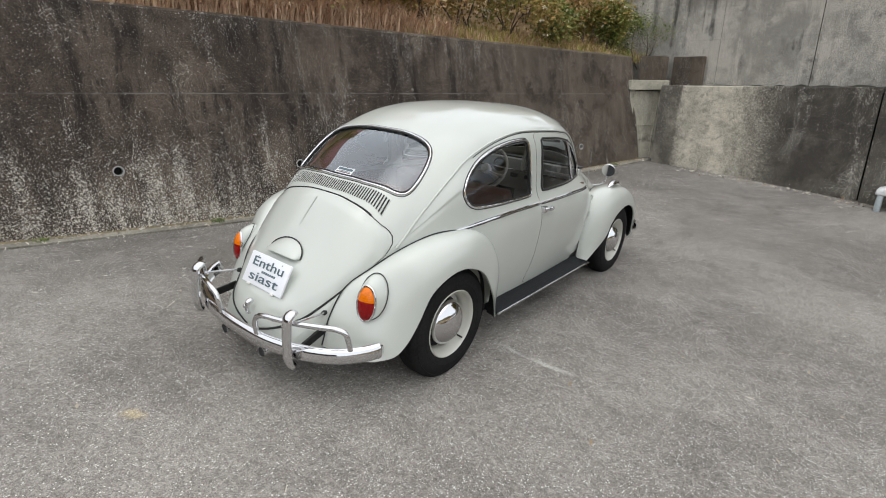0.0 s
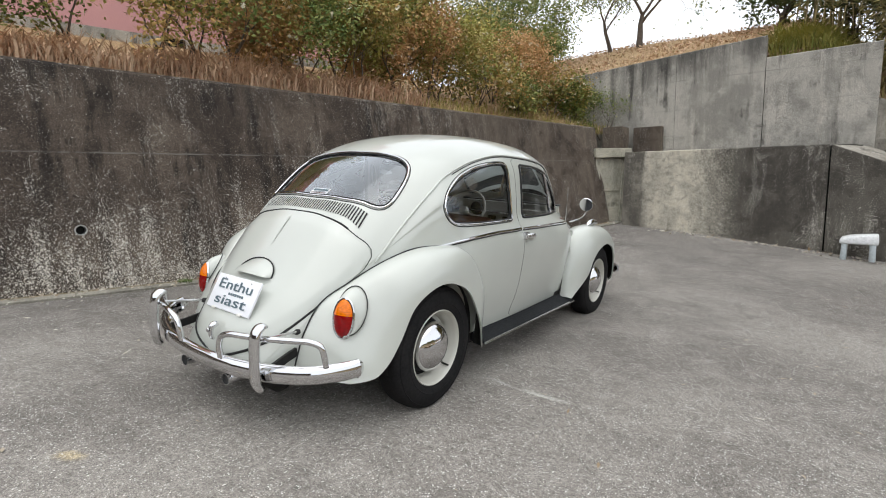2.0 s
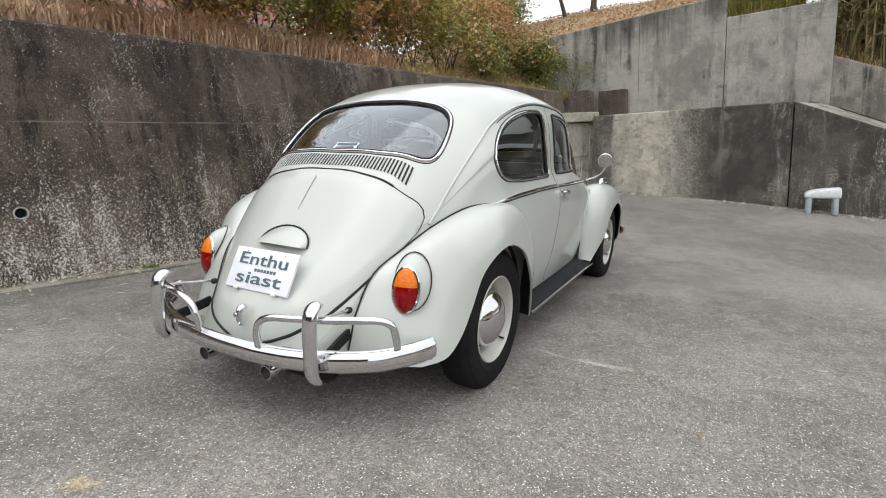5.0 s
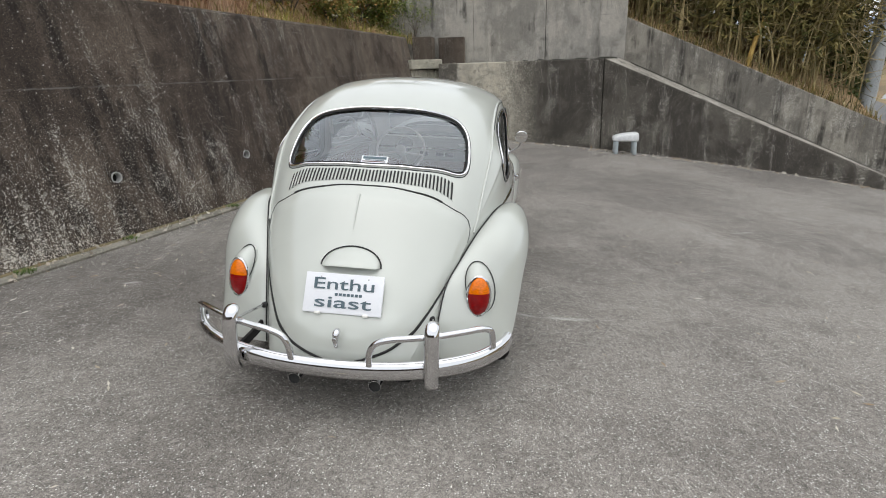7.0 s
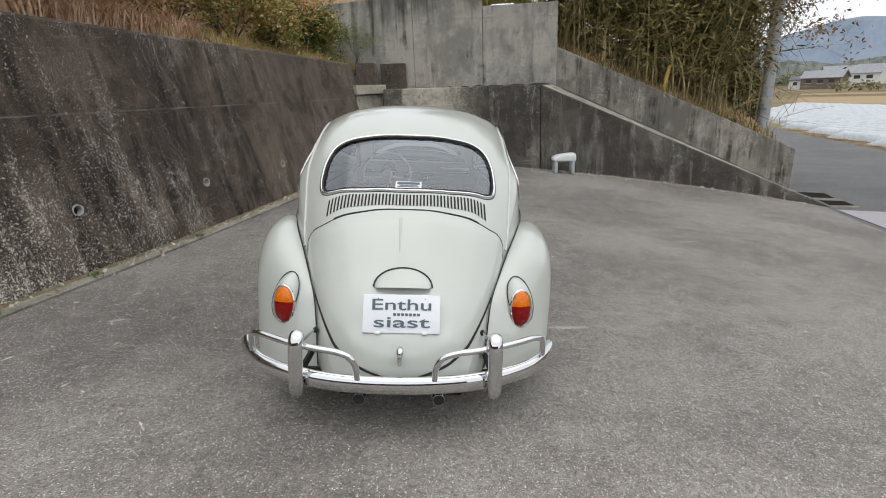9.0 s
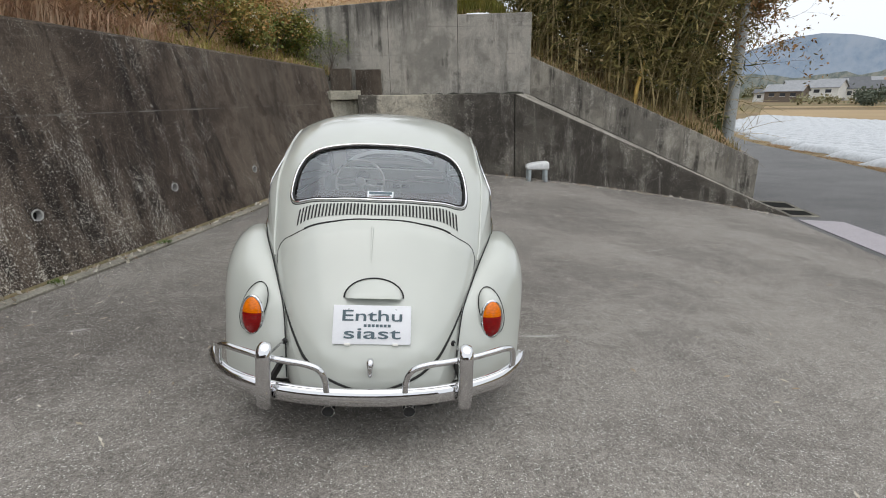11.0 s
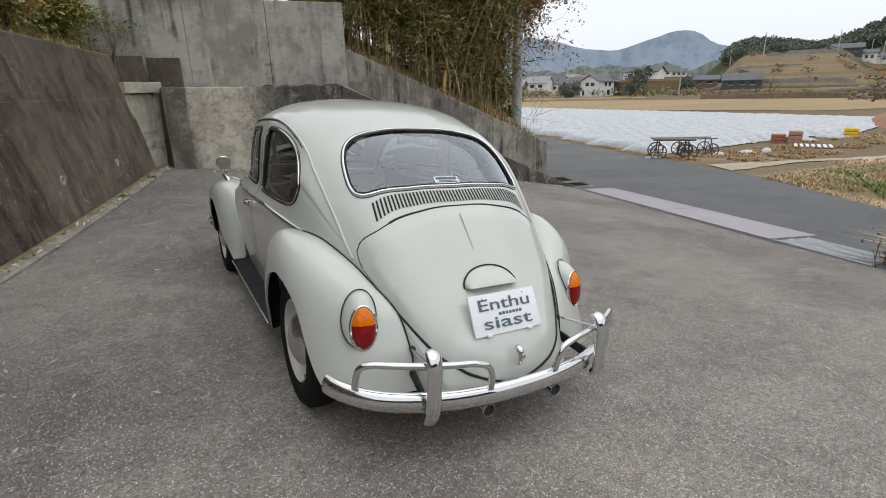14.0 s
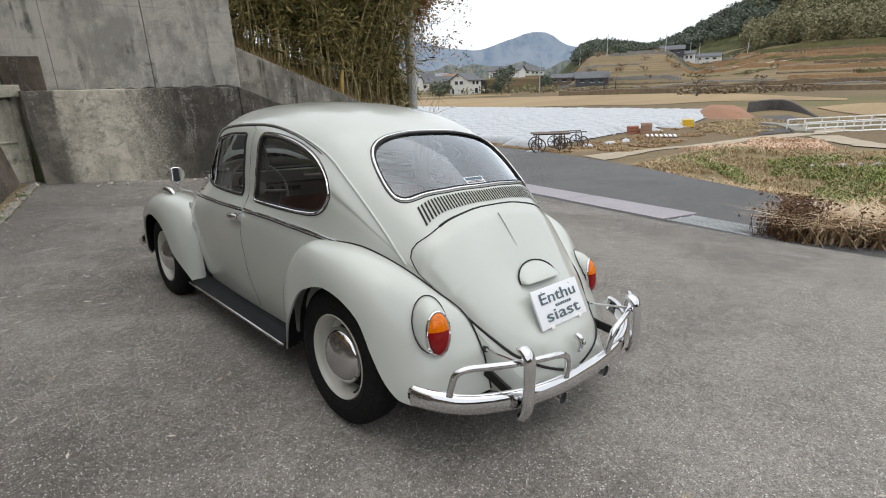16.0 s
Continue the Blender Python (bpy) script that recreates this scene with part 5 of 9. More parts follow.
bm = bmesh.new()
ys = np.linspace(-1.53, -1.64, 20)
tube(bm, on_shell(np.full(20, -0.03), ys, 0.0155), [0.0015 + 0.0045 * (1 - i / 19) for i in range(20)], 8, flat=0.7)
part("crease", bm, M_PAINT, lid)


def hood_lamp():
    """Half-round hood of the plate lamp."""
    bm = bmesh.new()
    n, m_ = 28, 8
    rows = []
    for k in range(m_ + 1):
        f = k / m_
        row = []
        for i in range(n + 1):
            a = math.pi * i / n
            x = 0.128 * math.cos(a)
            h = math.sin(a)
            # flat foot on the lid, pulled out into a brow at its lower edge
            y0, z0 = -1.760, 0.650
            up = 0.070 * h * (1 - f * 0.92)
            dy = 0.050 * h * (1 - f * 0.92)
            out = 0.052 * math.sin(f * math.pi / 2) * (0.25 + 0.75 * h**0.5)
            row.append(bm.verts.new((x * (1 - 0.06 * f), y0 + dy - out * 0.95, z0 + up + out * 0.10)))
        rows.append(row)
    for a, b in zip(rows, rows[1:]):
        for i in range(n):
            bm.faces.new((a[i], a[i + 1], b[i + 1], b[i]))
    bm.faces.new(rows[-1])
    bmesh.ops.recalc_face_normals(bm, faces=bm.faces)
    return bm


part("lamp_hood", hood_lamp(), M_PAINT, lid, angle=50)
bm = bmesh.new()
tube(bm, [(0.130 * math.cos(a), -1.764 + 0.054 * math.sin(a), 0.650 + 0.073 * math.sin(a)) for a in np.linspace(0, math.pi, 30)], 0.0035, 6)
part("hood_gasket", bm, M_RUBBER, lid, "thin black gasket")
bm = bmesh.new()
tube(bm, spline([(0, -1.955, 0.447), (0, -1.978, 0.440), (0, -1.985, 0.42), (0, -1.984, 0.395), (0, -1.972, 0.378)], 14), [0.012, 0.015, 0.016, 0.016, 0.015, 0.013, 0.012, 0.011, 0.011, 0.010, 0.010, 0.009, 0.008, 0.006], 10)
hd = part("lid_handle", bm, M_CHROME, lid, "chrome lid handle with a lock")
bm = bmesh.new()
lathe(bm, [(0, 0.004), (0.009, 0.004), (0.010, 0)], 16, Matrix.Translation((0, -2.0, 0.425)) @ Matrix.Rotation(radians(-90), 4, "Z"))
part("lock", bm, M_CHROME_D, hd)

# louvres under the rear window: slots are flat strips, their shade in the colour
for k in range(47):
    x = -0.380 + 0.76 * k / 46
    c = (x / 0.38) ** 2
    y0, y1 = -1.427 + 0.028 * c, -1.476 + 0.014 * c
    u0, u1 = girth_top(x, y0), girth_top(x * 1.01, y1)
    d = 0.0052
    ends = [(u0, y0), ((u0 + u1) / 2, (y0 + y1) / 2), (u1, y1)]
    bm = bmesh.new()
    vs = [[bm.verts.new(v) for v in on_shell([u - d, u + d], [y, y], 0.0022)] for u, y in ends]
    for a, b in zip(vs, vs[1:]):
        bm.faces.new((a[0], a[1], b[1], b[0]))
    slot = part("louvre", bm, M_SLOT, CAR, "" if k else "dark cooling slot", smooth=False)
    bm = bmesh.new()
    tube(bm, on_shell([u + d + 0.0024 for u, y in ends], [y for u, y in ends], 0.0012), 0.0019, 6)
    part("lip", bm, M_PAINT, slot)

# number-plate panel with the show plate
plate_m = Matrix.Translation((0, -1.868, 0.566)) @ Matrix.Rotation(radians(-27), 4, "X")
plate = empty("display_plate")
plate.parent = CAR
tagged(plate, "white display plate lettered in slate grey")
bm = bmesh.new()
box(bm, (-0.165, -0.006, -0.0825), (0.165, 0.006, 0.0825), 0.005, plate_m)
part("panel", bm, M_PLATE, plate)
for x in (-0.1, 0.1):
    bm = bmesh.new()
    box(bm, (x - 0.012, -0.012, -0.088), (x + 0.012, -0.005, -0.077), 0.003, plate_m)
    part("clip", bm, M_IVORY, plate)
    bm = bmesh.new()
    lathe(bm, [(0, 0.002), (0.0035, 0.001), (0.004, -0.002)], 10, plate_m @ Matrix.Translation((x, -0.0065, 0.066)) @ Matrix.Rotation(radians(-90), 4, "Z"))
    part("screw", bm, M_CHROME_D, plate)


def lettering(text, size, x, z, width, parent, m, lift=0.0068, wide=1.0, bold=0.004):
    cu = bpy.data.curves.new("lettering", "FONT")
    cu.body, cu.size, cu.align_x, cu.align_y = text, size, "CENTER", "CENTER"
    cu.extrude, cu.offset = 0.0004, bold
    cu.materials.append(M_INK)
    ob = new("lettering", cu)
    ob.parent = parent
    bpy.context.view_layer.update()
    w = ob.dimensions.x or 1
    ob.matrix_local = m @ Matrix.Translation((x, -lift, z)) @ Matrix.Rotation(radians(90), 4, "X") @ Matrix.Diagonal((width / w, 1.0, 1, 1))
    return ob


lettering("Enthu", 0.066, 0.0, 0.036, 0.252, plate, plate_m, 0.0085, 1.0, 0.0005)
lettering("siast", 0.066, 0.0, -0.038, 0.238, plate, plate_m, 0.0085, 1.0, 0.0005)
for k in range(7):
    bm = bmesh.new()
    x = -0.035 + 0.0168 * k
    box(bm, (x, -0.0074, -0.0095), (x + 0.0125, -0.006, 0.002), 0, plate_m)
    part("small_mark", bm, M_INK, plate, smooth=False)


# ---- wings ----
def wing(name, stations, n=64, m_=20, label="", slim=0.0, hub=-1.2):
    """A panel lofted through cross-curves of four control points each."""
    P = np.array(stations, float)
    k = np.linspace(0, 1, len(P))
    S = hermite(k, P, np.linspace(0, 1, n))
    S[:, 2, 0] -= slim
    S[:, 3, 0] -= 0.6 * slim
    for s in (1, -1):
        bm = bmesh.new()
        rows = []
        for r in S:
            row = []
            for j in range(m_ + 1):
                t = j / m_
                p = (1 - t) ** 3 * r[0] + 3 * (1 - t) ** 2 * t * r[1] + 3 * (1 - t) * t * t * r[2] + t**3 * r[3]
                row.append(bm.verts.new((s * p[0], p[1], p[2])))
            # lip turned inwards
            q = r[3]
            row.append(bm.verts.new((s * (q[0] - 0.006), q[1], q[2] - 0.002)))
            row.append(bm.verts.new((s * (q[0] - 0.012), q[1], q[2])))
            rows.append(row)
        for a, b in zip(rows, rows[1:]):
            for j in range(len(a) - 1):
                bm.faces.new((a[j], b[j], b[j + 1], a[j + 1]))
        bmesh.ops.recalc_face_normals(bm, faces=bm.faces)
        ob = part(name, bm, M_PAINT, CAR, label, angle=60)
        # black liner inside the wing
        bm = bmesh.new()
        c = V((s * 0.42, hub, 0.30))
        inner = []
        for r in S:
            row = []
            for j in range(1, 10):
                t = 0.06 + 0.115 * (j - 1)
                p = (1 - t) ** 3 * r[0] + 3 * (1 - t) ** 2 * t * r[1] + 3 * (1 - t) * t * t * r[2] + t**3 * r[3]
                p = V((s * p[0], p[1], p[2]))
                row.append(bm.verts.new(p + 0.009 * (c - p).normalized()))
            inner.append(row)
        for a, b in zip(inner, inner[1:]):
            for j in range(len(a) - 1):
                bm.faces.new((a[j], b[j], b[j + 1], a[j + 1]))
        part("wing_liner", bm, M_BLACKPAINT, ob, "black liner inside the wing")
        # welting between wing and body
        bm = bmesh.new()
        tube(bm, [(s * (r[0][0] + 0.005), r[0][1] - 0.001, r[0][2] + 0.006) for r in S], 0.0031, 6)
        part("welting", bm, M_RUBBER, ob, "grey rubber welting along the seam")


REAR_WING = [
    # seam, two bulge points, outer lip
    [(0.630, -0.735, 0.205), (0.670, -0.738, 0.205), (0.700, -0.745, 0.205), (0.722, -0.757, 0.205)],
    [(0.635, -0.735, 0.360), (0.690, -0.745, 0.365), (0.735, -0.765, 0.365), (0.752, -0.835, 0.340)],
    [(0.640, -0.760, 0.550), (0.710, -0.765, 0.560), (0.770, -0.820, 0.545), (0.772, -0.915, 0.445)],
    [(0.640, -0.860, 0.705), (0.705, -0.875, 0.735), (0.780, -0.920, 0.705), (0.777, -1.015, 0.570)],
    [(0.622, -1.000, 0.786), (0.685, -1.010, 0.822), (0.790, -1.040, 0.800), (0.778, -1.130, 0.632)],
    [(0.602, -1.140, 0.804), (0.665, -1.150, 0.838), (0.785, -1.170, 0.818), (0.778, -1.250, 0.656)],
    [(0.565, -1.290, 0.794), (0.635, -1.305, 0.832), (0.772, -1.330, 0.792), (0.770, -1.362, 0.630)],
    [(0.505, -1.445, 0.733), (0.575, -1.472, 0.780), (0.736, -1.490, 0.735), (0.754, -1.452, 0.562)],
    [(0.450, -1.580, 0.655), (0.525, -1.592, 0.688), (0.700, -1.572, 0.632), (0.740, -1.512, 0.440)],
    [(0.400, -1.705, 0.570), (0.480, -1.690, 0.575), (0.668, -1.645, 0.520), (0.726, -1.567, 0.346)],
    [(0.378, -1.778, 0.440), (0.450, -1.775, 0.440), (0.644, -1.722, 0.405), (0.710, -1.622, 0.292)],
    [(0.372, -1.805, 0.345), (0.440, -1.800, 0.340), (0.622, -1.762, 0.318), (0.690, -1.666, 0.276)],
    [(0.368, -1.820, 0.285), (0.430, -1.812, 0.284), (0.590, -1.792, 0.278), (0.648, -1.728, 0.268)],
]
wing("rear_wing", REAR_WING, 72, 20, "bulging pale rear wing", 0.025)
FRONT_WING = [
    [(0.595, 0.620, 0.250), (0.640, 0.618, 0.250), (0.665, 0.625, 0.250), (0.690, 0.650, 0.240)],
    [(0.595, 0.640, 0.420), (0.660, 0.640, 0.420), (0.715, 0.680, 0.420), (0.735, 0.850, 0.400)],
    [(0.585, 0.680, 0.600), (0.655, 0.685, 0.620), (0.735, 0.750, 0.600), (0.750, 0.910, 0.520)],
    [(0.560, 0.760, 0.715), (0.630, 0.770, 0.760), (0.755, 0.850, 0.740), (0.755, 1.000, 0.595)],
    [(0.520, 0.880, 0.755), (0.600, 0.890, 0.815), (0.765, 0.950, 0.810), (0.757, 1.120, 0.635)],
    [(0.470, 1.050, 0.755), (0.560, 1.060, 0.835), (0.775, 1.090, 0.830), (0.757, 1.230, 0.640)],
    [(0.430, 1.250, 0.725), (0.530, 1.270, 0.830), (0.775, 1.300, 0.820), (0.755, 1.370, 0.600)],
    [(0.390, 1.450, 0.640), (0.490, 1.520, 0.770), (0.755, 1.530, 0.760), (0.748, 1.470, 0.520)],
    [(0.340, 1.620, 0.520), (0.450, 1.720, 0.600), (0.715, 1.720, 0.590), (0.735, 1.540, 0.410)],
    [(0.300, 1.740, 0.370), (0.420, 1.830, 0.400), (0.660, 1.820, 0.390), (0.715, 1.600, 0.300)],
    [(0.280, 1.780, 0.270), (0.400, 1.840, 0.270), (0.620, 1.830, 0.270), (0.680, 1.640, 0.250)],
]
wing("front_wing", FRONT_WING, 64, 20, "bulging pale front wing", hub=1.2)

# ---- wheels ----
def wheel(name, y, s):
    x = s * 0.624 + 0.006
    w = empty(name)
    w.parent = CAR
    w["label"] = "steel wheel with a black tyre and a chrome hubcap"
    base = Matrix.Translation((x, y, 0.311)) @ (Matrix.Identity(4) if s > 0 else Matrix.Rotation(math.pi, 4, "Z"))
    bm = bmesh.new()
    lathe(bm, [(0.182, 0.052), (0.191, 0.066), (0.212, 0.078), (0.244, 0.082), (0.275, 0.076), (0.296, 0.066), (0.309, 0.054), (0.314, 0.034), (0.314, -0.034), (0.309, -0.052), (0.292, -0.066), (0.24, -0.08), (0.19, -0.07), (0.182, -0.05)], 56, base, closed=True)
    tyre = part("tyre", bm, M_TYRE, w, "black rubber tyre")
    for r in (0.288, 0.228):
        bm = bmesh.new()
        lathe(bm, [(r - 0.003, 0.0700 if r > 0.28 else 0.0805), (r, 0.0735 if r > 0.28 else 0.083), (r + 0.003, 0.0680 if r > 0.28 else 0.0815)], 48, base)
        part("rib", bm, M_TYRE, tyre)
    bm = bmesh.new()
    lathe(bm, [(0.186, 0.060), (0.194, 0.069), (0.190, 0.073), (0.183, 0.066), (0.178, 0.050), (0.173, 0.036), (0.164, 0.024), (0.158, 0.006), (0.156, -0.02)], 48, base)
    rim = part("rim", bm, M_RIM, w, "cream painted steel rim")
    bm = bmesh.new()
    lathe(bm, [(0.122, 0.018), (0.128, 0.030), (0.126, 0.044), (0.118, 0.055), (0.10, 0.070), (0.075, 0.084), (0.045, 0.094), (0.02, 0.098), (0, 0.0985)], 48, base)
    part("hubcap", bm, M_CHROME, w, "domed chrome hubcap")
    bm = bmesh.new()
    lathe(bm, [(0.159, -0.015), (0.138, -0.012), (0.118, 0.022), (0.0, 0.026)], 40, base)
    part("wheel_centre", bm, M_BLACKPAINT, w, "dark recess round the hubcap")
    bm = bmesh.new()
    tube(bm, [base @ V((0.02, 0.110, -0.119)), base @ V((0.066, 0.116, -0.126))], 0.005, 8)
    part("valve", bm, M_RUBBER, rim)
    bm = bmesh.new()
    lathe(bm, [(0.0, -0.02), (0.19, -0.02), (0.19, -0.06), (0.0, -0.06)], 32, base)
    part("brake_drum", bm, M_BLACKPAINT, w)
    return w


for y in (-1.2, 1.2):
    for s in (1, -1):
        wheel("wheel", y, s)
# dark housings above the wheels and the floor pan
for y in (-1.2, 1.2):
    for s in (1, -1):
        bm = bmesh.new()
        lathe(bm, [(0.345, 0.03), (0.36, -0.22), (0.0, -0.225)], 32, Matrix.Translation((s * 0.645, y, 0.325)) @ (Matrix.Identity(4) if s > 0 else Matrix.Rotation(math.pi, 4, "Z")))
        bmesh.ops.delete(bm, geom=[v for v in bm.verts if v.co.z < 0.22], context="VERTS")
        part("wheel_housing", bm, M_BLACKPAINT, CAR, "black wheel housing")
bm = bmesh.new()
hexa(bm, [(-0.56, -0.75, 0.170), (0.56, -0.75, 0.170), (0.56, 0.75, 0.170), (-0.56, 0.75, 0.170)], [(-0.60, -0.75, 0.30), (0.60, -0.75, 0.30), (0.60, 0.75, 0.30), (-0.60, 0.75, 0.30)])
box(bm, (-0.36, -1.72, 0.19), (0.36, -0.75, 0.32))
box(bm, (-0.40, 0.75, 0.24), (0.40, 1.7, 0.32))
part("floor_pan", bm, M_BLACKPAINT, CAR, "black underside")
bm = bmesh.new()
box(bm, (-0.20, -1.80, 0.165), (0.20, -1.55, 0.27), 0.03)
part("engine_tinware", bm, M_BLACKPAINT, CAR)
bm = bmesh.new()
tube(bm, [(-0.30, -1.80, 0.205), (-0.27, -1.81, 0.205), (0.27, -1.81, 0.205), (0.30, -1.80, 0.205)], [0.03, 0.052, 0.052, 0.03], 18)
part("silencer", bm, M_BLACKPAINT, CAR, "black cross-mounted silencer")

# running boards with ribbed mats and a bright edge
for s in (1, -1):
    bm = bmesh.new()
    a = [(0.575, 0.66, 0.268), (0.680, 0.70, 0.222), (0.690, 0.70, 0.205), (0.575, 0.66, 0.205)]
    b = [(0.605, -0.73, 0.272), (0.705, -0.735, 0.232), (0.714, -0.735, 0.214), (0.605, -0.73, 0.214)]
    hexa(bm, [(s * p[0], p[1], p[2]) for p in a], [(s * p[0], p[1], p[2]) for p in b])
    bmesh.ops.recalc_face_normals(bm, faces=bm.faces)
    rb = part("running_board", bm, M_MAT, CAR, "running board with a ribbed black rubber mat", smooth=False)
    for k in range(7):
        f = (k + 0.6) / 7.4
        bm = bmesh.new()
        p, q = V(a[0]).lerp(V(a[1]), f), V(b[0]).lerp(V(b[1]), f)
        tube(bm, [(s * p.x, p.y - 0.01, p.z + 0.001), (s * q.x, q.y + 0.01, q.z + 0.001)], 0.0026, 6)
        part("rib", bm, M_MAT, rb)
    bm = bmesh.new()
    tube(bm, [(s * 0.690, 0.70, 0.214), (s * 0.714, -0.735, 0.223)], 0.0085, 8)
    part("bright_edge", bm, M_CHROME_D, rb, "polished edge strip")

# tail lamps
def facing(c, ahead):
    """A frame at c whose third axis looks along ahead."""
    ahead = V(ahead).normalized()
    side = V((0, 0, 1)).cross(ahead).normalized()
    upv = ahead.cross(side).normalized()
    return Matrix(((side.x, upv.x, ahead.x, c[0]), (side.y, upv.y, ahead.y, c[1]), (side.z, upv.z, ahead.z, c[2]), (0, 0, 0, 1))), upv


def oval(m, rx, ry, z=0.0, n=40):
    return [m @ V((rx * math.cos(a), ry * math.sin(a), z)) for a in np.linspace(0, 2 * math.pi, n, endpoint=False)]


def stack(rows):
    bm = bmesh.new()
    rows = [[bm.verts.new(p) for p in r] for r in rows]
    for a, b in zip(rows, rows[1:]):
        for i in range(len(a)):
            bm.faces.new((a[i], a[(i + 1) % len(a)], b[(i + 1) % len(b)], b[i]))
    bm.faces.new(rows[-1])
    bmesh.ops.recalc_face_normals(bm, faces=bm.faces)
    return bm


for s in (1, -1):
    base, _ = facing((s * 0.547, -1.652, 0.560), (s * 0.42, -0.80, 0.52))
    face, upv = facing((s * 0.544, -1.696, 0.532), (s * 0.24, -1.0, 0.14))
    lamp = empty("tail_lamp")
    lamp.parent = CAR
    lamp["label"] = "oval tail lamp with amber and red lenses"
    sunk, foot, end = oval(base, 0.067, 0.111, -0.05), oval(base, 0.067, 0.111, 0.002), oval(face, 0.051, 0.088, 0.0)
    rows = [sunk, foot] + [[p.lerp(q, f) + base.to_3x3() @ V((0, 0, 0.010 * math.sin(f * math.pi))) for p, q in zip(foot, end)] for f in (0.2, 0.4, 0.6, 0.8)] + [end]
    part("pod", stack(rows), M_PAINT, lamp, "body-coloured pod", angle=60)
    bm = bmesh.new()
    tube(bm, oval(base, 0.0685, 0.1125, 0.003), 0.0023, 6, closed=True)
    part("gasket", bm, M_RUBBER, lamp, "black gasket")
    bm = bmesh.new()
    tube(bm, oval(face, 0.0495, 0.0862, 0.002), 0.0068, 8, closed=True)
    part("bezel", bm, M_CHROME, lamp, "chrome bezel")
    for up, mat_ in ((True, M_AMBER), (False, M_RED)):
        rings = []
        for k in range(9):
            f = k / 8 * 0.98
            r = math.sqrt(1 - f * f)
            rings.append(oval(face, 0.0470 * r, 0.0832 * r, 0.002 + 0.028 * f))
        bm = stack(rings)
        bmesh.ops.bisect_plane(bm, geom=bm.verts[:] + bm.edges[:] + bm.faces[:], plane_co=face @ V((0, 0.015, 0)), plane_no=upv, clear_inner=up, clear_outer=not up)
        part("lens", bm, mat_, lamp, "amber lens" if up else "red lens", angle=70)

# rear bumper: blade, overriders, rails, arms
BL = [(0.0, -2.020, 0.305), (0.15, -2.016, 0.307), (0.30, -1.997, 0.312), (0.45, -1.955, 0.321), (0.57, -1.895, 0.332), (0.644, -1.825, 0.345), (0.676, -1.775, 0.352), (0.686, -1.745, 0.355)]
full = [(-x, y, z) for x, y, z in BL[:0:-1]] + BL
bm = bmesh.new()
pts = spline(full, 90)
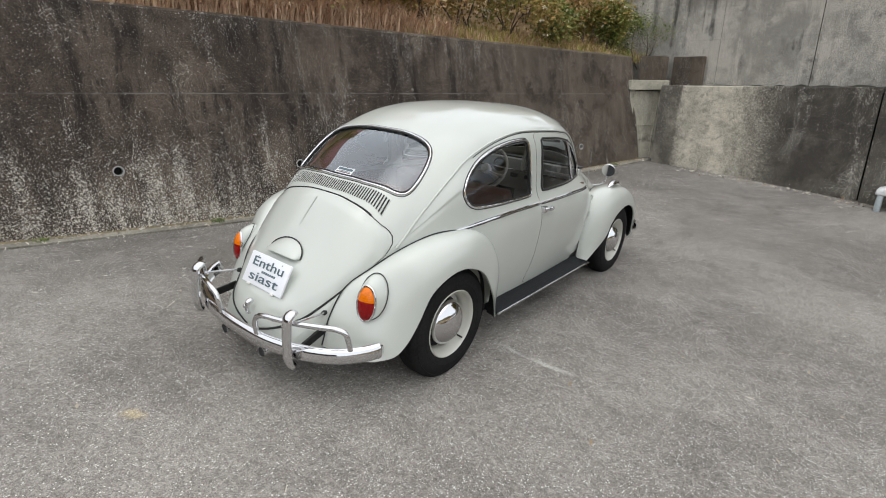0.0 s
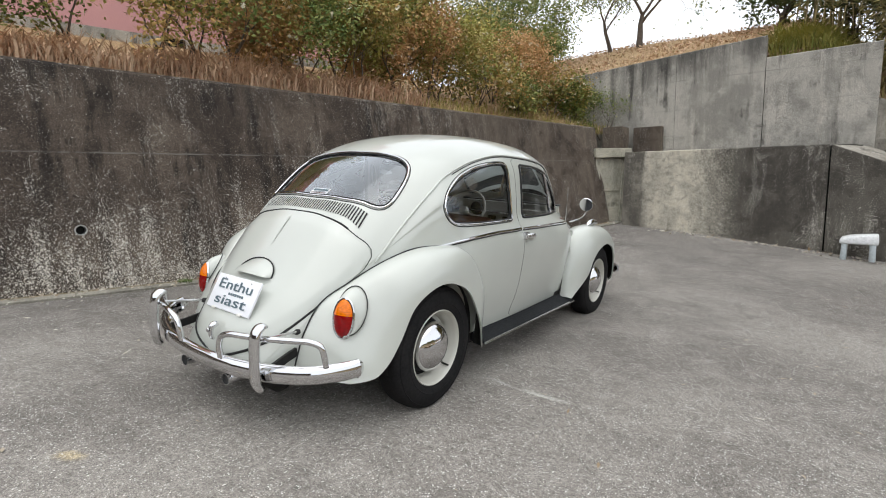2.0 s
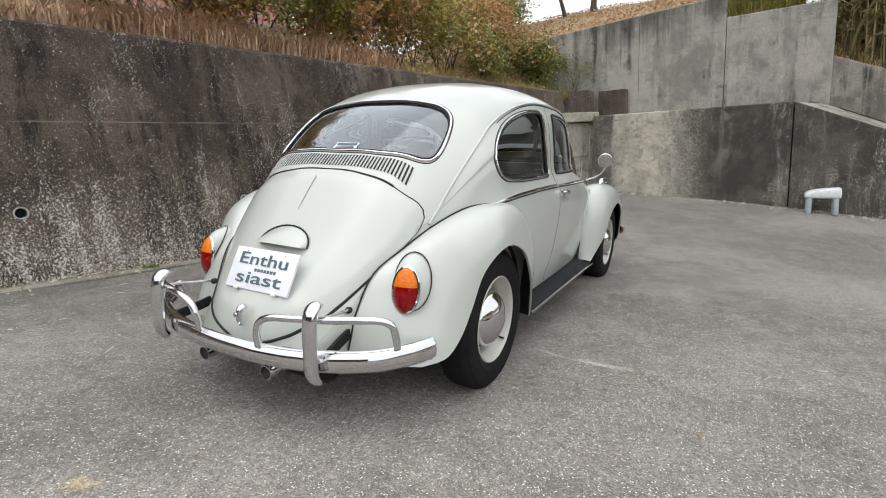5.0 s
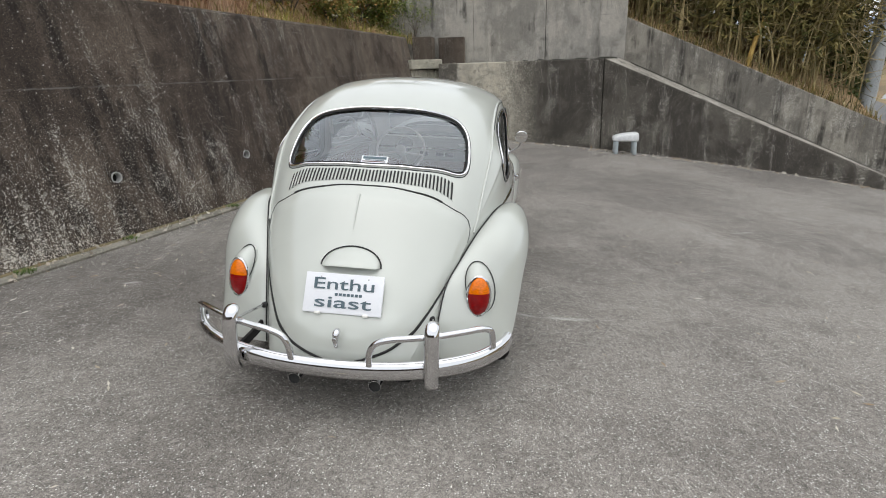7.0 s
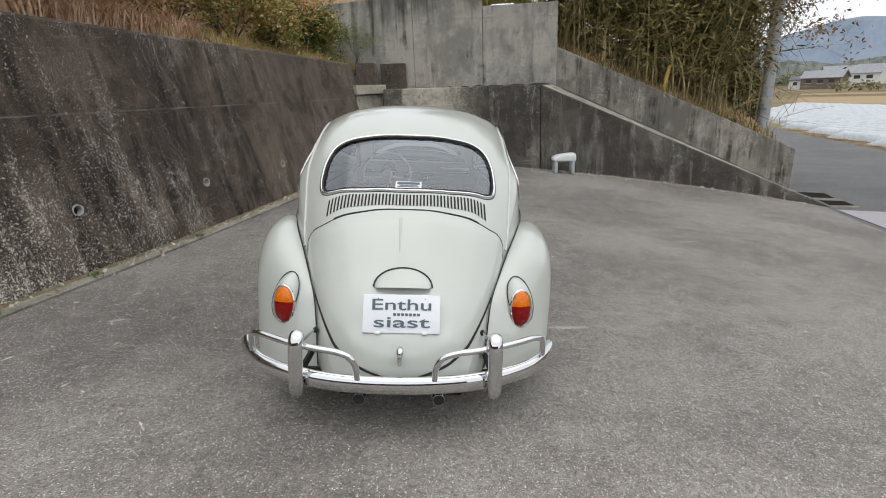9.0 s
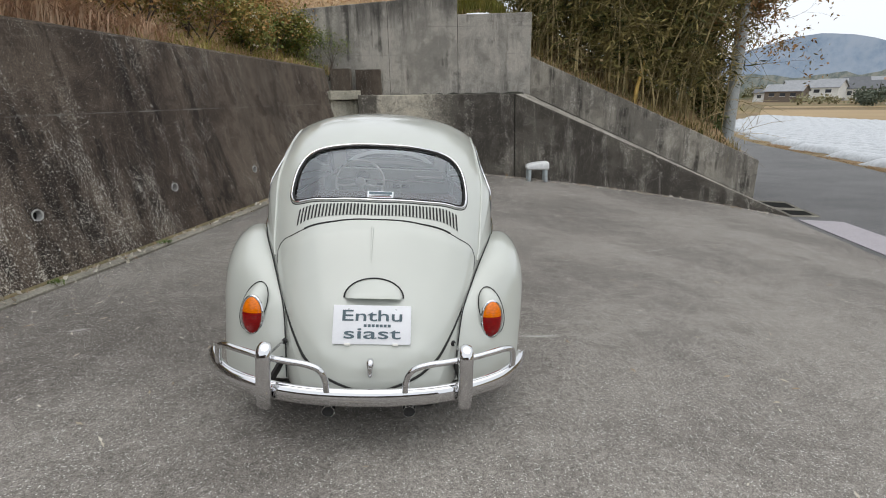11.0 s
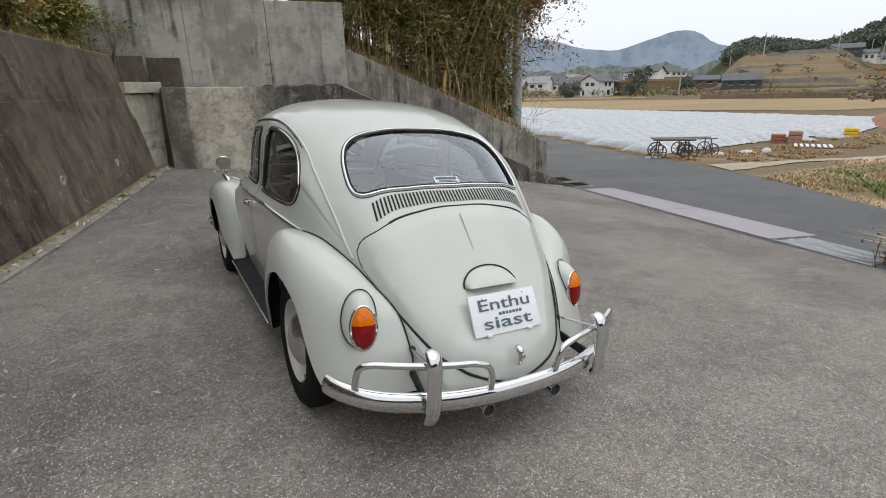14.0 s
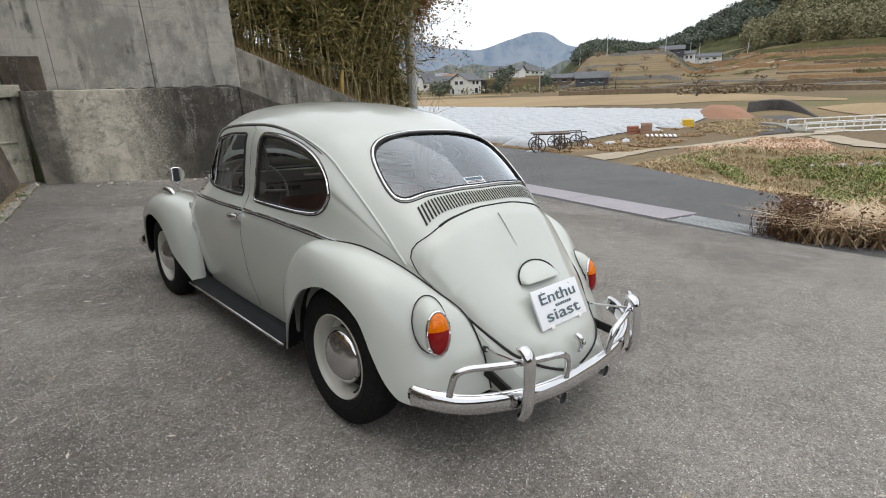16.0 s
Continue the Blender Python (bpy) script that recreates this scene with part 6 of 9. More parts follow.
# the blade's section: rolled top and bottom, bulging face (side is outwards, up is up)
sec = [(-0.006, 0.038), (0.004, 0.045), (0.015, 0.0435), (0.025, 0.034), (0.031, 0.020), (0.0335, 0.004), (0.032, -0.011), (0.027, -0.023), (0.017, -0.032), (0.004, -0.036), (-0.006, -0.031), (0.010, -0.022), (0.021, 0.0), (0.010, 0.028)]
sweep(bm, pts, sec, up=(0, 0, 1))
bumper = empty("rear_bumper")
bumper.parent = CAR
bumper.location = (-0.012, 0.008, 0.0)
bumper["label"] = "chrome rear bumper with overriders and rails"
part("blade", bm, M_CHROME, bumper, "curved chrome blade", angle=60)
for s in (1, -1):
    # rounded ends
    bm = bmesh.new()
    e = V((s * 0.684, -1.748, 0.355))
    tube(bm, [e + V((s * 0.012, -0.004, 0.0)), e + V((s * 0.012, 0.012, 0.001)), e + V((s * 0.004, 0.020, 0.001))], [0.043, 0.034, 0.012], 16)
    bmesh.ops.scale(bm, vec=(0.45, 1, 1), space=Matrix.Translation(-e), verts=bm.verts)
    part("blade_end", bm, M_CHROME, bumper, angle=60)
    # overrider: a tall curved horn
    bm = bmesh.new()
    spine = spline([(s * 0.407, -2.000, 0.268), (s * 0.406, -2.022, 0.274), (s * 0.405, -2.038, 0.31), (s * 0.404, -2.040, 0.38), (s * 0.402, -2.040, 0.45), (s * 0.401, -2.033, 0.503), (s * 0.399, -2.010, 0.526), (s * 0.398, -1.985, 0.523)], 26)
    rad = [0.010 + 0.020 * smooth01(i / 3) for i in range(26)]
    for i in range(20, 26):
        rad[i] = 0.030 - 0.014 * ((i - 19) / 6) ** 2
    tube(bm, spine, rad, 16, flat=0.62)
    part("overrider", bm, M_CHROME, bumper, "tall chrome overrider", angle=60)
    # rail
    bm = bmesh.new()
    tube(bm, spline([(s * 0.158, -2.035, 0.345), (s * 0.162, -2.045, 0.40), (s * 0.185, -2.048, 0.445), (s * 0.24, -2.046, 0.468), (s * 0.32, -2.030, 0.474), (s * 0.42, -1.998, 0.478), (s * 0.52, -1.950, 0.482), (s * 0.585, -1.912, 0.482), (s * 0.620, -1.888, 0.465), (s * 0.630, -1.876, 0.42), (s * 0.632, -1.870, 0.385)], 50), 0.0135, 12)
    part("rail", bm, M_CHROME, bumper, "chrome tube rail over the bumper")
    bm = bmesh.new()
    sweep(bm, [(s * 0.382, -1.815, 0.368), (s * 0.388, -1.87, 0.356), (s * 0.405, -1.965, 0.335)], [(-0.006, -0.019), (0.006, -0.019), (0.006, 0.019), (-0.006, 0.019)], up=(0, 0, 1))
    part("arm", bm, M_BLACKPAINT, bumper, "black bumper arm", smooth=False)
    bm = bmesh.new()
    tube(bm, [(s * 0.400, -1.99, 0.474), (s * 0.385, -1.88, 0.462), (s * 0.372, -1.79, 0.452)], 0.0058, 8)
    part("stay", bm, M_CHROME_D, bumper, "thin steel stay")
    bm = bmesh.new()
    lathe(bm, [(0, 0.010), (0.010, 0.009), (0.013, 0), (0.011, -0.012)], 14, Matrix.Translation((s * 0.371, -1.805, 0.452)) @ Matrix.Rotation(radians(-90), 4, "Z"))
    part("grommet", bm, M_RUBBER, bumper)
    for x, z in ((0.36, 0.318), (0.45, 0.322)):
        bm = bmesh.new()
        yy = float(np.interp(x, [p[0] for p in BL], [p[1] for p in BL])) - 0.024
        lathe(bm, [(0, 0.005), (0.006, 0.003), (0.008, 0)], 12, Matrix.Translation((s * x, yy, z)) @ Matrix.Rotation(radians(-90), 4, "Z"))
        part("bolt", bm, M_CHROME, bumper)
# twin tailpipes
for s in (1, -1):
    bm = bmesh.new()
    lathe(bm, [(0.0255, -0.28), (0.0265, 0.0), (0.0240, 0.0), (0.0230, -0.12), (0.0, -0.13)], 24, Matrix.Translation((s * 0.166, -2.02, 0.246)) @ Matrix.Rotation(radians(-90), 4, "Z") @ Matrix.Rotation(radians(3), 4, "Y"))
    tp = part("tailpipe", bm, M_CHROME, CAR, "chrome tailpipe", angle=50)
    # black disc paints the dark inside of the tailpipe
    bm = bmesh.new()
    lathe(bm, [(0, -0.012), (0.0236, -0.012)], 16, Matrix.Translation((s * 0.166, -2.02, 0.246)) @ Matrix.Rotation(radians(-90), 4, "Z"))
    part("bore", bm, M_SLOT, tp)
# front bumper, only just in view past the wings
bm = bmesh.new()
pts = spline([(-0.72, 1.66, 0.36), (-0.62, 1.83, 0.35), (-0.35, 1.93, 0.345), (0, 1.96, 0.34), (0.35, 1.93, 0.345), (0.62, 1.83, 0.35), (0.72, 1.66, 0.36)], 50)
sweep(bm, pts, [(-a, b) for a, b in sec], up=(0, 0, 1))
part("front_bumper", bm, M_CHROME, CAR, "chrome front bumper", angle=60)

# front turn lamps, mirrors, aerial
for s in (1, -1):
    bm = bmesh.new()
    tube(bm, spline([(s * 0.635, 1.00, 0.800), (s * 0.637, 1.06, 0.822), (s * 0.640, 1.14, 0.828), (s * 0.642, 1.22, 0.812)], 14), [0.008, 0.014, 0.019, 0.022, 0.024, 0.025, 0.025, 0.025, 0.024, 0.023, 0.022, 0.02, 0.016, 0.01], 12)
    part("turn_lamp", bm, M_CHROME, CAR, "chrome turn lamp on the wing")
    bm = bmesh.new()
    c = V((0.735, 0.655, 0.995)) if s > 0 else V((-0.705, 0.655, 0.975))
    lathe(bm, [(0, 0.018), (0.028, 0.015), (0.047, 0.004), (0.052, -0.006), (0.048, -0.010)], 28, Matrix.Translation(c) @ Matrix.Rotation(radians(14), 4, "X") @ Matrix.Rotation(radians(90 + s * 8), 4, "Z"))
    mir = part("door_mirror", bm, M_CHROME, CAR, "round chrome door mirror")
    bm = bmesh.new()
    lathe(bm, [(0, -0.0095), (0.048, -0.0095), (0.048, -0.008)], 28, Matrix.Translation(c) @ Matrix.Rotation(radians(14), 4, "X") @ Matrix.Rotation(radians(90 + s * 8), 4, "Z"))
    part("mirror_glass", bm, metal_mat("mirror", (0.9, 0.9, 0.9), 0.01, 0.0), mir)
    bm = bmesh.new()
    tube(bm, spline([(c.x, 0.66, c.z - 0.055), (c.x - s * 0.02, 0.675, c.z - 0.09), (s * 0.66, 0.69, 0.868), (s * 0.60, 0.69, 0.845)], 12), 0.006, 8)
    part("mirror_arm", bm, M_CHROME, mir)
bm = bmesh.new()
tube(bm, [(0.545, 0.74, 0.80), (0.553, 0.72, 0.95), (0.562, 0.69, 1.115)], [0.004, 0.0028, 0.002], 6)
part("aerial", bm, M_CHROME_D, CAR, "thin aerial")

# ---- cabin ----
bm = bmesh.new()
hexa(bm, [(-0.53, 0.66, 0.70), (0.53, 0.66, 0.70), (0.50, 0.80, 0.70), (-0.50, 0.80, 0.70)], [(-0.50, 0.64, 0.955), (0.50, 0.64, 0.955), (0.44, 0.82, 0.965), (-0.44, 0.82, 0.965)])
dash = part("dashboard", bm, M_PAINT, CAR, "painted metal dashboard", smooth=False)
bm = bmesh.new()
box(bm, (-0.47, 0.622, 0.858), (0.47, 0.642, 0.874), 0.003)
part("dash_strip", bm, M_CHROME, dash, "bright strip across the dashboard")
bm = bmesh.new()
lathe(bm, [(0, 0.02), (0.055, 0.02), (0.062, 0.01), (0.062, -0.02)], 28, Matrix.Translation((-0.24, 0.645, 0.885)) @ Matrix.Rotation(radians(-90), 4, "Z"))
part("speedometer", bm, M_DASHB, dash)
for x in (-0.08, 0.06, 0.14):
    bm = bmesh.new()
    box(bm, (x - 0.035, 0.630, 0.80), (x + 0.035, 0.645, 0.835), 0.004)
    part("dash_switch_panel", bm, M_DASHB, dash)
bm = bmesh.new()
box(bm, (-0.48, 0.70, 0.955), (0.48, 0.78, 0.972), 0.008)
part("dash_pad", bm, M_DASHB, dash)
bm = bmesh.new()
tube(bm, spline([(0.22, 0.635, 0.905), (0.24, 0.60, 0.905), (0.34, 0.595, 0.905), (0.44, 0.60, 0.905), (0.46, 0.635, 0.905)], 16), 0.010, 8)
part("grab_handle", bm, M_IVORY, dash)
# steering wheel on the left
sw = empty("steering_wheel")
sw.parent = CAR
sw["label"] = "thin ivory steering wheel with two spokes"
swm = Matrix.Translation((-0.242, 0.432, 0.865)) @ Matrix.Rotation(radians(-30), 4, "X")
bm = bmesh.new()
tube(bm, [swm @ V((0.197 * math.cos(a), 0, 0.197 * math.sin(a))) for a in np.linspace(0, 2 * math.pi, 48, endpoint=False)], 0.0095, 8, closed=True)
part("wheel_rim", bm, M_IVORY, sw)
bm = bmesh.new()
lathe(bm, [(0, -0.03), (0.035, -0.028), (0.045, 0.0), (0.035, 0.04)], 20, swm @ Matrix.Rotation(radians(90), 4, "Z"))
part("wheel_hub", bm, M_IVORY, sw)
for a0, a1 in ((-0.15, 0.05), (math.pi + 0.15, math.pi - 0.05)):
    bm = bmesh.new()
    tube(bm, [swm @ V((0.03 * math.cos(a0), 0.02, -0.01)), swm @ V((0.12 * math.cos(a0), 0.012, -0.03)), swm @ V((0.195 * math.cos(a0), 0, -0.035))], 0.009, 8)
    part("spoke", bm, M_IVORY, sw)
bm = bmesh.new()
tube(bm, [swm @ V((0.155 * math.cos(a), 0.012, 0.155 * math.sin(a))) for a in np.linspace(math.pi + 0.3, 2 * math.pi - 0.3, 24)], 0.004, 6)
part("horn_ring", bm, M_CHROME, sw)
bm = bmesh.new()
tube(bm, [swm @ V((0, 0.02, 0)), swm @ V((0, 0.30, 0))], 0.022, 10)
part("steering_column", bm, M_IVORY, sw)
# seats
for s in (1, -1):
    seat = empty("front_seat")
    seat.parent = CAR
    seat["label"] = "red-brown vinyl front seat"
    bm = bmesh.new()
    box(bm, (s * 0.27 - 0.23, -0.28, 0.36), (s * 0.27 + 0.23, 0.25, 0.52), 0.05)
    part("seat_cushion", bm, M_SEAT, seat)
    bm = bmesh.new()
    box(bm, (s * 0.27 - 0.22, -0.06, 0.0), (s * 0.27 + 0.22, 0.06, 0.46), 0.045, Matrix.Translation((0, -0.29, 0.46)) @ Matrix.Rotation(radians(14), 4, "X"))
    part("backrest", bm, M_SEAT, seat)
bench = empty("rear_seat")
bench.parent = CAR
bench["label"] = "red-brown vinyl rear bench"
bm = bmesh.new()
box(bm, (-0.52, -0.92, 0.36), (0.52, -0.48, 0.56), 0.05)
part("seat_cushion", bm, M_SEAT, bench)
bm = bmesh.new()
box(bm, (-0.52, -0.06, 0.0), (0.52, 0.06, 0.42), 0.045, Matrix.Translation((0, -0.95, 0.52)) @ Matrix.Rotation(radians(14), 4, "X"))
part("backrest", bm, M_SEAT, bench)
bm = bmesh.new()
box(bm, (-0.46, -1.30, 0.80), (0.46, -1.02, 0.82), 0.004)
part("rear_shelf", bm, M_TRIM, CAR, "beige shelf behind the rear seat")
# lining of the cabin: roof and flanks, just inside the shell
bm = bmesh.new()
rows = []
for y in np.linspace(-1.42, 0.9, 56):
    us = np.linspace(-0.98, 0.98, 61)
    rows.append([(u, y) for u in us])
holes = (REAR_WIN, FRONT_WIN, Q_O[1], Q_O[-1], D_O[1], D_O[-1])
flat_q = np.array([q for r in rows for q in r])
w = 61
fc = np.array([(j * w + i, j * w + i + 1, (j + 1) * w + i + 1, (j + 1) * w + i) for j in range(len(rows) - 1) for i in range(w - 1)])
ok = np.ones(len(fc), bool)
for poly in holes:
    grown = shrink(poly, -0.012)
    ins = inside_of(grown, flat_q)
    dead = ins[fc].all(1)
    ok &= ~dead
    rim = np.zeros(len(flat_q), bool)
    rim[fc[~dead].ravel()] = True
    rim &= ins
    _, at = to_edge(grown, flat_q[rim])
    flat_q[rim] = at
lp = on_shell(flat_q[:, 0], flat_q[:, 1], -0.028)
raw("cabin_lining", lp, fc[ok].tolist(), M_TRIM, CAR, True, "grey-beige headlining and side trim")
for s in (1, -1):
    bm = bmesh.new()
    hexa(bm, [(s * 0.56, -0.95, 0.30), (s * 0.575, -0.95, 0.30), (s * 0.575, 0.6, 0.30), (s * 0.55, 0.6, 0.30)], [(s * 0.585, -0.95, 0.88), (s * 0.60, -0.95, 0.88), (s * 0.575, 0.6, 0.88), (s * 0.56, 0.6, 0.88)])
    bmesh.ops.recalc_face_normals(bm, faces=bm.faces)
    part("side_trim", bm, M_SEAT, CAR, "red-brown door and side trim", smooth=False)
    # hanging hand loop on the centre post
    bm = bmesh.new()
    tube(bm, [(s * (0.555 + 0.012 * math.sin(a)), -0.36 + 0.022 * math.cos(a), 1.13 + 0.075 * math.sin(a)) for a in np.linspace(0, 2 * math.pi, 24, endpoint=False)], 0.008, 8, closed=True)
    part("hand_loop", bm, M_IVORY, CAR, "pale hanging hand loop")
bm = bmesh.new()
box(bm, (-0.09, 0.43, 1.262), (0.09, 0.445, 1.305), 0.008)
part("inside_mirror", bm, M_CHROME_D, CAR, "inside mirror")
# label inside the rear glass
bm = bmesh.new()
q = [(girth_top(x, y), y) for x, y in ((-0.060, -1.353), (0.068, -1.353), (0.068, -1.388), (-0.060, -1.388))]
vs = [bm.verts.new(v) for v in on_shell([a[0] for a in q], [a[1] for a in q], -0.006)]
bm.faces.new(vs)
st = part("sticker", bm, M_PLATE, CAR, "white sticker inside the rear window", smooth=False)
for k, (x0, x1, y0, y1, mt) in enumerate(((-0.052, 0.060, -1.357, -1.370, M_INK), (-0.040, 0.050, -1.3735, -1.377, M_INK), (-0.052, 0.058, -1.380, -1.384, M_SEAT))):
    bm = bmesh.new()
    q = [(girth_top(x, y), y) for x, y in ((x0, y0), (x1, y0), (x1, y1), (x0, y1))]
    bm.faces.new([bm.verts.new(v) for v in on_shell([a[0] for a in q], [a[1] for a in q], -0.0045)])
    part("bar", bm, mt, st, smooth=False)


# ---- planting ----
RNG = np.random.default_rng(11)


def leaves(centres, length, width, droop=0.25, rng=RNG, out=None):
    """Small pointed leaves at random turns, four corners each, slightly folded."""
    c = np.asarray(centres, float)
    n = len(c)
    a = rng.normal(size=(n, 3))
    a[:, 2] = a[:, 2] * 0.6 - droop
    a /= np.linalg.norm(a, axis=1)[:, None]
    b = np.cross(a, rng.normal(size=(n, 3)))
    b /= np.linalg.norm(b, axis=1)[:, None] + 1e-9
    u = np.cross(a, b)
    s = rng.uniform(0.65, 1.3, n)[:, None]
    l, w = length * s, width * s
    v = np.stack([c, c + a * l * 0.45 + b * w * 0.5 + u * w * 0.15, c + a * l, c + a * l * 0.45 - b * w * 0.5 + u * w * 0.15], 1).reshape(-1, 3)
    f = np.arange(4 * n).reshape(n, 4)
    return v, f


def blades(bases, height, width, lean, rng=RNG):
    """Grass blades: tapered, bent over, three faces each."""
    p = np.asarray(bases, float)
    n = len(p)
    t = rng.uniform(0, 2 * np.pi, n)
    d = np.stack([np.cos(t), np.sin(t), np.zeros(n)], 1)
    s = np.stack([-np.sin(t), np.cos(t), np.zeros(n)], 1)
    h = (height * rng.uniform(0.45, 1.2, n))[:, None]
    k = (lean * rng.uniform(0.1, 1.3, n))[:, None] * h
    w = (width * rng.uniform(0.6, 1.3, n))[:, None]
    up = np.array([[0, 0, 1.0]])
    rows = []
    for q, wf in ((0.0, 1.0), (0.55, 0.8)):
        m = p + up * h * (q - 0.25 * lean * q * q) + d * k * q * q
        rows += [m - s * w * wf * 0.5, m + s * w * wf * 0.5]
    rows.append(p + up * h * (0.95 - 0.35 * lean) + d * k)
    v = np.stack(rows, 1).reshape(-1, 3)
    o = (np.arange(n) * 5)[:, None]
    quads = (o + np.array([[0, 1, 3, 2]])).tolist()
    tris = (o + np.array([[2, 3, 4]])).tolist()
    return v, quads + tris


def limb(bm, p, d, length, r, depth, rng, tips, bend=0.25, kids=3, sides=6, shrink_=0.62):
    """A branch that forks into thinner ones; its ends are gathered in tips."""
    pts, rs = [V(p)], [r]
    q, dd = V(p), V(d).normalized()
    n = 4
    for i in range(n):
        dd = (dd + V(rng.normal(0, bend * 0.35, 3)) + V((0, 0, 0.05))).normalized()
        q = q + dd * (length / n)
        pts.append(q.copy())
        rs.append(r * (1 - 0.45 * (i + 1) / n))
    tube(bm, pts, rs, sides, caps=False)
    if depth == 0:
        tips.extend(pts[2:])
        return
    tips.append(pts[-1])
    for k in range(kids):
        a = rng.uniform(0.35, 0.95)
        side = V(rng.normal(size=3))
        side = (side - dd * side.dot(dd)).normalized()
        start = pts[-1] if k < 2 else pts[int(rng.integers(2, 4))]
        limb(bm, start, dd * math.cos(a) + side * math.sin(a), length * shrink_ * rng.uniform(0.75, 1.2), rs[-1] * 0.75, depth - 1, rng, tips, bend, kids, max(3, sides - 1), shrink_)


def shrub(base, height, radius, seed, leaf, label, count=2600, stem=0.35, flowers=0, group="shrubs along the wall", length=0.07, lean=0.0, squash=0.8, name="shrub", category="shrub"):
    rng = np.random.default_rng(seed)
    ob = empty(name, Matrix.Translation(base))
    tagged(ob, label, category, group)
    bm = bmesh.new()
    tips = []
    for k in range(3):
        a = rng.uniform(0, 6.28)
        limb(bm, (0.05 * math.cos(a), 0.05 * math.sin(a), -0.1), (0.3 * math.cos(a) + lean, 0.3 * math.sin(a), 1), height * stem + 0.2, 0.026 * height, 2, rng, tips, 0.3, 3, 6, 0.7)
    part("trunk", bm, M_BARK, ob, angle=80)
    n = int(46 * (radius / 0.7) ** 1.4) + 12
    c = rng.normal(size=(n, 3))
    c /= np.linalg.norm(c, axis=1)[:, None]
    c *= rng.uniform(0.25, 1.0, (n, 1)) ** 0.5
    hz = height * (1 - stem) * 0.5 / squash * 0.8
    c = c * [radius, radius, hz] * rng.uniform(0.8, 1.15, (n, 1)) + [lean * height * 0.6, 0, height * (0.5 + 0.5 * stem)]
    pick = rng.integers(0, n, count)
    pos = c[pick] + rng.normal(0, 0.14 * (radius / 0.7) ** 0.4, (count, 3))
    pos[:, 2] = np.maximum(pos[:, 2], 0.12)
    v, f = leaves(pos, length, length * 0.5, 0.2, rng)
    raw("foliage", v, f.tolist(), leaf, ob)
    if flowers:
        q = c[rng.integers(0, n, flowers)] + rng.normal(0, 0.16, (flowers, 3))
        vs = []
        for p in q:
            vs.append(np.tile(p, (5, 1)) + rng.normal(0, 0.012, (5, 3)))
        v, f = leaves(np.concatenate(vs), 0.042, 0.042, 0.0, rng)
        raw("blossom", v, f.tolist(), M_BLOSSOM, ob, label="small creamy white blossoms")
    return ob


def turf(name, points, height, width, lean, material, label, category="grass"):
    v, f = blades(points, height, width, lean)
    return tagged(raw(name, v, f, material), label, category, kind="stuff")


M_PALEGRASS = leafy("pale dry grass", (0.42, 0.32, 0.17), (0.50, 0.40, 0.23), (0.33, 0.23, 0.12))
M_BLOSSOM = leafy("cream petals", (0.75, 0.7, 0.55), (0.8, 0.75, 0.62), (0.7, 0.6, 0.4))
M_RUSTGRASS = leafy("rusty dry grass", (0.60, 0.41, 0.27), (0.76, 0.57, 0.40), (0.50, 0.31, 0.20))
M_REDLEAF = leafy("red-brown leaves", (0.34, 0.17, 0.075), (0.46, 0.26, 0.12), (0.16, 0.14, 0.045))
M_YELLOWLEAF = leafy("yellowing leaves", (0.36, 0.32, 0.07), (0.42, 0.36, 0.12), (0.20, 0.22, 0.05))
M_STRAWGRASS = leafy("bleached curling grass", (0.60, 0.46, 0.29), (0.74, 0.60, 0.41), (0.46, 0.31, 0.18))
M_DARKWEED = leafy("dark red-brown weeds", (0.085, 0.04, 0.024), (0.14, 0.07, 0.04), (0.20, 0.12, 0.06))

M_OLIVE = leafy("olive and russet leaves", (0.11, 0.145, 0.030), (0.28, 0.29, 0.07), (0.50, 0.29, 0.11))
M_RUSSET = leafy("russet leaves", (0.26, 0.18, 0.06), (0.50, 0.29, 0.12), (0.66, 0.40, 0.20))
M_FRESH = leafy("glossy green leaves", (0.06, 0.10, 0.026), (0.17, 0.23, 0.055), (0.30, 0.29, 0.09))
M_SAPLING = leafy("yellow-green leaves", (0.22, 0.26, 0.05), (0.40, 0.38, 0.09), (0.46, 0.36, 0.14))

# dry grass along the top of the left wall
pts = []
for k in range(12500):
    y = RNG.uniform(-9, 3.4)
    back = abs(RNG.normal(0, 0.42)) + 0.06
    if noise.noise((y * 1.1, back * 2, 3)) < -0.30:
        continue
    x = left_x(y, 2.2) - 0.30 - back
    pts.append((x, y, max(bank_z(x, y), 2.1) - 0.03))
turf("dry_grass", pts[:10500], 0.54, 0.020, 0.75, M_RUSTGRASS, "tall tan dry grass along the top of the wall")
pts = []
for k in range(4600):
    y = RNG.uniform(2.5, 8.3)
    back = abs(RNG.normal(0, 0.6)) + 0.05
    x = left_x(y, 2.2) - 0.22 - back
    pts.append((x, y, max(bank_z(x, y), 2.05) - 0.03))
turf("dry_grass", pts[:3000], 0.26, 0.010, 0.8, M_RUSTGRASS, "short dry grass and stalks under the shrubs")
turf("green_weeds", pts[3000:], 0.34, 0.012, 0.8, M_SAPLING, "yellowing weeds under the shrubs")


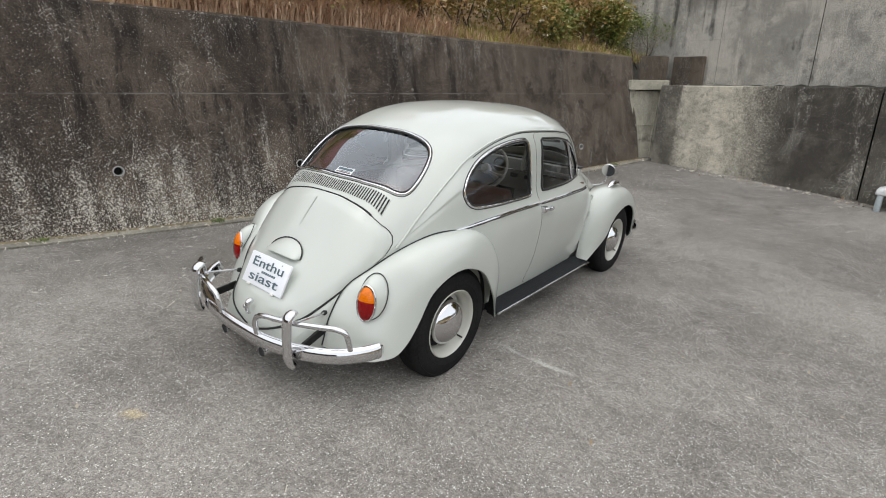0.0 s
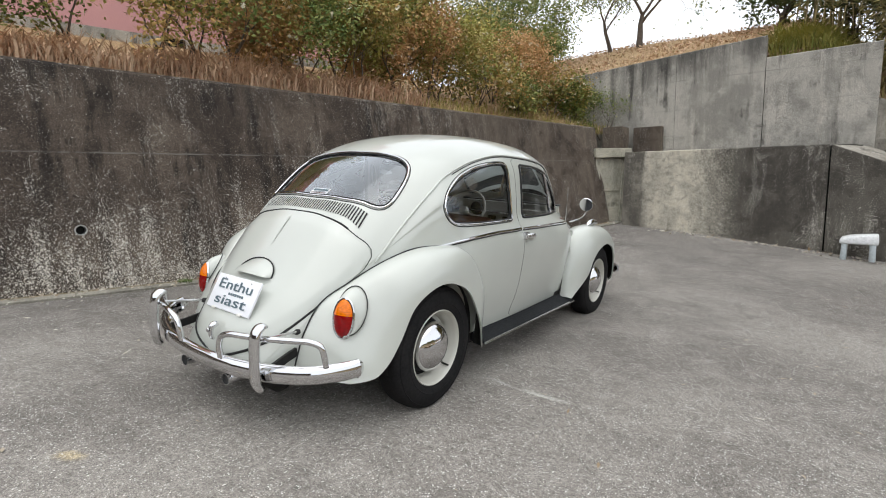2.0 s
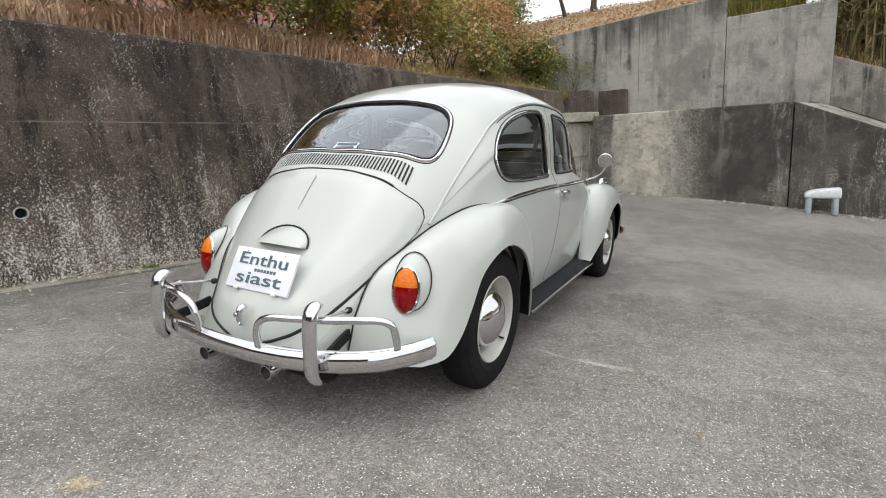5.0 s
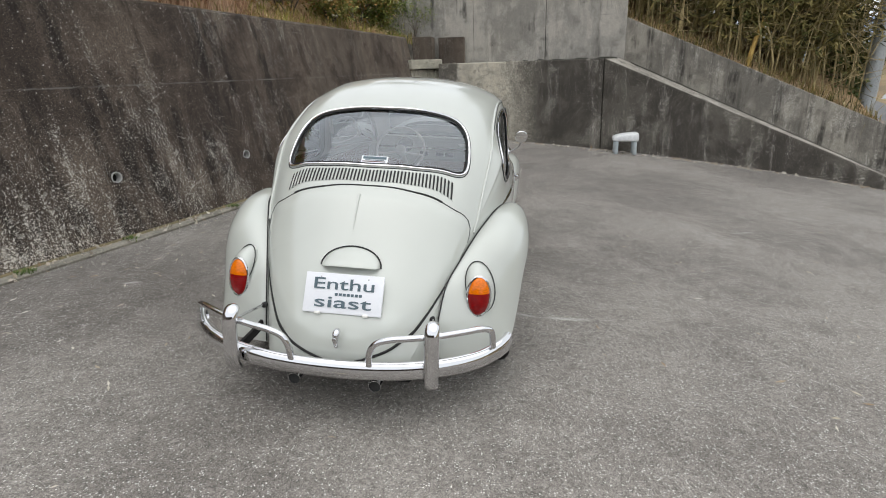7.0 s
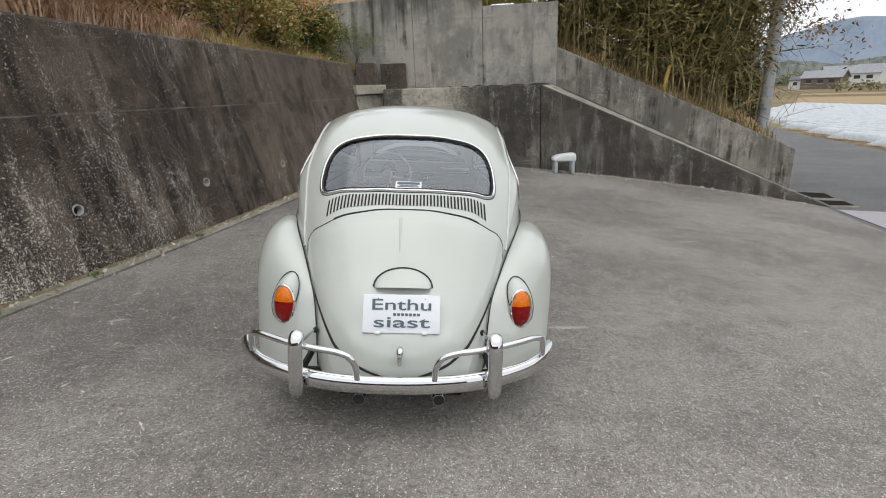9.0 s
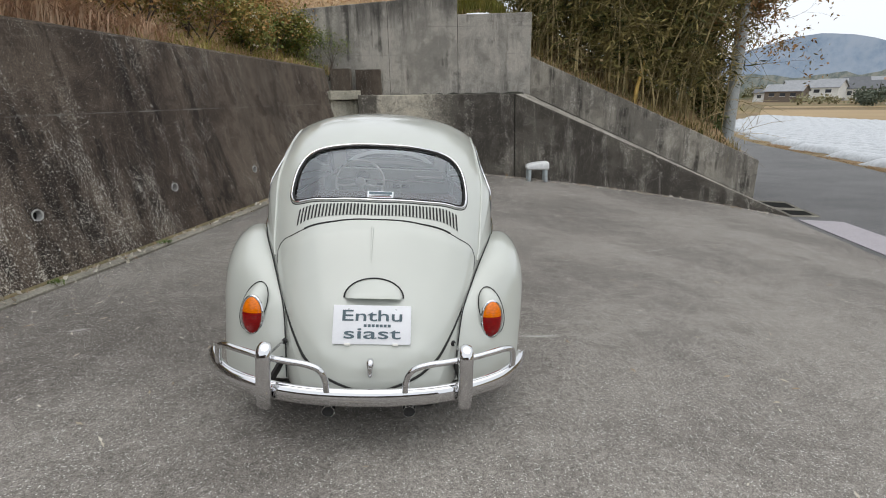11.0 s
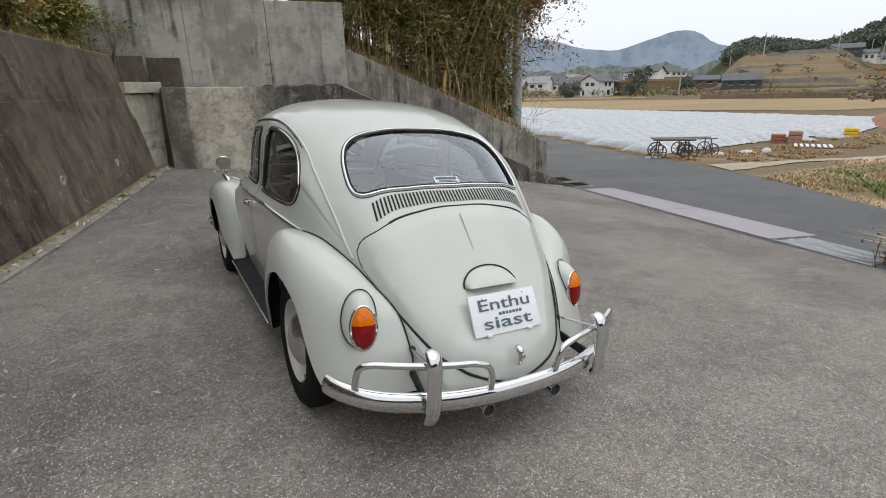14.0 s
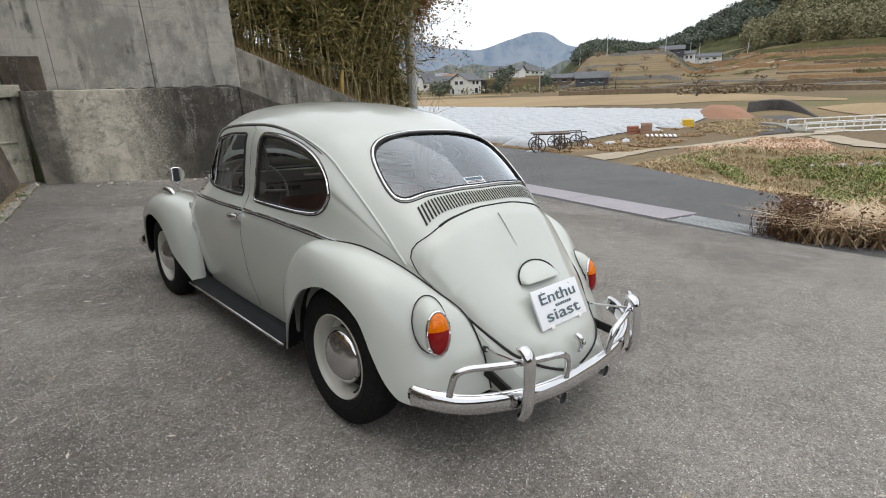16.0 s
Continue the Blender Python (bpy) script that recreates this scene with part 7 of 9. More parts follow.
def twig_shrub(base, height, spread, seed, leaf, label, count, stems=3, length=0.05, stem=0.0, puff=0.085, flowers=0, depth=4):
    """An open shrub: forking stems that show between loose clumps of leaves."""
    rng = np.random.default_rng(seed)
    ob = empty("shrub", Matrix.Translation(base))
    tagged(ob, label, "shrub", "shrubs along the wall")
    bm = bmesh.new()
    tips = []
    for k in range(stems):
        a = 6.28 * (k + rng.random()) / stems
        start = V((0.06 * math.cos(a), 0.06 * math.sin(a), -0.1))
        if stem:
            top = V((0.05 * math.cos(a), 0.05 * math.sin(a), stem))
            tube(bm, [start, start.lerp(top, 0.5) + V((0.03 * rng.normal(), 0.03 * rng.normal(), 0)), top], [0.030, 0.024, 0.020], 6)
            start = top
        limb(bm, start, (spread * math.cos(a), spread * math.sin(a), 1), (height - stem) / 2.35, 0.016, depth, rng, tips, 0.35, 3, 5, 0.72)
    part("trunk", bm, M_BARK, ob, angle=80)
    t = np.array([tuple(q) for q in tips])
    t = t[t[:, 2] > 0.5 * stem + 0.08]
    low = t[:, 2] < 0.55 * height
    t = np.concatenate([t, t[low], t[low] - [0, 0, 0.18 * height]])
    pos = t[rng.integers(0, len(t), count)] + rng.normal(0, puff, (count, 3))
    v, f = leaves(pos, length, length * 0.55, 0.15, rng)
    raw("foliage", v, f.tolist(), leaf, ob)
    if flowers:
        q = t[rng.integers(0, len(t), flowers)] + rng.normal(0, 0.06, (flowers, 3))
        v, f = leaves(np.repeat(q, 5, 0) + rng.normal(0, 0.012, (5 * flowers, 3)), 0.042, 0.042, 0.0, rng)
        raw("blossom", v, f.tolist(), M_BLOSSOM, ob, label="small creamy white blossoms")
    return ob


OPEN_SHRUBS = [
    # along the wall, behind it, height, spread, leaf, stem, leaves, blossoms
    (-4.9, 1.3, 1.7, 0.5, M_FRESH, 0.4, 3200, 4), (-3.2, 1.2, 1.7, 0.5, M_OLIVE, 0.4, 3200, 4), (-1.45, 1.1, 1.75, 0.5, M_FRESH, 0.3, 4200, 5),
    (-0.55, 1.5, 1.7, 0.55, M_FRESH, 0.55, 2600, 3), (0.30, 1.15, 2.0, 0.5, M_OLIVE, 0.55, 4200, 8), (0.95, 0.75, 2.0, 0.5, M_FRESH, 0.55, 3200, 6),
    (1.0, 1.7, 2.2, 0.5, M_OLIVE, 0.5, 3600, 6), (1.5, 0.65, 1.15, 0.4, M_RUSSET, 0.1, 2600, 5), (2.15, 1.1, 1.75, 0.45, M_OLIVE, 0.3, 3000, 8),
    (2.75, 0.75, 1.55, 0.45, M_SAPLING, 0.3, 2000, 8), (2.95, 1.4, 1.95, 0.45, M_OLIVE, 0.35, 4000, 10), (3.55, 0.85, 1.75, 0.5, M_OLIVE, 0.25, 3800, 14),
    (4.25, 0.95, 1.75, 0.5, M_RUSSET, 0.25, 3600, 12), (4.2, 1.7, 2.1, 0.45, M_OLIVE, 0.3, 4200, 10), (4.85, 1.35, 2.0, 0.35, M_SAPLING, 0.3, 1900, 4),
    (5.2, 0.75, 1.25, 0.45, M_OLIVE, 0.1, 1700, 12), (5.75, 1.3, 1.7, 0.4, M_SAPLING, 0.2, 1700, 6), (7.15, 0.65, 1.15, 0.5, M_OLIVE, 0.1, 3000, 16),
    (7.75, 0.55, 0.85, 0.5, M_FRESH, 0.05, 1700, 10), (6.0, 0.5, 0.75, 0.5, M_FRESH, 0.05, 1300, 12),
]
LEAF_WORDS = {M_OLIVE: "open evergreen shrub with olive and russet leaves above the wall", M_FRESH: "green leafy shrub on thin stems above the wall", M_RUSSET: "russet-leaved shrub above the wall", M_SAPLING: "thin yellow-green sapling above the wall"}
for k, (y, back, h, sp, m_, stem, cnt, fl) in enumerate(OPEN_SHRUBS):
    x = left_x(y, 2.2) - 0.3 - back
    twig_shrub((x, y, bank_z(x, y) - 0.03), h * (0.87 if y > 1.8 else 1.0), sp, 40 + k, m_, LEAF_WORDS[m_], int(1.8 * cnt), 3 if m_ is not M_SAPLING else 2, 0.063, 0.7 * stem, 0.11, 4 * fl)
x = left_x(6.35, 2.2) - 1.0
shrub((x, 6.35, bank_z(x, 6.35) - 0.03), 1.75, 0.62, 61, M_RUSSET, "clipped russet dome-shaped shrub above the wall", 7200, 0.12, 14, "shrubs along the wall", 0.05)
twig_shrub((-1.45, 7.95, 2.02), 0.95, 0.5, 90, M_FRESH, "thin green shrub in the corner of the wall", 1500, 3, 0.05, 0.0, 0.08, 8)
# back row
for k, (x, y, h, m_) in enumerate(((-6.0, 3.4, 1.9, M_OLIVE), (-5.5, 5.0, 1.7, M_FRESH), (-4.6, 6.9, 1.6, M_OLIVE), (-4.4, 8.3, 1.6, M_FRESH), (-5.4, 9.4, 2.0, M_FRESH), (-3.4, 9.3, 1.2, M_FRESH))):
    twig_shrub((x, y, bank_z(x, y) - 0.05), h, 0.5, 120 + k, m_, "bushy evergreen at the back of the bank", 7500, 4, 0.07, 0.15, 0.17)
shrub((-4.7, 11.6, bank_z(-4.7, 11.6)), 3.1, 1.25, 140, M_FRESH, "bushy bright green tree on the bank", 8500, 0.12, 0, "", 0.085, name="tree", category="tree")
shrub((-6.9, 12.4, bank_z(-6.9, 12.4)), 3.2, 1.2, 141, M_SHRUB_G, "dense dark green conifer on the bank", 6500, 0.12, 0, "", 0.09, name="conifer", category="tree")


def wood_tree(name, base, height, seed, label, leaf=None, count=0, spread=0.3, length=0.08, r=0.1, depth=4, kids=3, lean=(0, 0), puff=0.12, part_leaf=1.0, shrink_=0.7, trunk=0.4):
    rng = np.random.default_rng(seed)
    ob = empty(name, Matrix.Translation(base))
    tagged(ob, label, "tree")
    bm = bmesh.new()
    tips = []
    limb(bm, (0, 0, -0.2), (lean[0], lean[1], 1), height * trunk, r, depth, rng, tips, spread, kids, 8, shrink_)
    part("trunk", bm, M_BARK, ob, angle=80)
    if leaf is not None and tips:
        t = np.array([tuple(q) for q in tips])
        pick = t[rng.integers(int(len(t) * (1 - part_leaf)), len(t), count)]
        v, f = leaves(pick + rng.normal(0, puff, (count, 3)), length, length * 0.42, 0.5, rng)
        raw("foliage", v, f.tolist(), leaf, ob)
    return ob


wood_tree("tree", (-2.0, 12.6, bank_z(-2.0, 12.6)), 6.6, 5, "bare-branched tree with a few evergreen leaves on the hill", M_FRESH, 300, 0.3, 0.10, 0.105, 5, 3, (0.12, 0), 0.16, 0.3, 0.78, 0.16)
wood_tree("tree", (-2.75, 12.5, bank_z(-2.75, 12.5)), 5.2, 8, "slender evergreen tree on the hill", M_FRESH, 3000, 0.3, 0.09, 0.07, 4, 3, (0.05, 0), 0.2, 0.8, 0.75, 0.2)

# fallen leaves and dry turf on the hill behind the tall wall
pts = []
for k in range(9000):
    x, y = RNG.uniform(-4.5, 3.0), 8.5 + 5.2 * RNG.random() ** 1.4
    pts.append((x, y, bank_z(x, y) - 0.01))
turf("hill_grass", pts[:5200], 0.13, 0.012, 1.1, M_DRYGRASS, "short dry grass on the hill behind the wall")
v, f = leaves(np.array(pts[5200:]) + [0, 0, 0.03], 0.08, 0.05, 0.0)
tagged(raw("fallen_leaves", v, f.tolist(), M_RUSTGRASS), "brown fallen leaves on the hill", "leaves", kind="stuff")
pts = []
for k in range(2600):
    x, y = RNG.uniform(1.45, 3.05), 8.5 + abs(RNG.normal(0, 0.7))
    pts.append((x, y, bank_z(x, y) - 0.02))
turf("dwarf_bamboo", pts, 0.5, 0.022, 0.9, M_YELLOWLEAF, "yellow-green dwarf bamboo and dry grass above the wall", "bamboo grass")

for k, (x, y, h, r) in enumerate(((1.3, 12.4, 3.0, 1.1), (3.0, 11.6, 3.6, 1.3), (4.6, 12.6, 4.4, 1.5))):
    z = bank_z(x, y) if x < 3.1 else slope_z(x, y)
    shrub((x, y, z - 0.1), h, r, 150 + k, M_SHRUB_G, "dark leafy evergreen behind the tall wall", 6000, 0.1, 0, "evergreens behind the tall wall", 0.11, name="tree", category="tree")

# ---- bamboo thicket behind the sloping parapet ----
def parapet_y(x):
    return 8.16 - 1.16 * (x - 3.079) / (7.985 - 3.079) + 0.26


def thicket():
    rng = np.random.default_rng(21)
    ob = empty("bamboo_thicket", Matrix.Translation((5.5, 9.0, 1.0)))
    tagged(ob, "dense bamboo thicket with dry canes behind the parapet", "bamboo", kind="stuff")
    inv = Matrix.Translation((-5.5, -9.0, -1.0))
    lv, rest = [], bmesh.new()
    n_part = 0
    for k in range(470):
        x = rng.uniform(1.6, 7.9) if k % 3 else rng.uniform(3.0, 7.5)
        dy = abs(rng.normal(0, 0.9)) + 0.3 + max(0, x - 6.5) * 0.5 if k < 330 else rng.uniform(0.8, 4.0)
        y = (parapet_y(x) if x > 3.08 else 8.45) + dy
        if x < 3.3 and y < 10.2:
            continue
        z = slope_z(x, y) if x > 3.1 else bank_z(x, y)
        if z < -50:
            z = 1.0
        h = rng.uniform(3.4, 5.6) * (1.0 if rng.random() < 0.75 else 0.45)
        a = rng.uniform(0, 6.28)
        lean = rng.uniform(0.05, 0.6) if k % 3 else rng.uniform(0.5, 1.0)
        dx, dyy = lean * (0.7 * math.cos(a) + 0.25 - 0.7 * smooth01((x - 5.8) / 1.6)), lean * math.sin(a) * 0.5 - 0.08
        r = rng.uniform(0.008, 0.019)
        pts = [V((x + dx * h * q * q, y + dyy * h * q * q, z - 0.1 + h * (q - 0.12 * lean * q * q))) for q in (0, 0.2, 0.4, 0.6, 0.8, 1.0)]
        if dy < 1.7 and n_part < 150:
            bm = bmesh.new()
            tube(bm, [inv @ p for p in pts], [r, r, r * 0.95, r * 0.85, r * 0.6, r * 0.25], 5)
            part("cane", bm, M_BAMBOO_C, ob)
            n_part += 1
        else:
            tube(rest, [inv @ p for p in pts], [r, r, r * 0.95, r * 0.85, r * 0.6, r * 0.25], 4)
        m_ = int((38 if dy < 1.3 else 44) * h / 4.5)
        q = rng.uniform(0.10, 1.0, m_) ** 0.75
        for t in q:
            i = min(4, int(t * 5))
            p = pts[i].lerp(pts[i + 1], t * 5 - i)
            c0 = (p.x + rng.normal(0, 0.2), p.y + rng.normal(0, 0.18), p.z + rng.normal(0, 0.12))
            lv += [(c0[0] + rng.normal(0, 0.05), c0[1] + rng.normal(0, 0.05), c0[2] + rng.normal(0, 0.05)) for _ in range(6)]
    part("canes", rest, M_BAMBOO_C, ob)
    c = np.array(lv) - [5.5, 9.0, 1.0]
    v, f = leaves(c, 0.19, 0.034, 0.5, rng)
    raw("foliage", v, f.tolist(), M_BAMBOO_L, ob)
    # thin dead twigs that cross between the canes
    bm = bmesh.new()
    for k in range(520):
        x = rng.uniform(3.1, 8.2)
        y = parapet_y(x) + abs(rng.normal(0, 0.6)) + 0.15
        z = max(slope_z(x, y), -1) + rng.uniform(0, 2.2) ** 1.2
        d = V((rng.normal(0, 1), rng.normal(0, 0.5), rng.normal(0.4, 0.7))).normalized()
        l_ = rng.uniform(0.4, 1.3)
        p = V((x, y, z))
        tube(bm, [inv @ p, inv @ (p + d * l_ * 0.5 + V((0, 0, 0.04))), inv @ (p + d * l_)], [0.006, 0.005, 0.002], 3)
    part("twigs", bm, M_BAMBOO_C, ob)
    return ob


thicket()
bm = bmesh.new()
p0 = V((5.45, parapet_y(5.45) + 0.12, slope_z(5.45, parapet_y(5.45) + 0.12) - 0.1))
tube(bm, [p0, p0 + V((0.10, 0.1, 0.45)), p0 + V((0.26, 0.2, 0.95)), p0 + V((0.3, 0.3, 1.25))], [0.05, 0.045, 0.03, 0.012], 7)
M_STRAW = surface("yellow dead stalk", (0.42, 0.27, 0.06), (0.5, 0.34, 0.1), 12, 60, 0.7)
tagged(part("dead_stalk", bm, M_STRAW), "thick yellow dead bamboo stalk leaning on the slope", "bamboo")
pts = []
for k in range(5200):
    x = RNG.uniform(3.1, 7.85)
    y = parapet_y(x) + abs(RNG.normal(0, 0.35)) - 0.02
    pts.append((x, y, max(slope_z(x, y), -1.5) - 0.02))
turf("dry_grass", pts[:3600], 0.17, 0.012, 1.1, M_STRAWGRASS, "dry grass fringe along the top of the parapet")
turf("dry_grass", pts[3600:4300], 0.40, 0.014, 0.9, M_BAMBOO_L, "low bamboo grass along the parapet")

# utility pole and the sparse red-leaved tree behind it
pole = empty("utility_pole", Matrix.Translation((8.23, 8.65, road_z(8.23, 8.65) - 0.1)))
tagged(pole, "grey steel utility pole beside the lane", "utility pole")
bm = bmesh.new()
tube(bm, [(0, 0, 0), (0, 0, 3), (0, 0, 6), (0, 0, 9)], [0.15, 0.14, 0.128, 0.115], 20)
part("shaft", bm, M_GALV, pole)
for z in (2.0, 3.45, 5.2):
    bm = bmesh.new()
    tube(bm, [(0, 0, z), (0, 0, z + 0.04)], [0.150, 0.150], 20)
    part("band", bm, M_GALV, pole, "steel strap round the pole")


def pole_tree():
    """Leans out of the thicket past the pole: bare twigs at the tips, browned leaves nearer in."""
    rng = np.random.default_rng(31)
    ob = empty("tree", Matrix.Translation((7.55, 9.55, -0.9)))
    tagged(ob, "sparse tree with red-brown leaves and bare twigs", "tree")
    bm = bmesh.new()
    stem = [V(p) for p in ((0, 0, -0.3), (0.08, 0.05, 1.2), (0.22, 0.02, 2.6), (0.42, -0.04, 4.0), (0.60, -0.10, 5.4), (0.72, -0.15, 6.6))]
    tube(bm, stem, [0.085, 0.075, 0.065, 0.05, 0.035, 0.018], 9)
    tips = []
    for k in range(24):
        f = 1.9 + 3.1 * k / 23
        i = int(f)
        p = stem[i].lerp(stem[min(i + 1, 5)], f - i)
        a = radians(-32 + 38 * rng.normal())
        out = 1.0 + 0.25 * rng.normal()
        limb(bm, p, (out * math.cos(a), out * math.sin(a), 0.75 + 0.3 * rng.random()), 0.80 + 0.22 * rng.random(), 0.030, 4, rng, tips, 0.33, 3, 5, 0.74)
    part("trunk", bm, M_BARK, ob, angle=80)
    t = np.array([tuple(q) for q in tips])
    reach = np.hypot(t[:, 0], t[:, 1])
    weight = np.where(reach < 1.9, 1.0, 0.45)
    pick = t[rng.choice(len(t), 20000, p=weight / weight.sum())]
    v, f = leaves(pick + rng.normal(0, 0.10, (20000, 3)), 0.095, 0.042, 0.5, rng)
    raw("foliage", v, f.tolist(), M_REDLEAF, ob)


pole_tree()
shrub((7.75, 9.0, -0.9), 2.9, 0.55, 171, M_SHRUB_G, "dark bushy growth beside the pole", 3600, 0.1, 0, "", 0.10)
shrub((8.15, 9.35, -0.9), 3.3, 0.40, 172, M_BAMBOO_L, "loose leafy growth behind the pole", 3200, 0.1, 0, "", 0.11)

# ---- things in the yard ----
def stool():
    ob = empty("stool", Matrix.Translation((2.86, 6.45, yard_z(2.86, 6.45))) @ Matrix.Rotation(radians(-4), 4, "Z"))
    tagged(ob, "pale plastic bath stool with a sloping white seat against the wall", "stool")
    # the seat is a thick wedge: high at one end, rounded down at the other
    top = spline([(-0.225, 0.262), (-0.222, 0.300), (-0.185, 0.338), (-0.10, 0.366), (0.02, 0.383), (0.14, 0.392), (0.205, 0.393), (0.222, 0.375)], 26)
    edge = top + [(0.225, 0.300), (0.222, 0.252), (0.20, 0.245), (0.0, 0.247), (-0.20, 0.250)]
    bm = bmesh.new()
    rings = []
    for y, inset in ((-0.15, 0.022), (-0.143, 0.008), (-0.128, 0.0), (0.128, 0.0), (0.143, 0.008), (0.15, 0.022)):
        rings.append([bm.verts.new((x * (1 - inset / 0.225), y, 0.32 + (z - 0.32) * (1 - inset / 0.075))) for x, z in edge])
    for a, b in zip(rings, rings[1:]):
        for i in range(len(a)):
            bm.faces.new((a[i], a[(i + 1) % len(a)], b[(i + 1) % len(b)], b[i]))
    bm.faces.new(rings[0][::-1])
    bm.faces.new(rings[-1])
    bmesh.ops.recalc_face_normals(bm, faces=bm.faces)
    part("seat", bm, M_STOOLSEAT, ob, "thick white seat", angle=50)
    for s_ in (-1, 1):
        for q in (-1, 1):
            bm = bmesh.new()
            tube(bm, [(s_ * 0.168, q * 0.10, 0.0), (s_ * 0.168, q * 0.10, 0.004), (s_ * 0.163, q * 0.098, 0.25), (s_ * 0.163, q * 0.098, 0.27)], [0.036, 0.040, 0.037, 0.037], 16)
            part("leg", bm, M_WHITEPLASTIC, ob, "pale blue-grey leg", angle=50)
    return ob


stool()

# litter: leaves and pale chips on the asphalt
pts = []
for k in range(420):
    x, y = RNG.uniform(-3.0, 6.2), RNG.uniform(-4.0, 6.4)
    if abs(x) < 0.8 and abs(y) < 1.9:
        continue
    if x < left_x(y, 0) + 0.3:
        continue
    pts.append((x, y, pave_z(x, y) + 0.006))
for k in range(260):
    y = RNG.uniform(-2.5, 6.3)
    x = left_x(y, 0) + 0.3 + abs(RNG.normal(0, 0.9))
    if abs(x) > 0.85 or abs(y) > 2.0:
        pts.append((x, y, pave_z(x, y) + 0.006))
v, f = leaves(pts, 0.058, 0.016, 0.0)
v = v.reshape(-1, 4, 3)
v[:, :, 2] = v[:, :1, 2] + 0.004 * RNG.random((len(v), 4))
M_LITTER = leafy("pale fallen leaves", (0.50, 0.45, 0.36), (0.68, 0.64, 0.56), (0.26, 0.18, 0.10))
tagged(raw("fallen_leaves", v.reshape(-1, 3), f.tolist(), M_LITTER), "small dry leaves scattered on the asphalt", "leaves", kind="stuff")
pts = []
for k in range(1500):
    u = RNG.random()
    y = -8.5 + 15.4 * u
    x = left_x(y, 0) + 0.06 + 0.14 * RNG.random()
    pts.append((x, y, yard_z(x, y) + 0.02))
v, f = leaves(pts, 0.05, 0.028, 0.1)
tagged(raw("fallen_leaves", v, f.tolist(), M_LITTER), "dry leaves gathered in the gutter", "leaves", kind="stuff")
pts = []
for k in range(420):
    u = RNG.random()
    x = -0.2 + 8.2 * u
    y = 6.86 - 0.063 * (x + 0.2) - abs(RNG.normal(0, 0.10)) - 0.07
    pts.append((x, y, pave_z(x, y) + 0.01))
v, f = leaves(pts, 0.05, 0.03, 0.0)
tagged(raw("fallen_leaves", v, f.tolist(), M_LITTER), "dry leaves blown against the wall", "leaves", kind="stuff")


def tuft(x, y, z, r, h, n, material, label, name="weed"):
    t, q = RNG.uniform(0, 6.28, n), r * RNG.random(n) ** 0.7
    p = np.stack([x + q * np.cos(t), y + q * np.sin(t), np.full(n, z)], 1)
    v, f = blades(p, h, 0.008, 1.0)
    tagged(raw(name, v, f, material), label, "weed", "weeds in the gutter")


for x, y in ((-2.86, -0.55), (-2.62, 0.30), (-2.35, 1.5), (-1.45, 4.8), (-3.3, -2.0), (-1.1, 6.1)):
    xx = left_x(y, 0) + 0.13
    tuft(xx, y, yard_z(xx, y) + 0.01, 0.07, 0.07, 90, M_GREENGRASS, "small green weed growing in the gutter")

# weed clump beside the grating
def clump():
    rng = np.random.default_rng(71)
    ob = empty("weed_clump", Matrix.Translation((6.9, -1.75, -0.75)))
    tagged(ob, "clump of dry tan grass and dark red-brown weeds by the grating", "weeds", kind="stuff")
    a, b = [], []
    for k in range(7000):
        s = rng.random()
        x, y = 6.20 + 0.70 * s + rng.normal(0, 0.17) + 0.2, -1.25 - 2.9 * s + rng.normal(0, 0.14)
        p = (x - 6.9, y + 1.75, pave_z(x, y) + 0.73)
        (b if (s < 0.09 or rng.random() < 0.02) else a).append(p)
    v, f = blades(a, 0.66, 0.021, 1.1, rng)
    raw("dry_blades", v, f, M_STRAWGRASS, ob)
    v, f = blades(b, 0.62, 0.012, 0.5, rng)
    raw("dark_blades", v, f, M_DARKWEED, ob)
    n_leaf = 2400
    pts_ = np.array(b)[rng.integers(0, len(b), n_leaf)] + np.stack([rng.normal(0, 0.07, n_leaf), rng.normal(0, 0.07, n_leaf), rng.uniform(0.02, 1.0, n_leaf) ** 1.5 * 0.58], 1)
    v, f = leaves(pts_, 0.06, 0.03, 0.0, rng)
    raw("dark_leaves", v, f.tolist(), M_DARKWEED, ob)


clump()

# pink building above the bank
def pink_building():
    ob = empty("building", Matrix.Translation((-8.66, 2.3, 3.6)) @ Matrix.Rotation(radians(-15.1), 4, "Z"))
    tagged(ob, "pink rendered building with a grey plinth behind the shrubs", "building")
    bm = bmesh.new()
    box(bm, (-5, -9, 0.5), (0, 4.2, 5.2), 0.01)
    part("wall", bm, M_PINK, ob, smooth=False)
    bm = bmesh.new()
    box(bm, (-5.0, -9.04, -0.8), (0.04, 4.24, 0.5), 0.01)
    part("plinth", bm, M_WALL_U, ob, "grey concrete plinth", smooth=False)
    bm = bmesh.new()
    box(bm, (0.003, 0.05, 0.12), (0.05, 0.5, 0.48), 0.004)
    part("vent", bm, M_DARK, ob, "dark opening low in the wall", smooth=False)
    for z in (1.6, 2.7):
        bm = bmesh.new()
        box(bm, (-0.02, -9.01, z), (0.006, 4.21, z + 0.012))
        part("groove", bm, M_PINKLINE, ob, smooth=False)


M_PINKLINE = surface("pink groove", (0.40, 0.20, 0.20), (0.44, 0.23, 0.23), 1, 60, 0.9)
pink_building()


# ---- fields across the lane ----
def at(az, d, lift=0.0):
    """A place on the land by bearing and distance from the end of the walk."""
    x, y = -1.67 + d * math.sin(radians(az)), -2.97 + d * math.cos(radians(az))
    return V((x, y, land(x, y) + lift))


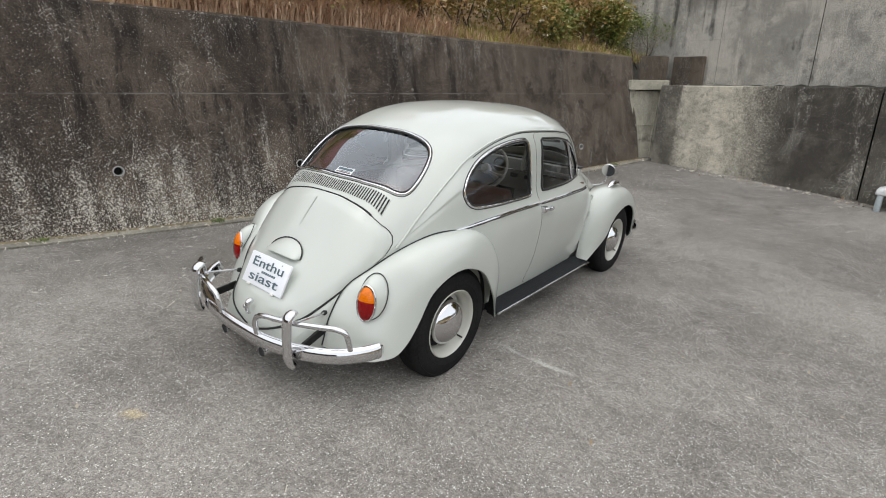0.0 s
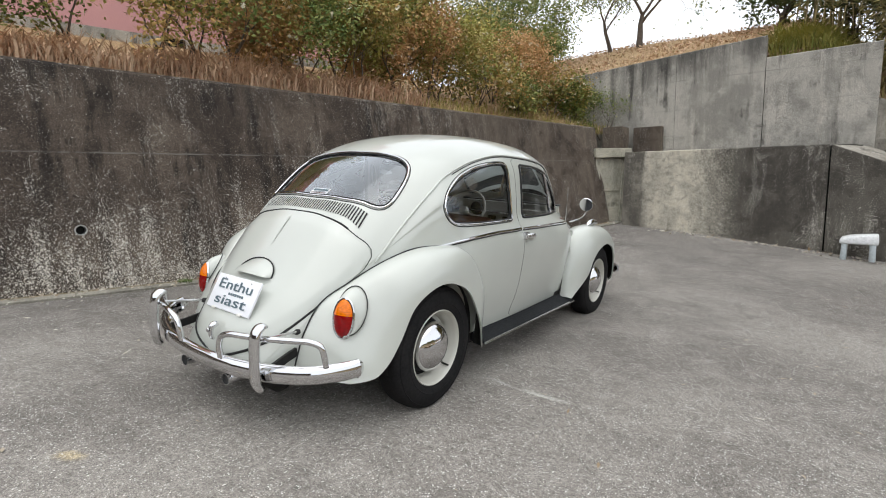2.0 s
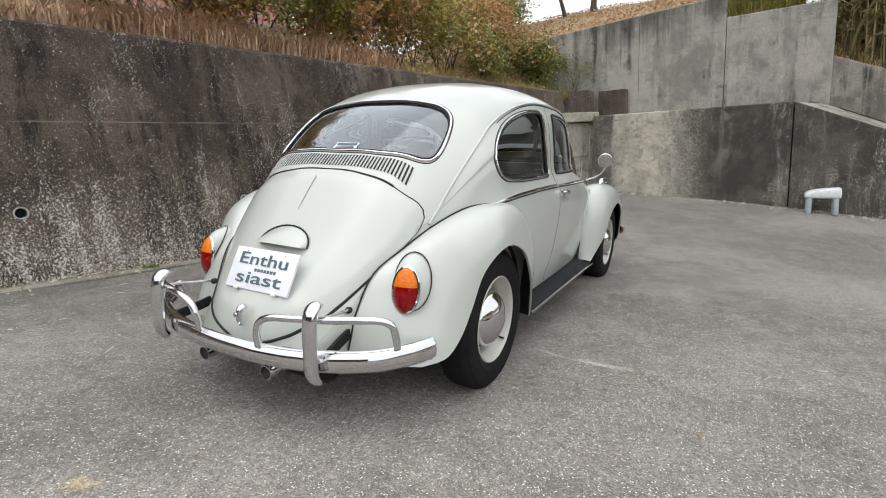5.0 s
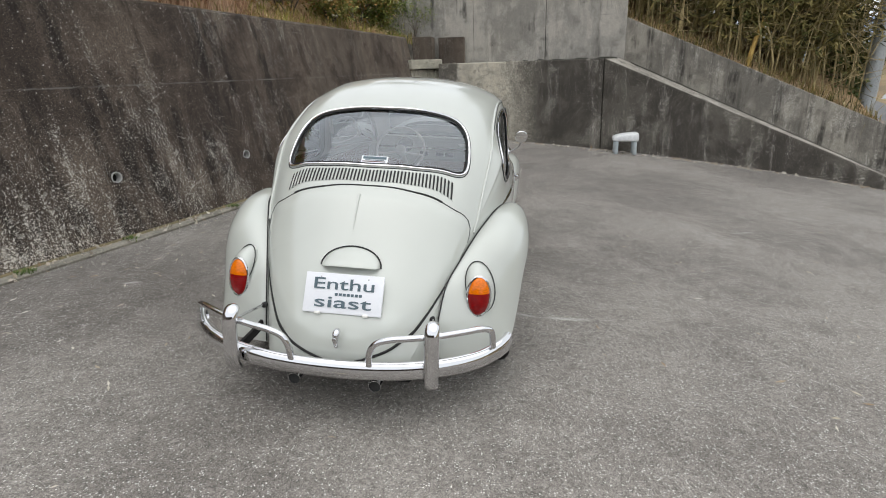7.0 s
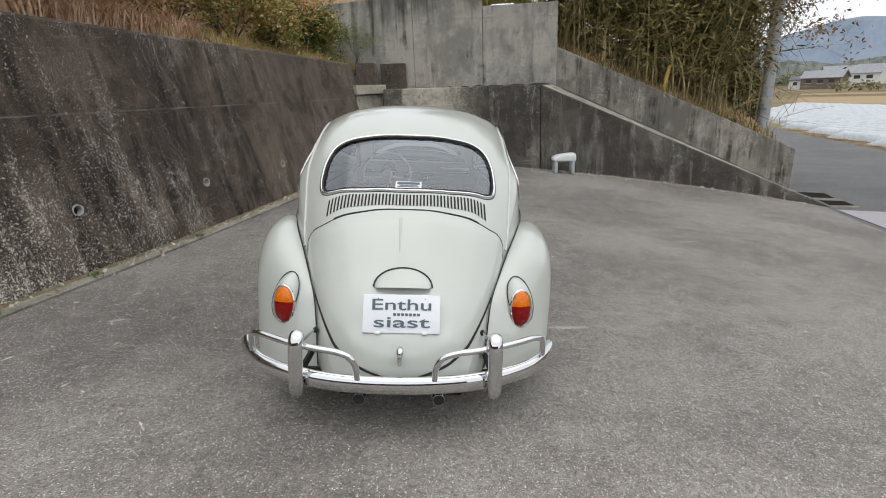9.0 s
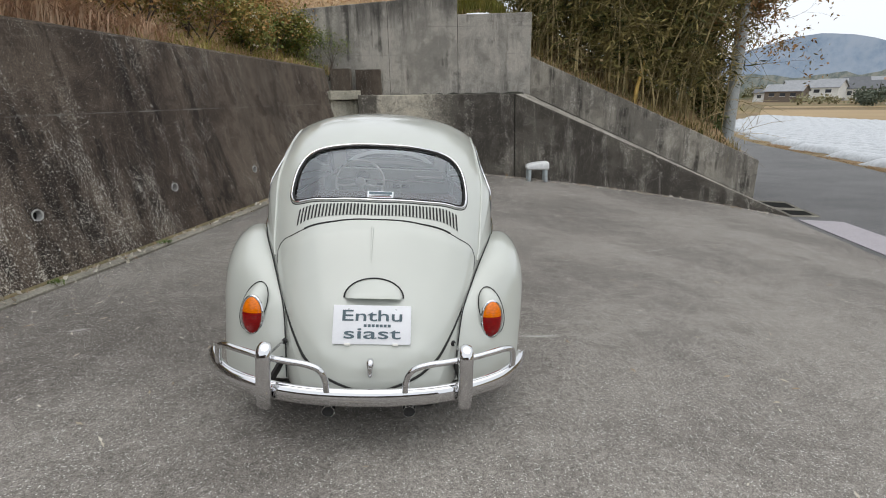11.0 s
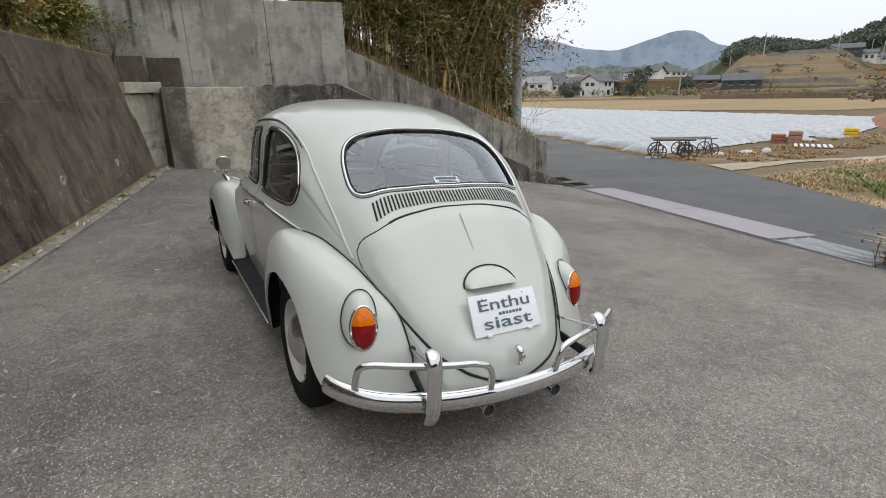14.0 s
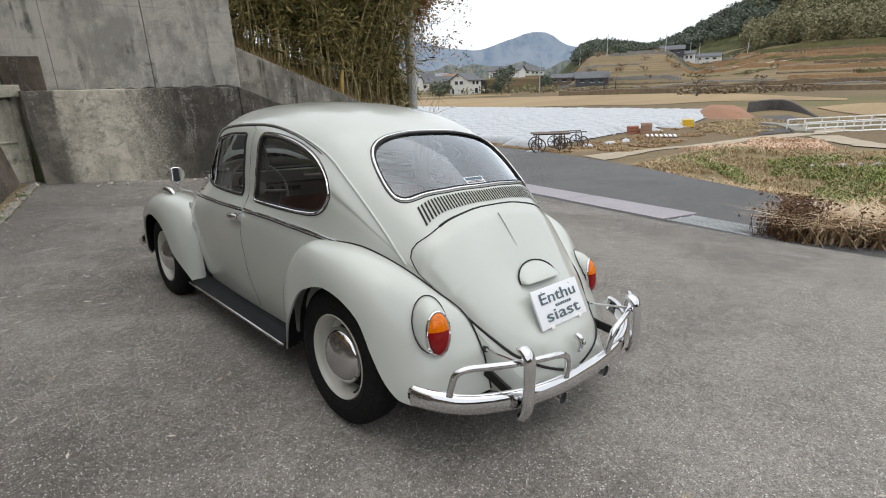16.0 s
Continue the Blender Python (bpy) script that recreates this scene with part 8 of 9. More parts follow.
def strip(name, near, far, material, lift, label, category="field", n=40, across=10):
    return ribbon(name, near, far, material, land, lift, label, category, n, across, 0.3)


M_GOLD = surface("golden stubble", (0.37, 0.265, 0.135), (0.27, 0.19, 0.10), 0.05, 0.9, 0.95, relief=0.0, stretch=(0.4, 1.6, 1))
M_SHEET = surface("milky plastic sheet", (0.38, 0.40, 0.42), (0.50, 0.52, 0.54), 0.5, 5, 0.4, relief=0.01)
M_TRACK = surface("pale dirt track", (0.34, 0.28, 0.20), (0.44, 0.37, 0.28), 0.5, 6, 0.95, relief=0.01)
M_CLAY = surface("orange clay", (0.36, 0.185, 0.11), (0.27, 0.155, 0.10), 0.5, 4, 0.95, relief=0.05)
M_STONE = surface("dark canal stone", (0.055, 0.05, 0.048), (0.10, 0.092, 0.085), 0.5, 2.5, 0.9, relief=0.05)
M_WHITEPAINT = surface("white paint", (0.72, 0.72, 0.70), (0.8, 0.8, 0.78), 1, 8, 0.6, relief=0)
M_CREAMWALL = surface("cream rendered wall", (0.66, 0.655, 0.62), (0.74, 0.735, 0.70), 0.4, 4, 0.8, relief=0)
M_DARKWALL = surface("dark cladding", (0.055, 0.058, 0.07), (0.08, 0.083, 0.095), 0.6, 6, 0.7, relief=0)
M_TILE = surface("grey roof tile", (0.07, 0.075, 0.085), (0.12, 0.125, 0.135), 0.7, 5, 0.6, relief=0.01)
M_PANE = surface("dark window", (0.035, 0.04, 0.05), (0.06, 0.065, 0.075), 1, 5, 0.15, relief=0)
M_YELLOW = surface("yellow plastic", (0.75, 0.48, 0.03), (0.8, 0.52, 0.05), 2, 9, 0.4, relief=0)
M_CRATE = surface("brick-red crates", (0.33, 0.12, 0.07), (0.4, 0.17, 0.10), 3, 20, 0.6, relief=0)
M_BUFFBOX = surface("buff crates", (0.33, 0.19, 0.13), (0.38, 0.23, 0.16), 3, 20, 0.6, relief=0)
M_TILE_P = surface("pale grey roof tile", (0.20, 0.21, 0.225), (0.30, 0.31, 0.325), 0.7, 5, 0.5, relief=0.01)
M_RUSTROOF = surface("rusty sheet roof", (0.24, 0.13, 0.085), (0.34, 0.20, 0.13), 0.7, 5, 0.7, relief=0.01)
M_OLDWOOD = surface("grey weathered planks", (0.11, 0.085, 0.065), (0.2, 0.16, 0.13), 6, 40, 0.9, relief=0.004)
M_IRON = surface("rusty iron", (0.05, 0.045, 0.042), (0.10, 0.08, 0.068), 8, 50, 0.7, relief=0)
M_BARETWIG = surface("bare grey-brown twigs", (0.06, 0.047, 0.04), (0.095, 0.075, 0.063), 2, 20, 0.95, relief=0)
M_WOODS = leafy("woodland crowns", (0.155, 0.155, 0.080), (0.20, 0.19, 0.098), (0.25, 0.22, 0.125))
# some blue haze of the far hill is put into this colour
M_WOODS_D = leafy("dark woodland crowns", (0.08, 0.105, 0.080), (0.105, 0.13, 0.098), (0.14, 0.155, 0.108))
M_BRUSH = leafy("brown brush", (0.20, 0.15, 0.095), (0.26, 0.20, 0.125), (0.16, 0.125, 0.08))

# golden stubble beyond the sheets, and a strip by the stream
strip("field", [tuple(at(a, 92 if a > 70 else 84)[:2]) for a in range(36, 82, 5)], [tuple(at(a, 138 - 40 * smooth01((a - 69) / 12))[:2]) for a in range(36, 82, 5)], M_GOLD, 0.05, "golden stubble field beyond the plastic rows")
strip("field", [tuple(at(a, 58 + 13 * max(0, 1 - (a - 79) / 3))[:2]) for a in range(79, 104, 2)], [tuple(at(a, 84 - 11 * max(0, 1 - (a - 79) / 3))[:2]) for a in range(79, 104, 2)], M_GOLD, 0.06, "golden stubble strip beyond the stream")
strip("field", [tuple(at(a, 156)[:2]) for a in range(36, 56, 5)], [tuple(at(a, 172)[:2]) for a in range(36, 56, 5)], M_GOLD, 0.06, "pale strip of stubble before the houses")

# rows of low plastic tunnels
def tunnel(x0, y0, y1, seed):
    rng = np.random.default_rng(seed)
    ys = np.arange(y0, y1, 0.75)
    vs, fs, k = [], [], 9
    for i, y in enumerate(ys):
        sag = 0.90 + 0.10 * (i % 2) + rng.normal(0, 0.02)
        if i in (0, len(ys) - 1):
            sag = 0.15
        x = x0 + 0.14 * (y - y0) * 0 + 0.04 * math.sin(y * 0.3 + seed)
        for j in range(k):
            a = math.pi * j / (k - 1)
            w = 0.62 * math.cos(a)
            z = 0.46 * sag * math.sin(a) ** 0.8 + rng.normal(0, 0.012)
            vs.append((x + w, y, land(x, y) + z))
    for i in range(len(ys) - 1):
        for j in range(k - 1):
            fs.append((i * k + j, (i + 1) * k + j, (i + 1) * k + j + 1, i * k + j + 1))
    ob = raw("plastic_tunnel", vs, fs, M_SHEET, smooth=True)
    tagged(ob, "low crop tunnel under milky white plastic", "tunnel", "rows of plastic tunnels")


for k in range(26):
    x = 22.3 + 1.38 * k
    near = float(np.interp(x, [20.6, 23, 30, 35.8, 41.9, 49.9, 57], [13.2, 13.9, 14.6, 14.8, 13.7, 15.5, 17.5]))
    far = float(np.interp(x, [20.6, 22, 23.6, 26.2, 29, 36, 45, 55, 58], [13.8, 15.8, 20.6, 28.6, 37.6, 52, 65, 76, 78]))
    if far - near > 2:
        tunnel(x, near, far, 300 + k)

# tracks
strip("track", [(16.3, 6.9), (20.2, 7.0), (26, 6.9), (32, 6.1), (36.5, 4.4), (41, 2.9)], [(17.4, 8.6), (21.2, 7.9), (26.6, 7.6), (33, 6.9), (37.5, 5.5), (42, 4.3)], M_TRACK, 0.03, "pale dirt track across the fields", "track", 50, 4)
strip("track", [(35.5, 4.5), (30, 1.4), (25.5, -1.6), (23, -6)], [(36.5, 3.2), (31, -0.4), (27, -3.0), (25.5, -7)], M_TRACK, 0.05, "pale dirt track beside the stream", "track", 40, 4)
strip("track", [tuple(at(a, 236)[:2]) for a in range(72, 100, 5)], [tuple(at(a, 240)[:2]) for a in range(72, 100, 5)], M_TRACK, 0.3, "pale lane along a terrace", "track", 40, 2)

# orange clay spoil heap with a dark cut face
def heap(c, rx, ry, h, material, name, label, category, seed=3, turn=0.0):
    vs, fs, n, m_ = [], [], 28, 9
    for j in range(m_):
        f = j / (m_ - 1)
        for i in range(n):
            a = 2 * math.pi * i / n
            x, y = rx * f * math.cos(a), ry * f * math.sin(a)
            x, y = x * math.cos(turn) - y * math.sin(turn), x * math.sin(turn) + y * math.cos(turn)
            z = h * (1 - smooth01((f - 0.35) / 0.65)) * (1 + 0.25 * noise.noise((x * 0.5, y * 0.5, seed))) - 0.15 * f
            vs.append((c[0] + x, c[1] + y, land(c[0] + x, c[1] + y) + z))
    for j in range(m_ - 1):
        for i in range(n):
            fs.append((j * n + i, j * n + (i + 1) % n, (j + 1) * n + (i + 1) % n, (j + 1) * n + i))
    return tagged(raw(name, vs, fs, material, smooth=True), label, category)


heap(at(71.6, 57), 5.2, 3.0, 0.95, M_CLAY, "soil_mound", "heap of orange clay beside the stream", "soil heap", 3, 0.5)
# curved stone wall of the stream bend
def stream_wall():
    n = 46
    az = np.linspace(73.6, 79.2, n)
    bm = bmesh.new()
    rows = []
    for i, a in enumerate(az):
        f = i / (n - 1)
        d = 62 + 9 * math.sin(f * math.pi) - 8 * f
        p = at(a, d)
        top = -1.35 - 0.9 * smooth01((f - 0.45) / 0.55)
        rows.append([bm.verts.new((p.x, p.y, -3.6)), bm.verts.new((p.x + 0.2, p.y, top)), bm.verts.new((p.x + 1.2, p.y + 0.2, top + 0.05)), bm.verts.new((p.x + 3.5, p.y + 0.6, -2.6))])
    for a, b in zip(rows, rows[1:]):
        for k in range(3):
            bm.faces.new((a[k], b[k], b[k + 1], a[k + 1]))
    ob = part("stream_wall", bm, M_STONE, smooth=False)
    tagged(ob, "dark curved stone embankment at the stream bend", "embankment", kind="structure")


stream_wall()
bm = bmesh.new()
pts = [at(75.2, 47, 0.05), at(76.6, 45, 0.08), at(77.8, 42.5, 0.05), at(78.4, 40, 0.05)]
sweep(bm, pts, [(-0.5, -0.4), (0.5, -0.4), (0.5, 0.12), (-0.5, 0.12)], up=(0, 0, 1))
tagged(part("weir", bm, M_KERB, smooth=False), "pale concrete weir across the stream", "weir")
strip("stream_bed", [(34.5, 6.9), (40, 8.0), (46, 9.5), (52, 11.5)], [(37.5, 5.9), (43, 6.6), (49, 8.0), (55, 10.0)], M_STONE, 0.05, "dark stony stream bed", "stream", 30, 4)

# bridge with white railings
def bridge():
    ob = empty("footbridge", Matrix.Translation((38.0, 5.0, -2.2)))
    tagged(ob, "small concrete bridge with white-painted railings", "bridge")
    a0, a1 = V((37.6, 5.05, -2.42)), V((50.0, -3.6, -2.42))
    b0, b1 = V((39.8, 6.6, -2.42)), V((51.6, -1.6, -2.42))
    inv = V((38.0, 5.0, -2.2))
    bm = bmesh.new()
    hexa(bm, [p - inv + V((0, 0, -0.75)) for p in (a0, a1, b1, b0)], [p - inv for p in (a0, a1, b1, b0)])
    bmesh.ops.recalc_face_normals(bm, faces=bm.faces)
    part("deck", bm, M_STONE, ob, "dark bridge deck", smooth=False)
    for p, q in ((a0, a1), (b0, b1)):
        bm = bmesh.new()
        box(bm, (-0.2, -0.001, -0.12), (0.2, 0.001, 0.12))
        bm.free()
        bm = bmesh.new()
        tube(bm, [p - inv + V((0, 0, 0.1)), q - inv + V((0, 0, 0.1))], 0.15, 4)
        part("kerb", bm, M_WHITEPAINT, ob, smooth=False)
        for z in (0.48, 0.85):
            bm = bmesh.new()
            tube(bm, [p - inv + V((0, 0, z)), q - inv + V((0, 0, z))], 0.045, 6)
            part("handrail", bm, M_WHITEPAINT, ob)
        for k in range(12):
            c = p.lerp(q, k / 11) - inv
            bm = bmesh.new()
            tube(bm, [c, c + V((0, 0, 0.87))], 0.05, 6)
            part("post", bm, M_WHITEPAINT, ob)


bridge()

# farm cart with spoked iron wheels
def spoked_wheel(parent, c, r, axis):
    w = empty("wheel")
    w.parent = parent
    rim_m = Matrix.Translation(c) @ Matrix.Rotation(axis, 4, "Z")
    bm = bmesh.new()
    tube(bm, [rim_m @ V((0, r * math.cos(a), r * math.sin(a))) for a in np.linspace(0, 2 * math.pi, 28, endpoint=False)], 0.028, 5, closed=True)
    part("rim", bm, M_IRON, w)
    for k in range(8):
        a = k * math.pi / 4
        bm = bmesh.new()
        tube(bm, [rim_m @ V((0, 0, 0)), rim_m @ V((0, r * math.cos(a), r * math.sin(a)))], 0.014, 4)
        part("spoke", bm, M_IRON, w)
    bm = bmesh.new()
    lathe(bm, [(0, 0.06), (0.05, 0.05), (0.05, -0.05), (0, -0.06)], 10, rim_m)
    part("hub", bm, M_IRON, w)


def cart(base, turn, length, label, top=True, r=0.32):
    ob = empty("farm_cart", Matrix.Translation(base) @ Matrix.Rotation(turn, 4, "Z"))
    tagged(ob, label, "cart", "carts by the field")
    for x in (-length * 0.36, length * 0.36):
        for y in (-0.5, 0.5):
            spoked_wheel(ob, V((x, y, r + 0.02)), r, radians(90))
        bm = bmesh.new()
        tube(bm, [(x, -0.5, r + 0.02), (x, 0.5, r + 0.02)], 0.022, 6)
        part("axle", bm, M_IRON, ob)
        for y in (-0.36, 0.36):
            bm = bmesh.new()
            tube(bm, [(x, y, r), (x * 0.95, y, 0.86)], 0.025, 5)
            part("upright", bm, M_IRON, ob)
    for y in (-0.38, 0.38):
        bm = bmesh.new()
        box(bm, (-length / 2, y - 0.025, 0.82), (length / 2, y + 0.025, 0.87), 0.005)
        part("rail", bm, M_IRON, ob)
    if top:
        for k in range(7):
            y = -0.48 + 0.138 * k
            bm = bmesh.new()
            box(bm, (-length / 2 - 0.05 * (k % 2), y, 0.872), (length / 2 + 0.04 * (k % 3), y + 0.125, 0.895), 0.004)
            part("plank", bm, M_OLDWOOD, ob, smooth=False)


cart((18.9, 11.3, land(18.9, 11.3)), radians(-45), 1.7, "old farm cart with spoked wheels and a plank top")
cart((21.8, 12.2, land(21.8, 12.2)), radians(-35), 1.7, "bare iron cart frame with spoked wheels", False, 0.30)
# heaps of gathered plastic, crates, a yellow box, a pallet
for k, (a, d, rx, ry, h) in enumerate(((61.5, 31, 1.3, 0.8, 0.6), (63.0, 33, 1.5, 0.8, 0.55), (59.3, 29, 1.2, 0.7, 0.6), (65.5, 41, 2.0, 1.0, 0.6), (67.3, 43.5, 2.4, 1.2, 0.75), (53.5, 25.2, 0.9, 0.6, 0.4))):
    heap(at(a, d), 0.8 * rx, 0.55 * ry, 0.3 * h, M_SHEET, "plastic_sheet", "gathered white plastic sheet lying beside the rows", "plastic", 20 + k, 0.4 * k)


def crate(p, w, dpt, h, material, label, name="crate"):
    ob = empty(name, Matrix.Translation(p) @ Matrix.Rotation(radians(-62), 4, "Z"))
    tagged(ob, label, "crate", "crates by the field")
    for k in range(3):
        bm = bmesh.new()
        box(bm, (-w / 2, -dpt / 2, k * h / 3 + 0.01), (w / 2, dpt / 2, (k + 1) * h / 3 - 0.02), 0.015)
        part("tier", bm, material, ob)


crate(at(63.6, 38), 0.75, 0.6, 0.55, M_CRATE, "stack of brick-red plastic crates")
crate(at(64.9, 37.6), 0.7, 0.6, 0.78, M_BUFFBOX, "stack of buff plastic crates")
crate(at(64.25, 38.6), 0.7, 0.6, 0.35, M_BUFFBOX, "low stack of buff crates")
crate(at(68.7, 43.5), 0.75, 0.6, 0.62, M_YELLOW, "bright yellow plastic box", "box")
pal = empty("pallet", Matrix.Translation(at(66.4, 36.0)) @ Matrix.Rotation(radians(-62), 4, "Z"))
tagged(pal, "white slatted pallet lying in the field", "pallet")
for k in range(7):
    bm = bmesh.new()
    box(bm, (-0.9 + 0.27 * k, -0.7, 0.06), (-0.75 + 0.27 * k, 0.7, 0.12), 0.005)
    part("slat", bm, M_WHITEPAINT, pal, smooth=False)
for y in (-0.6, 0.6):
    bm = bmesh.new()
    box(bm, (-0.95, y - 0.06, 0.0), (0.9, y + 0.06, 0.06))
    part("bearer", bm, M_OLDWOOD, pal, smooth=False)
NET = [(78.2, 20.8), (79.4, 20.6), (80.5, 20.8), (81.6, 20.4), (82.8, 20.6), (84.0, 20.3)]
for k, (a, d) in enumerate(NET):
    heap(at(a, d), 0.34, 0.14, 0.10 + 0.04 * (k % 2), M_SHEET, "netting", "crumpled white netting along the bank", "netting", 31 + k, 0.3 * k)

# verges: green weeds and dry grass across the lane
def verge(name, quad, count, height, width, material, label, seed, gap=-0.1, lean=0.9):
    rng = np.random.default_rng(seed)
    q = [V((*p, 0)) for p in quad]
    pts = []
    while len(pts) < count:
        u, w = rng.random(2)
        p = q[0].lerp(q[1], u).lerp(q[3].lerp(q[2], u), w)
        if noise.noise((p.x * 0.55, p.y * 0.55, seed)) < gap:
            count -= 1
            continue
        pts.append((p.x, p.y, land(p.x, p.y) - 0.02))
    v, f = blades(pts, height, width, lean, rng)
    tagged(raw(name, v, f, material), label, "grass", kind="stuff")


M_GREENBANK = leafy("fresh green weeds", (0.16, 0.22, 0.05), (0.22, 0.28, 0.07), (0.26, 0.24, 0.09))

BANKQ = [(9.3, -2.3), (15.0, 5.4), (25, 4.8), (20, -7)]
verge("green_weeds", [(12.6, -1.6), (17.2, 3.6), (20.5, 2.0), (19, -6)], 16000, 0.25, 0.038, M_GREENBANK, "green weeds on the bank across the lane", 5, 0.0)
verge("green_weeds", [(14.6, 3.6), (16.0, 5.4), (24, 5.0), (22, 2.8)], 5000, 0.2, 0.035, M_GREENBANK, "green weeds at the top of the bank", 15, 0.1)
verge("dry_grass", BANKQ, 20000, 0.26, 0.03, M_PALEGRASS, "tan dry grass on the bank across the lane", 6, -0.15)
verge("dry_weeds", BANKQ, 3500, 0.30, 0.03, M_RUSTGRASS, "rust-brown dry weeds on the bank", 7, 0.1)
verge("dry_grass", [(11.9, 1.2), (15.0, 5.2), (15.7, 4.9), (12.6, 0.8)], 2600, 0.12, 0.02, M_DRYGRASS, "short dry grass on the lane's verge", 8, -0.5)
verge("dry_grass", [(22.4, 19.4), (27.1, 35.0), (27.9, 34.7), (23.2, 19.1)], 2400, 0.16, 0.03, M_DRYGRASS, "dry grass verge beside the plastic rows", 19, -0.3)
verge("dry_grass", [(18.0, 10.2), (22.4, 19.4), (23.2, 19.0), (18.9, 9.8)], 2600, 0.16, 0.03, M_DRYGRASS, "dry grass verge beside the plastic rows", 9, -0.3)
verge("dry_grass", [(19, 7.6), (40, 10.5), (43, 13), (22, 13.5)], 15000, 0.2, 0.05, M_DRYGRASS, "dry grass between the track and the plastic rows", 10, -0.05)
verge("dry_grass", [(33, 7.4), (46, 6.2), (50, 12), (40, 13.5)], 7000, 0.25, 0.06, M_PALEGRASS, "straw-coloured grass beside the stream", 13, -0.2)
verge("dry_grass", [(21, 6.2), (33, 6.2), (33, 3.2), (23, 1.0)], 5000, 0.3, 0.06, M_RUSTGRASS, "dry grass along the track", 11, -0.1)
verge("dry_grass", [(10.2, 10.6), (17, 21), (16.2, 21.6), (9.5, 11.0)], 1800, 0.25, 0.03, M_DRYGRASS, "dry grass along the near side of the lane", 12, -0.3)

# ---- houses ----
def house(p, az, w, dpt, eave, ridge, wall, roof, label, upper=None, windows=((0, 0.5),), name="house", turn=0.0, hip=0.0):
    """A gabled house: its front looks back along the bearing."""
    ob = empty(name, Matrix.Translation(p) @ Matrix.Rotation(radians(-az + turn), 4, "Z"))
    tagged(ob, label, "house", "houses across the valley")
    bm = bmesh.new()
    x, y = w / 2, dpt / 2
    hexa(bm, [(-x, -y, -0.8), (x, -y, -0.8), (x, y, -0.8), (-x, y, -0.8)], [(-x, -y, eave), (x, -y, eave), (x, y, eave), (-x, y, eave)])
    a = [bm.verts.new(q) for q in ((-x, -y, eave), (-x, y, eave), (-x, 0, ridge - 0.12))]
    b = [bm.verts.new(q) for q in ((x, -y, eave), (x, y, eave), (x, 0, ridge - 0.12))]
    bm.faces.new(a)
    bm.faces.new(b[::-1])
    part("wall", bm, wall, ob, smooth=False)
    for s in (-1, 1):
        bm = bmesh.new()
        o = 0.55
        sl = (ridge - eave) / y
        hexa(bm, [(-x - o, s * (y + o), eave - sl * o), (x + o, s * (y + o), eave - sl * o), (x + o - hip, 0, ridge), (-x - o + hip, 0, ridge)],
             [(-x - o, s * (y + o), eave - sl * o + 0.18), (x + o, s * (y + o), eave - sl * o + 0.18), (x + o - hip, 0, ridge + 0.18), (-x - o + hip, 0, ridge + 0.18)])
        bmesh.ops.recalc_face_normals(bm, faces=bm.faces)
        part("roof", bm, roof, ob, smooth=False)
    for fx, fz, ww, wh in windows:
        bm = bmesh.new()
        box(bm, (fx * x - ww / 2, -y - 0.06, fz), (fx * x + ww / 2, -y + 0.05, fz + wh), 0.02)
        win = part("window", bm, M_PANE, ob, "dark window", smooth=False)
        bm = bmesh.new()
        box(bm, (fx * x - ww / 2 - 0.06, -y - 0.10, fz - 0.1), (fx * x + ww / 2 + 0.06, -y - 0.02, fz), 0.01)
        part("sill", bm, M_WHITEPAINT, win, smooth=False)
    return ob


main = house(at(46.2, 192), 46.2, 8.6, 7.5, 4.9, 6.9, M_CREAMWALL, M_TILE, "two-storey cream house with a grey gabled roof", windows=((-0.1, 3.3, 1.3, 1.2), (0.45, 3.3, 1.3, 1.2), (0.3, 0.4, 1.6, 1.7)), turn=55)
for y, z, ww, wh in ((0.9, 3.4, 1.4, 1.1), (-1.2, 3.4, 1.4, 1.1), (-1.6, 0.6, 1.0, 1.0), (2.4, 0.3, 0.8, 1.7)):
    bm = bmesh.new()
    box(bm, (-4.38, y - ww / 2, z), (-4.25, y + ww / 2, z + wh), 0.02)
    part("window", bm, M_PANE, main, "dark window", smooth=False)
bm = bmesh.new()
box(bm, (4.3, -3.6, -0.5), (7.4, 2.6, 4.6), 0.03)
wing_ = part("wing", bm, M_DARKWALL, main, "dark-clad side wing", smooth=False)
bm = bmesh.new()
hexa(bm, [(4.0, -4.1, 4.6), (7.9, -4.1, 4.6), (7.9, 3.0, 4.6), (4.0, 3.0, 4.6)], [(4.0, -0.6, 6.0), (6.2, -0.6, 6.0), (6.2, -0.4, 6.0), (4.0, -0.4, 6.0)])
part("wing_roof", bm, M_TILE, main, smooth=False)
for z in (0.5, 3.2):
    bm = bmesh.new()
    box(bm, (5.0, -3.68, z), (6.9, -3.56, z + 1.0), 0.02)
    part("window", bm, M_PANE if z > 1 else M_WHITEPAINT, wing_, smooth=False)
